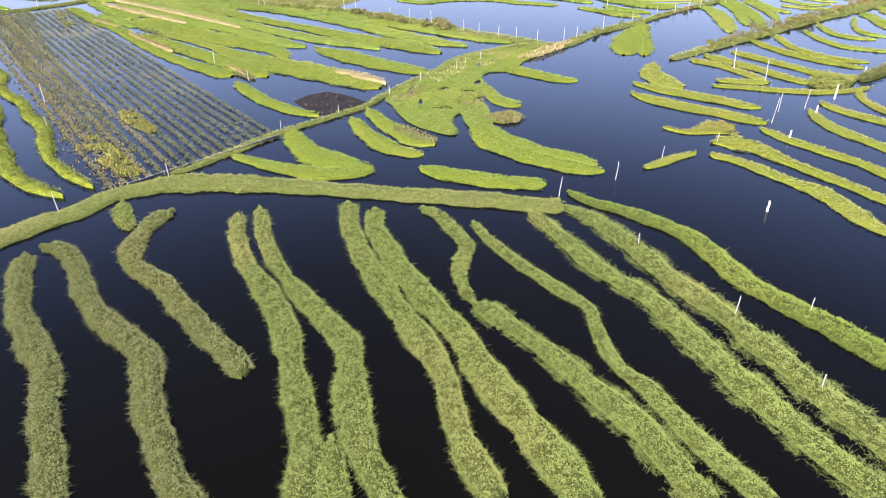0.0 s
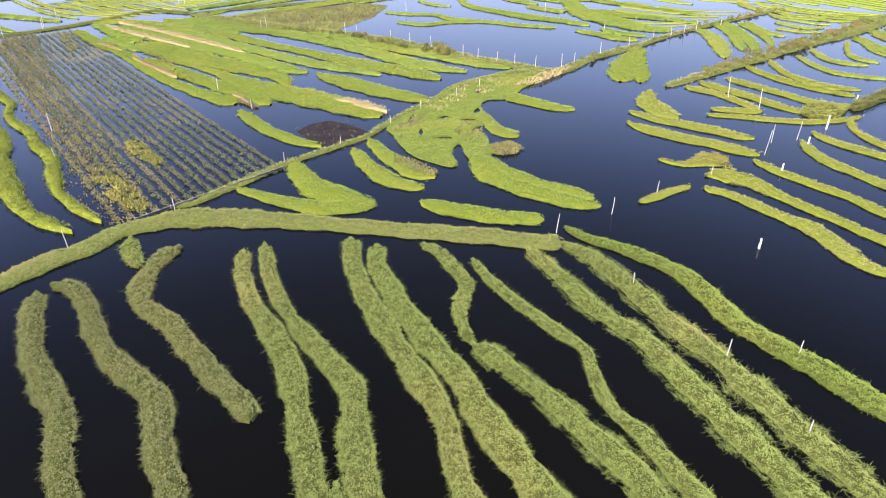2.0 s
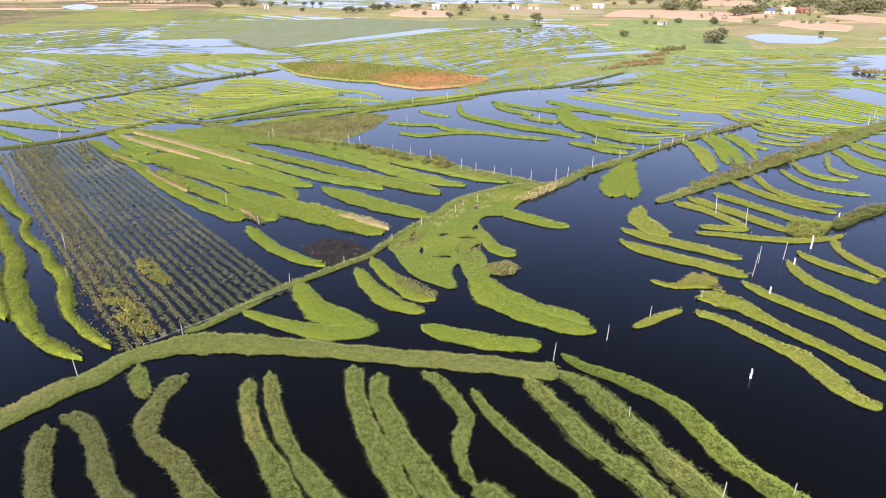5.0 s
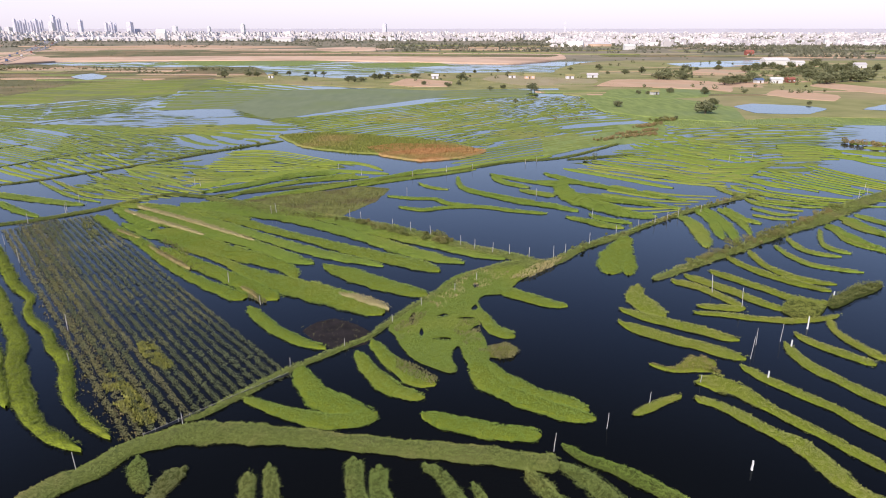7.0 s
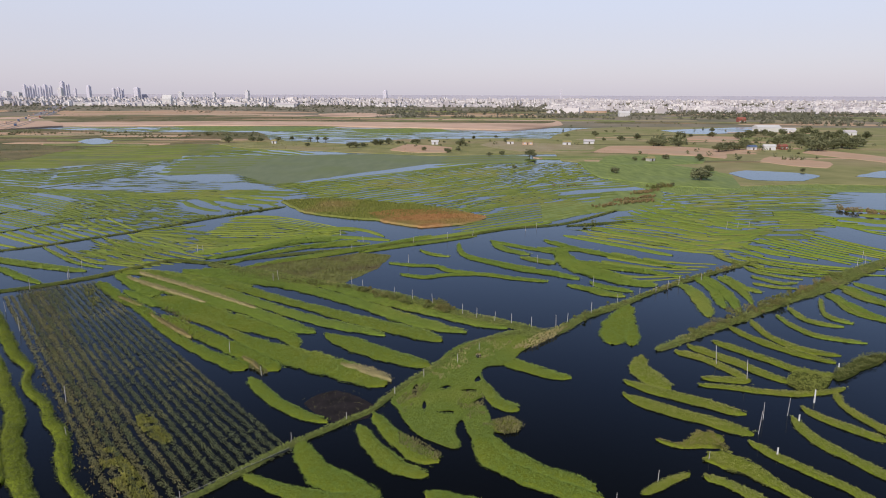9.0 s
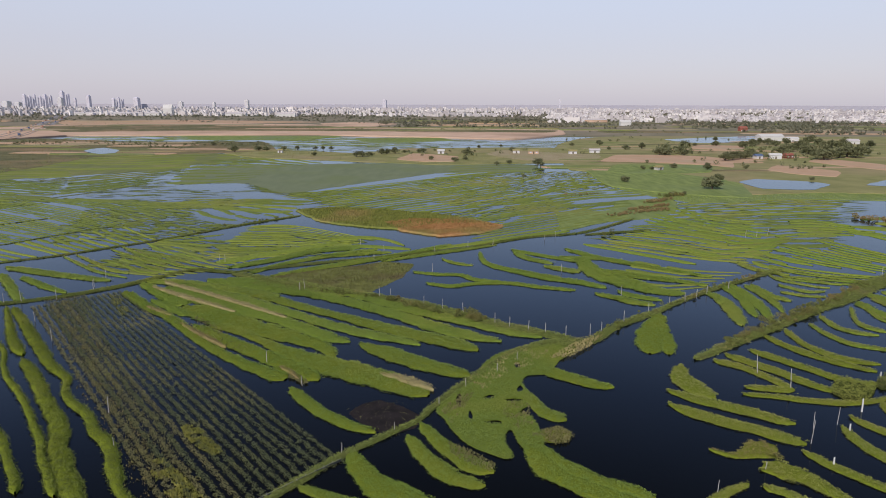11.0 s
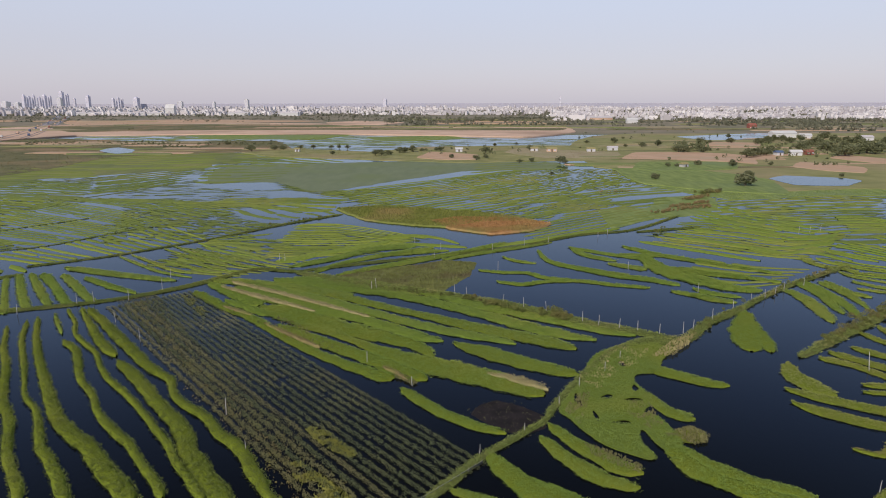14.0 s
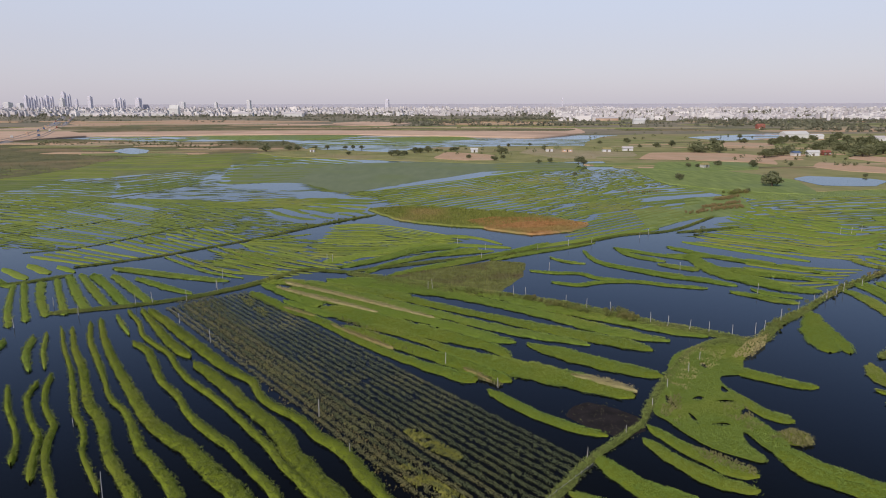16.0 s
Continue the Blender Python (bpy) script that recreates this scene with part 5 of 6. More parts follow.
strip_field([(34.5, 161.8), (45.5, 158.1), (57.2, 161.6)], [(47.7, 192.7), (60.7, 182.1), (76.2, 178.7)], 6, 0.65, 22)
strip_field([(62.1, 246.5), (90.4, 239.3), (135.9, 242.2)], [(79.3, 261.4), (112.8, 273.4), (165.8, 281.7)], 6, 0.61, 23)
strip_field([(77.6, 257.5), (111.3, 270.6), (158.9, 278.8)], [(106.9, 325.0), (146.8, 337.0), (211.9, 347.3)], 8, 0.76, 24)
strip_field([(89.8, 203.9), (95.2, 196.0), (104.3, 194.4)], [(109.6, 236.9), (127.0, 244.6), (149.0, 251.6)], 7, 0.58, 25)
strip_field([(-43.5, 315.3), (-13.3, 362.8), (44.4, 440.7)], [(-21.7, 318.8), (6.9, 350.4), (53.4, 413.0)], 5, 0.47, 26)
strip_field([(26.8, 326.1), (47.4, 357.0), (67.9, 394.2)], [(36.5, 328.0), (60.9, 361.7), (86.1, 382.4)], 3, 0.6, 40)
strip_field([(-369.1, 802.5), (-325.3, 830.5), (-248.7, 810.5)], [(-403.5, 1033.6), (-357.1, 1079.3), (-268.6, 987.6)], 5, 0.8, 41, "low green weed beds in the shallow lake", marsh)
strip_field([(-201.2, 735.8), (-116.1, 711.7), (-44.4, 725.4)], [(-178.7, 911.2), (-108.0, 901.2), (-8.3, 839.0)], 5, 0.35, 42, "low green weed beds in the shallow lake", marsh)
strip_field([(-431.1, 721.9), (-387.5, 745.0), (-353.8, 768.7)], [(-601.3, 1058.0), (-535.6, 1108.4), (-444.9, 1116.6)], 6, 0.35, 43, "low green weed beds in the shallow lake", marsh)

def weed_flecks(corners, direction, count, seed, scale=1.0):
    """Thin slivers of floating weed between the strips of the far fields, as one object."""
    r = np.random.default_rng(seed)
    c = np.array(corners, float)
    p = r.uniform(c.min(0), c.max(0), (count * 4, 2))
    p = p[inside(p, c)]
    p = p[[noise.noise((x * 0.02, y * 0.02, seed)) > -0.12 for x, y in p]][:count]
    n = len(p)
    a = math.radians(direction) + r.normal(0, 0.1, n)
    run = np.column_stack([np.cos(a), np.sin(a)])
    side = np.column_stack([-run[:, 1], run[:, 0]])
    half, wide = scale * r.uniform(1.5, 6.0, n)[:, None], scale * r.uniform(0.25, 0.75, n)[:, None]
    bend = r.normal(0, 0.5, n)[:, None]
    flat = [p - run * half, p - run * half * 0.4 - side * wide + side * bend, p + run * half * 0.4 - side * wide + side * bend, p + run * half, p + run * half * 0.4 + side * wide + side * bend, p - run * half * 0.4 + side * wide + side * bend]
    z = r.uniform(0.03, 0.1, n)
    v = np.stack([np.column_stack([q, z]) for q in flat], 1).reshape(-1, 3)
    tagged(mesh_object("floating_weed", v, np.arange(n * 6).reshape(-1, 6), strip_mat), "slivers of green weed floating between the far strips", "water weed", "", "stuff")

strip_field([(-148.1, 285.9), (-119.7, 289.9), (-89.6, 299.1)], [(-154.5, 304.3), (-127.1, 308.7), (-90.3, 321.2)], 5, 0.75, 44)
weed_flecks([(-202.1, 331.2), (-191.4, 398.0), (-125.8, 377.2), (-81.4, 329.6), (-78.5, 304.7), (-139.2, 298.6), (-186.2, 306.1)], 8, 170, 78, 1.2)
weed_flecks([(-140.8, 416.5), (-102.3, 405.1), (-61.8, 303.3), (-76.5, 321.6), (-106.0, 346.3)], 10, 500, 77)
weed_flecks([(-195.7, 206.6), (-154.3, 206.2), (-105.7, 223.7), (-68.5, 272.8), (-94.4, 298.0), (-185.0, 317.3), (-288.7, 332.7)], -21, 1500, 70)
weed_flecks([(-288.7, 332.7), (-202.7, 331.5), (-172.0, 373.0), (-218.6, 606.8), (-348.7, 537.4), (-385.8, 464.2)], -8, 1400, 71)
weed_flecks([(-188.1, 365.6), (-158.4, 370.2), (-175.4, 460.2), (-164.4, 494.0), (-99.8, 516.5), (-222.8, 620.9), (-235.7, 504.7)], 6, 700, 72)
weed_flecks([(-91.5, 327.8), (27.3, 452.4), (82.0, 455.2), (134.0, 411.6), (70.7, 268.3), (3.1, 215.1), (-33.5, 258.8)], 47, 2000, 73)
weed_flecks([(40.3, 214.7), (79.8, 187.4), (107.7, 194.3), (217.8, 347.2), (106.9, 325.0), (63.1, 248.9)], -23, 350, 74)
weed_flecks([(-109.4, 182.3), (-81.1, 170.4), (-60.4, 184.5), (-41.5, 204.3), (-34.1, 223.0), (-84.7, 245.8), (-104.6, 219.9)], -26, 400, 75)
weed_flecks([(-425.6, 712.5), (-508.5, 1110.9), (-280.2, 1064.6), (-175.8, 896.3), (145.2, 824.2), (115.8, 656.1), (-120.2, 607.3), (-184.2, 672.3), (-283.1, 721.0)], 0, 1300, 76, 2.5)


# ---- planted rows ----
def planted_field(a, b, c, d, rows):
    """Rows of leaf clumps from the near edge a-b to the far edge d-c."""
    a, b, c, d = (np.array(q, float) for q in (a, b, c, d))
    r = np.random.default_rng(3)
    for i in range(rows):
        k = (i + 0.5) / rows
        p, q = a * (1 - k) + b * k, d * (1 - k) + c * k
        n = int(np.linalg.norm(q - p) / 0.39)
        run = (q - p) / np.linalg.norm(q - p)
        side = np.array([run[1], -run[0]])
        verts, faces = [], []
        for j in range(n):
            if r.uniform() < 0.05:
                continue
            o = p + (q - p) * (j + r.uniform(-.2, .2)) / n + side * r.normal(0, 0.12)
            far = o[1]
            m = 28 if far < 110 else 16
            az, rad = r.uniform(0, 6.28, m), np.sqrt(r.uniform(0, 1, m))
            bx = o + side * (np.cos(az) * rad * 0.40)[:, None] + run * (np.sin(az) * rad * 0.46)[:, None]
            size = r.uniform(0.09, 0.22, m) * (1 if far < 110 else 1.35)
            el = np.radians(r.uniform(-5, 45, m))
            th = r.uniform(0, 6.28, m)
            tip = np.column_stack([np.cos(th) * np.cos(el), np.sin(th) * np.cos(el), np.sin(el)]) * size[:, None]
            ac = np.column_stack([-np.sin(th), np.cos(th), r.uniform(-.4, .4, m)]) * (size * 0.33)[:, None]
            b0 = np.column_stack([bx, r.uniform(0.08, 0.3, m) * (1 - rad * 0.5)])
            k0 = sum(len(x) for x in verts)
            verts.append(np.stack([b0, b0 + tip * .5 - ac, b0 + tip, b0 + tip * .5 + ac], 1).reshape(-1, 3))
            faces.append(np.arange(m * 4).reshape(-1, 4) + k0)
        ob = mesh_object("crop_row", np.vstack(verts), np.vstack(faces), lotus_dry if r.uniform() < 1.06 - i / 7 else lotus)
        tagged(ob, "row of dull grey-green leafy clumps in dark water", "crop row", "rows of the planted field", "stuff")


planted_field((-37.4, 62.8), (-21.4, 78.2), (-89.2, 157.6), (-103.5, 143.8), 16)


patch("mud_bank", "dark brown mud and weed just under the water", mud, [(-23.0, 91.7), (-21.5, 94.7), (-18.8, 96.3), (-15.2, 94.2), (-11.9, 90.7), (-12.7, 87.4), (-15.6, 85.6), (-18.8, 86.5)], 0.012)
tufts([(-24.5, 91.2), (-21.8, 96.3), (-15.4, 96.3), (-11.1, 90.7), (-12.6, 86.5), (-16.1, 84.3), (-20.4, 86.5)], 0.03, 220, 0.14, lotus_dry, 21, "sparse brown weeds on the mud bank", 0.5, "weeds")
for k, (spot, many) in enumerate([([(-47.4, 88.3), (-44.6, 87.4), (-41.2, 84.3), (-38.4, 80.5), (-39.3, 79.3), (-42.5, 81.7), (-44.9, 84.3)], 1500), ([(-47.7, 78.1), (-45.5, 78.5), (-40.0, 73.1), (-35.5, 67.9), (-35.4, 65.2), (-39.4, 67.8), (-44.0, 72.7)], 2600), ([(-90.3, 153.9), (-86.8, 152.7), (-78.6, 140.4), (-78.9, 137.4), (-84.7, 144.7)], 700),
                                  ([(-99.2, 148.1), (-97.4, 151.6), (-59.1, 96.4), (-35.9, 63.5), (-36.8, 61.4), (-48.9, 76.3), (-71.9, 108.3)], 15000), ([(-97.7, 141.6), (-98.5, 147.0), (-64.9, 99.2), (-42.0, 67.8), (-44.6, 67.8), (-60.9, 88.8)], 5000)]):
    tufts(spot, 0.07, many, 0.26 if k < 3 else 0.2, (weed, dry_stem)[k > 2], 30 + k, ("yellow-green weeds among the planted rows", "dry brown stems along the planted field's rim")[k > 2], 0.45, "weeds", True)
tufts([(-103.8, 149.8), (-96.1, 154.4), (-74.0, 120.9), (-59.0, 100.6), (-48.4, 87.4), (-40.5, 75.2), (-37.6, 73.2), (-45.9, 74.3), (-59.4, 92.3), (-77.0, 114.7)], 0.06, 24000, 0.17, lotus_dry, 36, "low browned weeds filling the rim rows of the planted field", 0.5, "weeds")
for rows in ([(-19.5, 105.9, 1.2), (-16.2, 104.5, 3.0), (-12.6, 101.7, 3.0), (-10.3, 99.6, 1.2)], [(-82.5, 160.6, 1.6), (-74.1, 154.1, 2.6), (-65.1, 147.7, 2.4), (-55.3, 140.2, 1.4)],
             [(-81.2, 164.9, 1.8), (-71.5, 158.0, 2.5), (-61.1, 150.6, 2.6), (-51.2, 142.8, 2.1), (-42.8, 136.1, 1.2)], [(-63.9, 131.9, 1.2), (-58.2, 126.0, 1.9), (-50.3, 118.6, 1.2)], [(-37.5, 108.9, 1.1), (-35.2, 106.6, 1.5), (-33.0, 103.4, 1.0)], [(-76.7, 144.1, 1.2), (-71.9, 140.2, 1.8), (-68.2, 137.4, 1.2)]):
    stuff = dry_stem if len(rows) == 3 else straw
    bed([(x, y, w * 0.85) for x, y, w in rows], 0.6, stuff, stuff, "straw_strip", "strip of cut dry straw lying on a green bed", "straw", "straw strips")


for k, spot in enumerate(([(-75.9, 144.4), (-60.0, 131.0), (-46.2, 118.5), (-46.4, 116.2), (-59.5, 126.9), (-75.8, 141.6)], [(-36.6, 109.1), (-33.9, 106.2), (-31.2, 102.5), (-32.3, 101.7), (-35.3, 104.8)], [(-63.4, 137.5), (-58.0, 133.1), (-51.5, 124.9), (-54.9, 126.2), (-61.5, 133.1)])):
    tufts(spot, 0.2, (900, 260, 300)[k], 0.3, lotus_dry, 50 + k, "sparse dry brown stalks on the edge of a green bed", 0.5, "weeds")


tufts([(10.6, 113.4), (13.7, 117.6), (17.5, 122.1), (21.2, 124.1), (24.0, 126.9), (19.4, 119.5), (14.7, 114.0)], 0.35, 900, 0.32, straw, 71, "trampled straw-coloured grass where the embankments meet", 0.5, "grass")
for k, (spot, many) in enumerate([([(-5.0, 104.0), (0.5, 113.0), (6.0, 118.0), (12.0, 119.5), (9.0, 112.0), (3.0, 107.0), (-2.0, 100.0)], 900), ([(-9.0, 92.5), (-6.5, 98.0), (-3.5, 99.0), (-6.0, 92.0), (-7.5, 88.0)], 500), ([(0.0, 92.0), (3.0, 98.0), (4.4, 94.5), (4.4, 88.0), (2.0, 86.5)], 350)]):
    tufts(spot, 0.25, many, 0.26, (straw, lotus_dry, lotus_dry)[k], 80 + k, "straw-coloured and browned weeds on the green mat", 0.5, "weeds", True)
tufts([(-8.0, 82.9), (-5.1, 80.8), (-1.9, 77.2), (-2.7, 75.5), (-5.3, 77.2), (-7.8, 80.0)], 0.25, 700, 0.25, lotus_dry, 72, "browned weeds on the rim of a green bed", 0.5, "weeds")
tufts([(5.8, 86.5), (7.9, 87.6), (9.3, 85.8), (8.8, 83.0), (6.7, 82.3), (5.6, 83.7)], 0.25, 600, 0.25, lotus_dry, 73, "browned weeds on the rim of a green bed", 0.5, "weeds")


# ---- net fence along the planted field ----
def net_fence(a, b, height):
    root = tagged(new("net_fence"), "low dark net fence with a pale top rope beside the embankment", "fence")
    a, b = Vector((*a, 0)), Vector((*b, 0))
    n = 14
    run = (b - a) / n
    side = Vector((run.y, -run.x, 0)).normalized()
    for i in range(n):
        p, q = a + run * i, a + run * (i + 1)
        sag = side * (0.06 * math.sin(i * 2.1))
        bm = bmesh.new()
        low = [bm.verts.new(v + Vector((0, 0, -0.3))) for v in (p + side * .02, q + side * .02, q - side * .02, p - side * .02)]
        top = [bm.verts.new(v + sag + Vector((0, 0, height + 0.03 * math.sin(i * 3.7)))) for v in (p + side * .02, q + side * .02, q - side * .02, p - side * .02)]
        for j in range(4):
            bm.faces.new((low[j - 1], low[j], top[j], top[j - 1]))
        bm.faces.new(top)
        part("net_panel", bm, net, root)
        bm = bmesh.new()
        bmesh.ops.create_cone(bm, cap_ends=True, segments=6, radius1=0.03, radius2=0.025, depth=height + 0.9, matrix=Matrix.Translation(p + Vector((0, 0, height / 2 - 0.2))))
        part("stake", bm, bamboo, root)
    bm = bmesh.new()
    d = (b - a).normalized()
    bmesh.ops.create_cone(bm, cap_ends=True, segments=5, radius1=0.016, radius2=0.016, depth=(b - a).length, matrix=Matrix.Translation((a + b) / 2 + Vector((0, 0, height + 0.05))) @ d.to_track_quat("Z", "Y").to_matrix().to_4x4())
    part("rope", bm, bamboo, root, "pale top rope")


net_fence((-35.4, 63.9), (-22.1, 78.2), 0.35)


# ---- poles ----
def pole(x, y, h, mat, radius, name, label, category):
    r = np.random.default_rng(int(abs(x * 31 + y * 17)) % 9999)
    bm = bmesh.new()
    slant = 0.25 if radius > 0.1 else 0.6
    lean = Vector((slant * r.normal(0, 0.07), slant * r.normal(0, 0.05), 1)).normalized()
    segs = 4
    rings = []
    for i in range(segs + 1):
        k = i / segs
        c = Vector((x, y, -0.5)) + lean * ((h + 0.5) * k) + Vector((r.normal(0, .012), r.normal(0, .012), 0))
        rad = radius * (1 - 0.35 * k)
        rings.append([bm.verts.new(c + Vector((math.cos(a) * rad, math.sin(a) * rad, 0))) for a in (0, 1.257, 2.513, 3.77, 5.027)])
    for lo, hi in zip(rings, rings[1:]):
        for j in range(5):
            bm.faces.new((lo[j - 1], lo[j], hi[j], hi[j - 1]))
    bm.faces.new(rings[-1])
    return tagged(part(name, bm, mat, None), label, category, "poles in the flooded fields")


def poles(spots):
    for x, y, h in spots:
        pole(x, y, min(max(h, 1.4), 3.6), bamboo, 0.055 if y < 90 else 0.075, "bamboo_pole", "weathered grey bamboo pole standing in the water", "pole")


def white_posts(spots):
    for x, y, h in spots:
        pole(x, y, min(h * 0.85, 2.2), white_paint, 0.15, "marker_post", "thick white painted marker post standing in water", "post")


poles([(11.0, 61.5, 2.3), (22.1, 41.4, 1.8), (28.0, 41.6, 1.5), (24.8, 32.9, 1.3), (17.0, 51.7, 1.0), (-39.9, 57.9, 2.3), (-31.9, 66.5, 1.5), (-22.4, 80.4, 1.1), (17.9, 65.9, 2.1), (24.5, 71.5, 1.6)])
poles([(42.1, 83.1, 3.5), (44.8, 87.4, 2.7), (48.9, 88.6, 2.8), (45.9, 107.1, 3.8), (48.5, 101.0, 3.6), (32.5, 76.2, 1.4), (-9.4, 94.8, 1.4), (-5.0, 101.2, 1.7), (0.6, 107.3, 1.8), (-15.7, 86.3, 1.2), (-32.2, 101.8, 1.7), (-40.6, 111.4, 2.3), (4.7, 113.0, 1.6)])
poles([(-24.2, 153.1, 2.8), (-21.4, 152.1, 2.5), (-13.3, 145.1, 2.7), (-9.0, 143.0, 2.6), (-4.3, 140.0, 2.6), (2.2, 133.2, 2.5), (5.0, 130.9, 2.4), (8.6, 128.7, 2.4), (12.0, 127.3, 2.4), (15.8, 125.3, 2.4)])
poles([(21.0, 126.7, 2.4), (23.6, 128.5, 2.2), (29.8, 134.1, 2.8), (37.2, 141.1, 2.4), (43.8, 146.9, 2.2), (48.7, 150.2, 2.3), (52.2, 152.6, 2.3), (56.1, 156.1, 2.4), (63.2, 160.4, 2.1), (-44.7, 158.1, 2.3), (-43.6, 159.1, 2.7), (-11.9, 177.6, 2.5), (24.1, 177.8, 2.2), (34.7, 155.0, 2.6)])
poles([(-111.1, 146.6, 2.6), (-107.8, 147.9, 2.9), (-100.9, 150.1, 2.6), (-96.5, 158.6, 2.4), (-120.3, 139.3, 2.3), (-129.1, 131.2, 2.0), (-80.9, 71.5, 3.5), (-93.8, 88.9, 1.4), (-59.3, 91.7, 2.8), (-53.3, 81.2, 1.7), (-85.7, 122.2, 2.9), (-96.1, 133.9, 2.3), (-129.4, 145.9, 2.1)])
poles([(-36.2, 211.9, 2.2), (-27.7, 203.3, 2.1), (-29.6, 191.4, 2.0), (-11.6, 201.7, 2.1), (-1.0, 207.7, 2.5), (7.3, 212.2, 2.2), (25.9, 221.7, 1.9), (30.4, 226.7, 2.0), (97.3, 227.2, 2.6), (101.2, 227.2, 2.6), (106.5, 230.3, 2.6), (111.7, 175.2, 2.5), (115.9, 178.4, 2.6), (119.2, 185.1, 2.3), (-74.5, 187.5, 2.5), (-72.9, 187.5, 2.5), (-98.6, 168.9, 2.7), (-97.6, 161.0, 2.3)])
white_posts([(31.5, 58.4, 1.4), (42.0, 77.5, 1.4), (49.6, 86.7, 1.4), (55.2, 92.9, 2.5), (66.6, 106.1, 1.1)])


# ---- trees ----
def leaf_cloud(centres, radii, count, size, seed):
    r = np.random.default_rng(seed)
    i = r.integers(0, len(centres), count)
    d = r.normal(0, 1, (count, 3))
    d /= np.linalg.norm(d, axis=1)[:, None]
    c = np.asarray(centres)[i] + d * (np.asarray(radii)[i] * r.uniform(0.55, 1.08, count))[:, None] * [1, 1, 0.8]
    a = r.normal(0, 1, (count, 3))
    a /= np.linalg.norm(a, axis=1)[:, None]
    b = np.cross(a, r.normal(0, 1, (count, 3)))
    b /= np.linalg.norm(b, axis=1)[:, None]
    s = (size * r.uniform(0.6, 1.4, count))[:, None]
    v = np.stack([c - a * s, c - b * s * .5, c + a * s, c + b * s * .5], 1).reshape(-1, 3)
    return v, np.arange(count * 4).reshape(-1, 4)


def tree_model(seed, h):
    r = np.random.default_rng(seed)
    root = tagged(new("tree"), "dark green broadleaf tree on the wetland bank", "tree", "scattered trees")
    bm = bmesh.new()
    tips = []
    bmesh.ops.create_cone(bm, segments=7, radius1=0.045 * h, radius2=0.022 * h, depth=h * 0.4, matrix=Matrix.Translation((0, 0, h * 0.2 - 0.3)))
    trunk = part("trunk", bm, bark, root)
    for i in range(6):
        az, el = i * 1.05 + r.uniform(0, .5), r.uniform(0.5, 1.1)
        start = Vector((0, 0, h * r.uniform(0.08, 0.28)))
        d = Vector((math.cos(az) * math.cos(el), math.sin(az) * math.cos(el), math.sin(el)))
        ln = h * r.uniform(0.28, 0.42)
        q = d.to_track_quat("Z", "Y").to_matrix().to_4x4()
        bm = bmesh.new()
        bmesh.ops.create_cone(bm, segments=5, radius1=0.02 * h, radius2=0.006 * h, depth=ln, matrix=Matrix.Translation(start + d * ln / 2) @ q)
        part("limb", bm, bark, trunk)
        tips.append(tuple(start + d * ln))
    centres = tips + [(r.normal(0, .13 * h), r.normal(0, .13 * h), h * r.uniform(0.25, 0.75)) for _ in range(9)]
    radii = [h * r.uniform(0.13, 0.22) for _ in centres]
    v, f = leaf_cloud(centres, radii, 1000, 0.055 * h, seed)
    mesh_object("crown", v, f, tree_leaf, root)
    return root


MODELS = [tree_model(s, 8.0) for s in (1, 2, 3, 4)]
TREES = [0]


def tree_group(spots):
    for x, y, h in spots:
        TREES[0] += 1
        i = TREES[0]
        k = h / 8.0
        if i <= 4:
            ob = MODELS[i - 1]
            ob.location = (x, y, 0.4 - 0.06 * h)
        else:
            ob = copy_thing(MODELS[i % 4], pose(x, y, 0.4 - 0.06 * h, 0, 0, i * 67))
        ob.scale = (k * (1.15 + 0.4 * ((i * 7) % 5) / 4), k * 1.25, k * 0.95)


tree_group([(-205.1, 621.4, 8.2), (-189.0, 643.6, 6.7), (-178.9, 636.1, 6.6), (-164.3, 643.8, 5.6), (-154.5, 659.4, 5.7), (-136.3, 659.5, 4.5), (-129.2, 659.6, 5.1), (-120.1, 651.7, 5.0), (-123.2, 581.9, 4.5), (-259.4, 719.6, 5.8)])
tree_group([(-84.4, 569.9, 6.8), (-79.2, 570.0, 6.8), (-73.8, 576.1, 5.8), (-65.9, 601.7, 7.1), (-60.8, 601.7, 6.6), (-53.9, 608.5, 7.7), (-28.6, 622.5, 6.3), (-19.6, 541.8, 4.5), (-0.2, 521.1, 5.2), (11.2, 589.1, 7.9), (8.5, 542.0, 4.5), (-45.2, 615.4, 4.1), (-32.8, 622.5, 4.7)])
tree_group([(30.7, 497.3, 3.8), (41.0, 506.7, 4.7), (56.1, 630.3, 6.9), (61.1, 497.4, 6.7), (62.5, 488.4, 5.8), (41.2, 413.0, 3.1), (50.8, 703.1, 4.1), (26.8, 685.4, 4.6), (131.8, 731.7, 4.4)])
tree_group([(98.3, 389.2, 5.4), (156.2, 476.1, 5.1), (130.8, 463.6, 4.1), (137.1, 463.7, 3.3), (137.5, 357.9, 9.7), (153.8, 389.6, 7.1), (176.3, 463.9, 6.7), (206.6, 472.3, 3.5), (215.7, 401.7, 3.1), (105.8, 330.6, 2.6), (114.0, 335.1, 2.4)])
tree_group([(164.3, 741.8, 7.6), (156.8, 669.5, 4.6), (173.5, 669.6, 6.9), (194.9, 686.4, 8.4), (184.7, 596.7, 9.4), (192.2, 596.7, 8.4), (209.1, 610.1, 9.7), (246.5, 704.3, 10.0), (207.1, 596.8, 7.4), (267.1, 732.6, 5.2), (290.8, 732.7, 7.9), (329.6, 832.2, 7.5)])
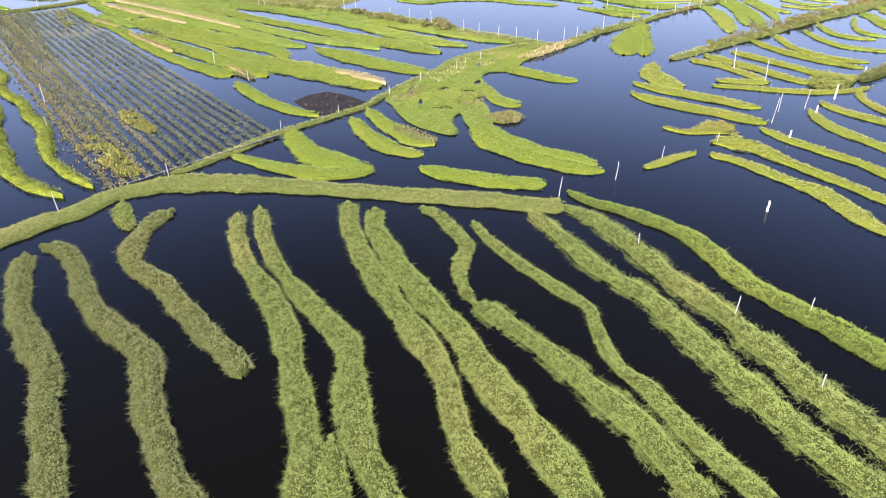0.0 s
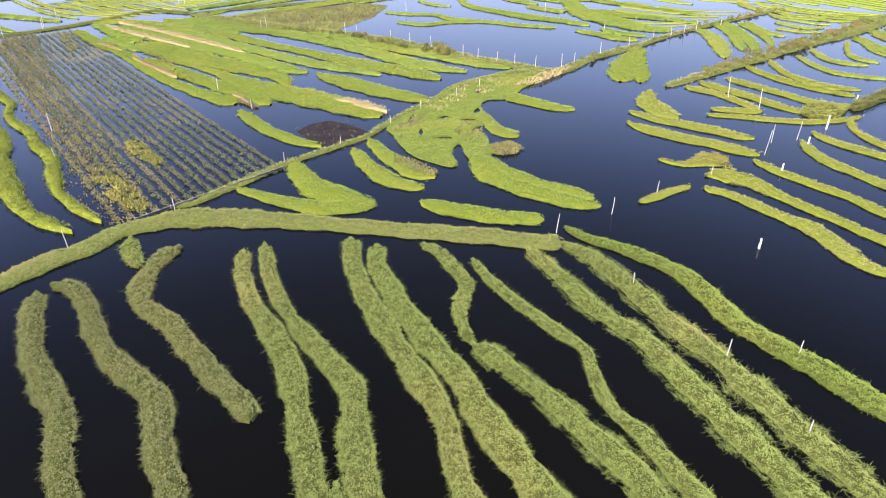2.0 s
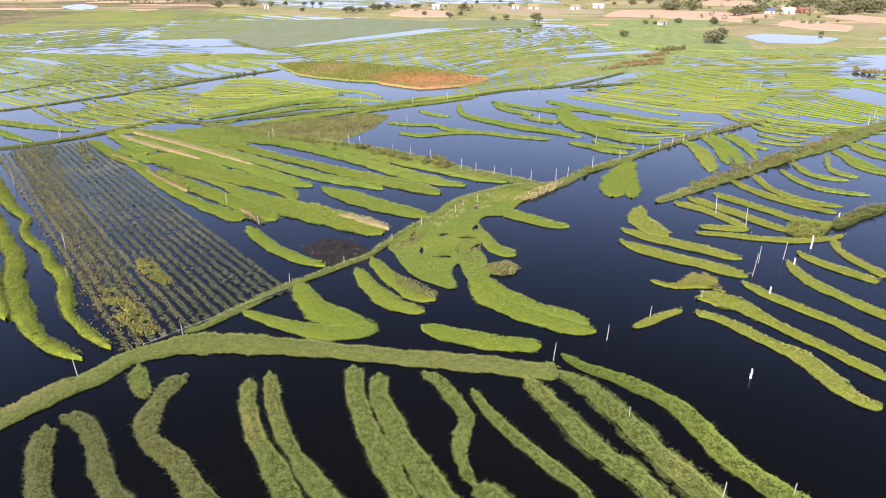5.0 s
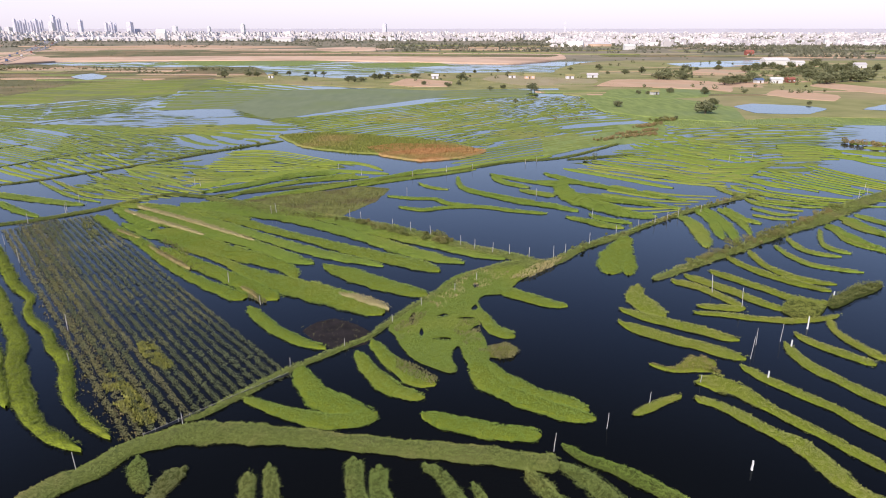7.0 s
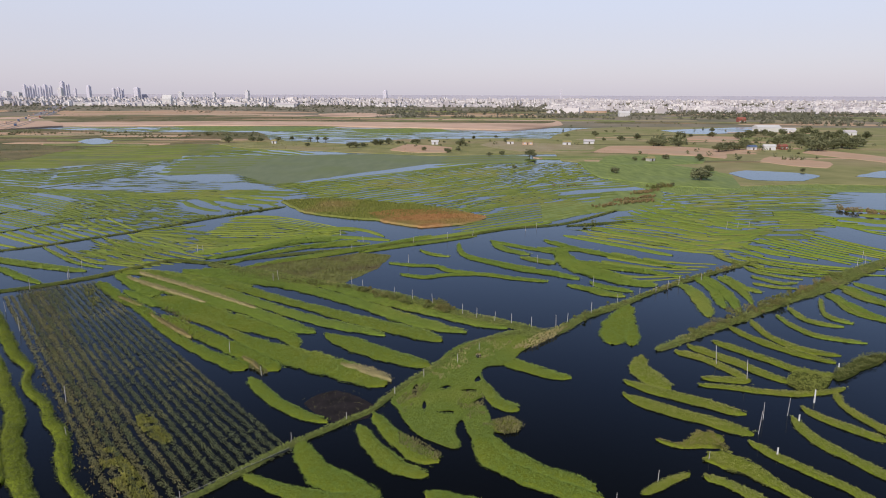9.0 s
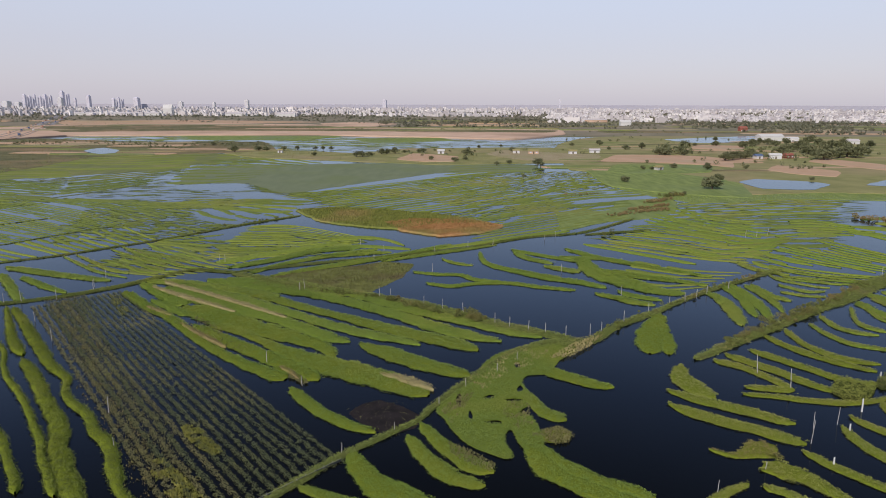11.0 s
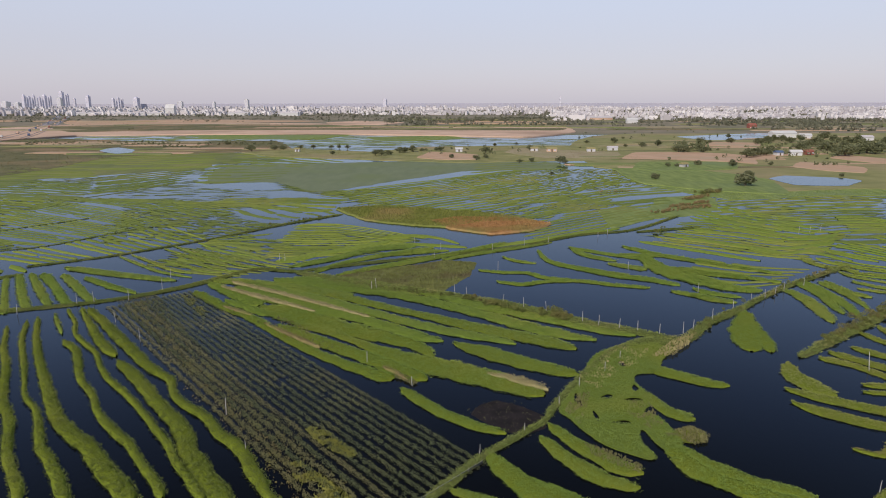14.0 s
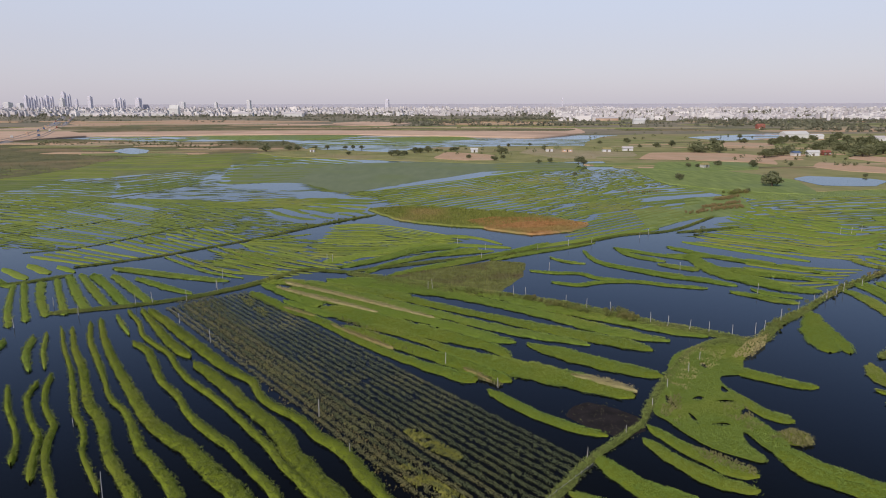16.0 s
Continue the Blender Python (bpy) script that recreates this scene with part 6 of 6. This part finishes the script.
tree_group([(219.4, 538.0, 9.7), (230.1, 548.9, 11.0), (241.3, 560.3, 9.2), (246.0, 560.3, 8.2), (259.4, 578.2, 9.6), (306.7, 704.7, 10.3), (329.1, 733.0, 10.7), (352.0, 763.5, 9.8), (303.0, 610.7, 11.4), (328.6, 646.9, 10.9), (348.7, 670.7, 13.9), (326.4, 610.9, 11.6), (306.7, 560.7, 11.8), (306.1, 549.4, 12.6)])
tree_group([(318.8, 560.7, 11.9), (332.0, 572.6, 12.2), (346.3, 584.9, 13.7), (346.3, 572.7, 14.6), (368.6, 597.8, 12.9), (408.8, 763.8, 14.5), (404.9, 733.4, 11.2), (401.3, 705.3, 12.2), (429.2, 733.6, 11.4), (442.2, 705.6, 11.1), (351.3, 624.9, 10.8), (356.4, 733.1, 9.5), (361.4, 763.5, 9.9), (383.5, 763.7, 10.0)])


def bush_row(a, b, count, size, seed, mat, label):
    r = np.random.default_rng(seed)
    a, b = np.array(a), np.array(b)
    k = r.uniform(0, 1, count)[:, None]
    c = a * (1 - k) + b * k + r.normal(0, size * 0.85, (count, 2))
    h = r.uniform(0.25, 1, count) ** 1.3 * size
    v, f = leaf_cloud(np.column_stack([c, h * 0.6 + 0.3]), h * 0.8, count * 170, size * 0.11, seed)
    tagged(mesh_object("bush_row", v, f, mat), label, "bushes", "", "stuff")


for k, (a, b, n, s) in enumerate([((46.0, 120.6), (59.2, 131.4), 26, 1.0), ((59.2, 131.4), (76.2, 144.5), 34, 1.35), ((76.2, 144.5), (100.4, 164.6), 34, 1.2),
                                  ((-39.3, 158.0), (-23.8, 151.6), 16, 0.9), ((-23.8, 151.6), (-12.2, 142.7), 20, 1.3), ((-12.2, 142.7), (2.1, 134.7), 24, 1.5), ((22.0, 125.6), (31.0, 135.2), 12, 0.9), ((31.0, 135.2), (57.0, 158.3), 16, 0.7), ((56.7, 157.9), (82.3, 178.4), 18, 1.0),
                                  ((-92.3, 244.9), (-75.5, 261.4), 22, 0.8),
                                  ((100.6, 326.6), (115.6, 336.1), 16, 2.0), ((46.2, 227.1), (53.3, 232.4), 6, 1.3)]):
    bush_row(a, b, n, s, 40 + k, bush_leaf, "olive and brown bushes growing along the embankment")
for k, (a, b, n, s) in enumerate([((159.3, 266.0), (175.8, 251.2), 34, 2.2), ((60.5, 271.0), (89.7, 288.5), 80, 1.5), ((72.0, 285.0), (95.0, 301.0), 70, 1.3), ((87.4, 307.7), (101.8, 320.0), 60, 1.5), ((52.0, 333.5), (70.2, 338.3), 20, 1.0)]):
    bush_row(a, b, n, s * 0.8, 60 + k, dry_bush, "reddish brown dry bushes on the wet flats")


def tree_belt(corners, count, size, seed, label="far belt of green trees paled by haze", thin=0.0):
    """Clumped crowns over a four-cornered stretch, thinned out where chance leaves clearings."""
    r = np.random.default_rng(seed)
    a, q, c, d = (np.array(k, float) for k in corners)
    u, v = r.uniform(0, 1, (count, 1)), r.uniform(0, 1, (count, 1))
    p = (a * (1 - u) + q * u) * (1 - v) + (d * (1 - u) + c * u) * v
    keep = [noise.noise((x * 0.012 + seed, y * 0.012, 0.5)) + 0.5 * noise.noise((x * 0.05, y * 0.05, seed)) > thin for x, y in p]
    p = p[keep]
    h = r.uniform(0.35, 1.0, len(p)) ** 1.3 * size
    v, f = leaf_cloud(np.column_stack([p, h * 0.45 + 0.5]), h * 0.6, len(p) * 18, size * 0.22, seed)
    tagged(mesh_object("tree_belt", v, f, hazed_belt_leaf if size < 9.5 and seed < 85 or seed == 84 else tree_leaf), label, "tree belt", "", "stuff")


tree_belt([(-1300, 1560), (-150, 1500), (-150, 2100), (-1500, 2200)], 1300, 6, 81, thin=0.05)
tree_belt([(-150, 1250), (700, 1200), (900, 1900), (-150, 1900)], 2400, 8, 82, thin=0.0)
tree_belt([(450, 1000), (1300, 950), (1700, 1700), (600, 1700)], 2400, 9, 83, thin=0.0)
tree_belt([(-1700, 2200), (1900, 1900), (2800, 3300), (-2500, 3300)], 4200, 10, 84, thin=-0.1)
tree_belt([(221.0, 538.6), (351.4, 561.6), (485.7, 786.9), (339.7, 764.3)], 110, 5.5, 85, "dense grove of dark green trees round the houses", -0.4)
tree_belt([(177.5, 597.3), (214.8, 597.5), (249.7, 705.2), (209.4, 687.3)], 26, 8, 86, "clump of dark green trees", -0.5)
tree_belt([(-426.3, 642.8), (-185.4, 668.0), (-222.9, 782.4), (-515.4, 780.5)], 420, 3.0, 87, "low scrub bushes on the flats", 0.0)
tree_belt([(-169.3, 608.4), (94.7, 548.7), (118.1, 686.7), (-181.1, 652.1)], 60, 4, 88, "low bushes on the bank", 0.0)
tree_belt([(94.7, 548.7), (274.0, 421.5), (699.2, 1097.5), (187.1, 1094.2)], 150, 4.0, 89, "scattered bushes on the pasture", 0.1)


tree_belt([(-612.6, 1068.1), (148.1, 1073.0), (200.1, 1297.3), (-813.2, 1423.1)], 380, 3.5, 90, "low dark scrub bushes on the dry flats", 0.0)


# ---- city ----
def city(seed, count, x0, x1, y0, y1, h0, h1, label):
    """Many small houses in clusters, each with a stair-head or water tank on its flat roof."""
    r = np.random.default_rng(seed)
    verts, faces = [], []
    cube = np.array([(x, y, z) for z in (0, 1) for y in (-.5, .5) for x in (-.5, .5)])
    quads = np.array([(0, 1, 5, 4), (1, 3, 7, 5), (3, 2, 6, 7), (2, 0, 4, 6), (4, 5, 7, 6)])
    n = 0
    while n < count * 16:
        y = r.uniform(y0, y1)
        x = r.uniform(x0, x1) * y
        if noise.noise((x * 0.004, y * 0.003, seed)) + r.normal(0, 0.22) < (-0.1 if seed < 3 else 0.07):
            continue
        w, d = r.uniform(4, 11) * (1 + (r.uniform() < 0.12) * 2.5), r.uniform(6, 16)
        h = h0 + (h1 - h0) * r.uniform() ** 2.5
        turn = r.uniform(-0.4, 0.3)
        c0, s0 = math.cos(turn), math.sin(turn)
        for dx, ww, zz, hh in ((0, w, 0, h), (r.uniform(-.25, .25) * w, w * r.uniform(.25, .5), h, r.uniform(1.5, 3.5))):
            q = cube * (ww, d, hh) + (dx, 0, 0)
            q = np.column_stack([q[:, 0] * c0 - q[:, 1] * s0, q[:, 0] * s0 + q[:, 1] * c0, q[:, 2]])
            verts.append(q + (x, y, zz + 0.5))
            faces.append(quads + n)
            n += 8
    tagged(mesh_object("city_blocks", np.vstack(verts), np.vstack(faces), concrete), label, "buildings", "", "stuff")


city(1, 1100, -0.75, 0.22, 2250, 3000, 4, 15, "dense pale low-rise city at the horizon")
city(2, 1700, -0.75, 0.25, 3000, 4600, 7, 21, "dense pale low-rise city at the horizon")
city(3, 1200, 0.15, 0.85, 1600, 2600, 4, 13, "dense white houses at the horizon")
city(4, 1300, 0.15, 0.85, 2600, 4300, 6, 17, "dense white houses at the horizon")


def tower(x, y, w, h, seed, wall):
    """A tall block with a stepped top and window bands."""
    r = np.random.default_rng(seed)
    root = tagged(new("tower"), "tall white tower block among low houses" if wall == white_paint else "tall tower block in the skyline, tinted pale violet by haze", "tower", "skyline towers")
    root.matrix_basis = pose(x, y, 0.5, 0, 0, -5 - r.uniform(-8, 8))
    bm = bmesh.new()
    box(bm, -w / 2, -w / 2, 0, w / 2, w / 2, h * 0.93)
    box(bm, -w * .3, -w * .3, h * 0.93, w * .25, w * .3, h)
    part("body", bm, wall, root)
    for side in (-1, 0, 1):
        bm = bmesh.new()
        box(bm, side * w * .3 - w * .09, -w / 2 - 0.3, h * .05, side * w * .3 + w * .09, -w / 2 + 0.1, h * .9)
        part("window_band", bm, glassy, root)


def skyline(spots, wall):
    for k, (x, w, h) in enumerate(spots):
        y = 4400.0
        tower((x - 784) / 1165 * y * 0.975, y + 23 * k % 300, w * 2.9, h * 3.1 + 8, k, wall)


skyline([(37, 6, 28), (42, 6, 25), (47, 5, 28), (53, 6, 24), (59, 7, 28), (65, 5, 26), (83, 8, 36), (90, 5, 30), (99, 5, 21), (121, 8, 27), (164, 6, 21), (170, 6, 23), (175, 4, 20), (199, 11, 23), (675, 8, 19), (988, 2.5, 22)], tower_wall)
skyline([(4, 14, 14), (21, 11, 12), (93, 9, 22), (306, 10, 14), (364, 6, 13), (422, 8, 18)], white_paint)


# ---- houses, sheds and the causeway ----
def house(x, y, w, d, h, wall, roof, label, name="house", turn=0):
    """A walled house with a gabled roof, a door and windows."""
    root = tagged(new(name), label, name.replace("_", " "), "far houses")
    root.matrix_basis = pose(x, y, 0.5, 0, 0, turn)
    bm = bmesh.new()
    box(bm, -w / 2, -d / 2, -0.3, w / 2, d / 2, h * 0.65)
    part("wall", bm, wall, root)
    bm = bmesh.new()
    o = 0.5
    a = [bm.verts.new(p) for p in ((-w / 2 - o, -d / 2 - o, h * .64), (w / 2 + o, -d / 2 - o, h * .64), (w / 2 + o, d / 2 + o, h * .64), (-w / 2 - o, d / 2 + o, h * .64))]
    e, g = bm.verts.new((-w / 2 - o, 0, h)), bm.verts.new((w / 2 + o, 0, h))
    for f in ((a[0], a[1], g, e), (a[2], a[3], e, g), (a[1], a[2], g), (a[3], a[0], e), (a[3], a[2], a[1], a[0])):
        bm.faces.new(f)
    part("roof", bm, roof, root)
    bm = bmesh.new()
    box(bm, -0.6, -d / 2 - 0.08, 0, 0.6, -d / 2 + 0.02, 2.1)
    part("door", bm, bark, root)
    for k in (-1, 1):
        bm = bmesh.new()
        box(bm, k * w * .3 - 0.8, -d / 2 - 0.06, 1.0, k * w * .3 + 0.8, -d / 2 + 0.02, 2.2)
        part("window", bm, glassy, root)


house(*(256.5, 561.0), 6, 5.5, 4.2, white_paint, blue_roof, "small white house with a blue roof by the grove", turn=10)
house(*(271.0, 561.1), 9, 6, 4.8, white_paint, white_paint, "white walled house with a pale roof by the grove", turn=-8)
house(*(285.1, 567.0), 7, 5.5, 4.5, red_roof, red_roof, "house with red walls and a red roof", turn=12)
house(*(397.4, 833.6), 30, 14, 9, white_paint, white_paint, "large white shed behind the trees", "shed", 5)
house(*(418.8, 821.4), 14, 9, 6, white_paint, white_paint, "low white shed behind the trees", "shed", -5)
house(*(466.2, 775.8), 12, 9, 6, white_paint, concrete, "pale house beyond the grove")
house(*(489.6, 1118.0), 12, 10, 9, red_roof, red_roof, "orange brown brick house on the plain")
house(*(140.7, 460.3), 5, 4, 3.5, bamboo, straw, "small thatched field hut", "hut", 30)
house(*(-11.8, 609.4), 6, 5, 4, white_paint, white_paint, "small white hut on the bank", "hut")
house(*(-160.9, 615.4), 4, 4, 3.5, white_paint, straw, "small pale hut under the trees", "hut")
house(*(58.0, 616.8), 6, 5, 4, white_paint, straw, "small pale hut on the bank", "hut")
house(*(73.1, 610.0), 9, 5, 4, sand, straw, "low thatched hut on the bank", "hut")
house(*(109.2, 610.2), 7, 5, 4, white_paint, straw, "small pale hut on the bank", "hut")
house(*(132.4, 624.3), 9, 5, 4, white_paint, concrete, "low pale shed on the bank", "shed")
house(*(-956.2, 2304.9), 30, 20, 38, white_paint, white_paint, "large white block at the city's edge", "block")
house(*(-1158.1, 2322.2), 330, 20, 12, white_paint, concrete, "very long low white warehouse at the city's edge", "warehouse")
house(*(-717.8, 2284.4), 70, 20, 13, white_paint, concrete, "low white warehouse at the city's edge", "warehouse")
house(*(-521.7, 2178.3), 60, 20, 15, white_paint, concrete, "low white warehouse at the city's edge", "warehouse")
house(*(344.9, 1651.4), 90, 20, 9, sand, concrete, "long low pale factory shed", "warehouse")
house(*(366.5, 1391.7), 22, 14, 12, white_paint, white_paint, "white house before the city", "block")


def causeway(points, width, z):
    p = smooth_run([(x, y, width) for x, y in points], 20.0)
    xy = p[:, :2]
    d = np.gradient(xy, axis=0)
    d /= np.linalg.norm(d, axis=1)[:, None]
    s = np.stack([d[:, 1], -d[:, 0]], 1)
    w = width / 2
    prof = [(-w * 2.2, 0.3), (-w, z), (-w, z + .5), (-w + .5, z + .5), (-w + .5, z), (w - .5, z), (w - .5, z + .5), (w, z + .5), (w, z), (w * 2.2, 0.3)]
    v = np.stack([np.column_stack([xy + s * o, np.full(len(xy), h)]) for o, h in prof], 1).reshape(-1, 3)
    i = np.arange(len(xy) - 1)[:, None] * 10 + np.arange(9)[None]
    f = np.stack([i, i + 1, i + 11, i + 10], -1).reshape(-1, 4)
    tagged(mesh_object("road", v, f, asphalt), "pale grey raised road with low walls", "road", "", "structure")
    return xy, d, s


def truck(x, y, z, turn, paint, long):
    root = tagged(new("truck"), "small far lorry on the raised road", "truck", "lorries on the road")
    root.matrix_basis = pose(x, y, z, 0, 0, turn)
    bm = bmesh.new()
    box(bm, -1.2, -long / 2, 0.9, 1.2, long / 2 - 2.2, 3.4)
    part("cargo_box", bm, paint, root)
    bm = bmesh.new()
    box(bm, -1.1, long / 2 - 2.1, 0.7, 1.1, long / 2, 2.8)
    part("cab", bm, white_paint, root)
    for k in (-1, 1):
        for e in (-long / 3, long / 3):
            bm = bmesh.new()
            bmesh.ops.create_cone(bm, cap_ends=True, segments=10, radius1=0.5, radius2=0.5, depth=0.35, matrix=Matrix.Translation((k * 1.0, e, 0.5)) @ Matrix.Rotation(math.pi / 2, 4, "Y"))
            part("wheel", bm, mud, root)


for shift, line in enumerate(([(-530.2, 685.8), (-560.3, 785.0), (-628.3, 949.8), (-780.2, 1257.9), (-1031.7, 1741.0), (-1304.8, 2243.1)], [(-549.1, 832.2), (-619.9, 983.4), (-787.5, 1317.8), (-1007.4, 1739.4), (-1269.3, 2240.1)])):
    xy, d, s = causeway(line, 11 if shift == 0 else 7, 1.4)
    r = np.random.default_rng(shift)
    for k in range(4, len(xy) - 4, 5 if shift == 0 else 8):
        q = xy[k] + s[k] * r.choice((-3.0, 3.0) if shift == 0 else (-2.0, 2.0))
        truck(q[0], q[1], 1.4, math.degrees(math.atan2(-d[k][0], d[k][1])), [white_paint, red_roof, blue_roof, sand][r.integers(0, 4)], r.uniform(5, 10))


# far land; its pale haze is put into the backdrop's colour
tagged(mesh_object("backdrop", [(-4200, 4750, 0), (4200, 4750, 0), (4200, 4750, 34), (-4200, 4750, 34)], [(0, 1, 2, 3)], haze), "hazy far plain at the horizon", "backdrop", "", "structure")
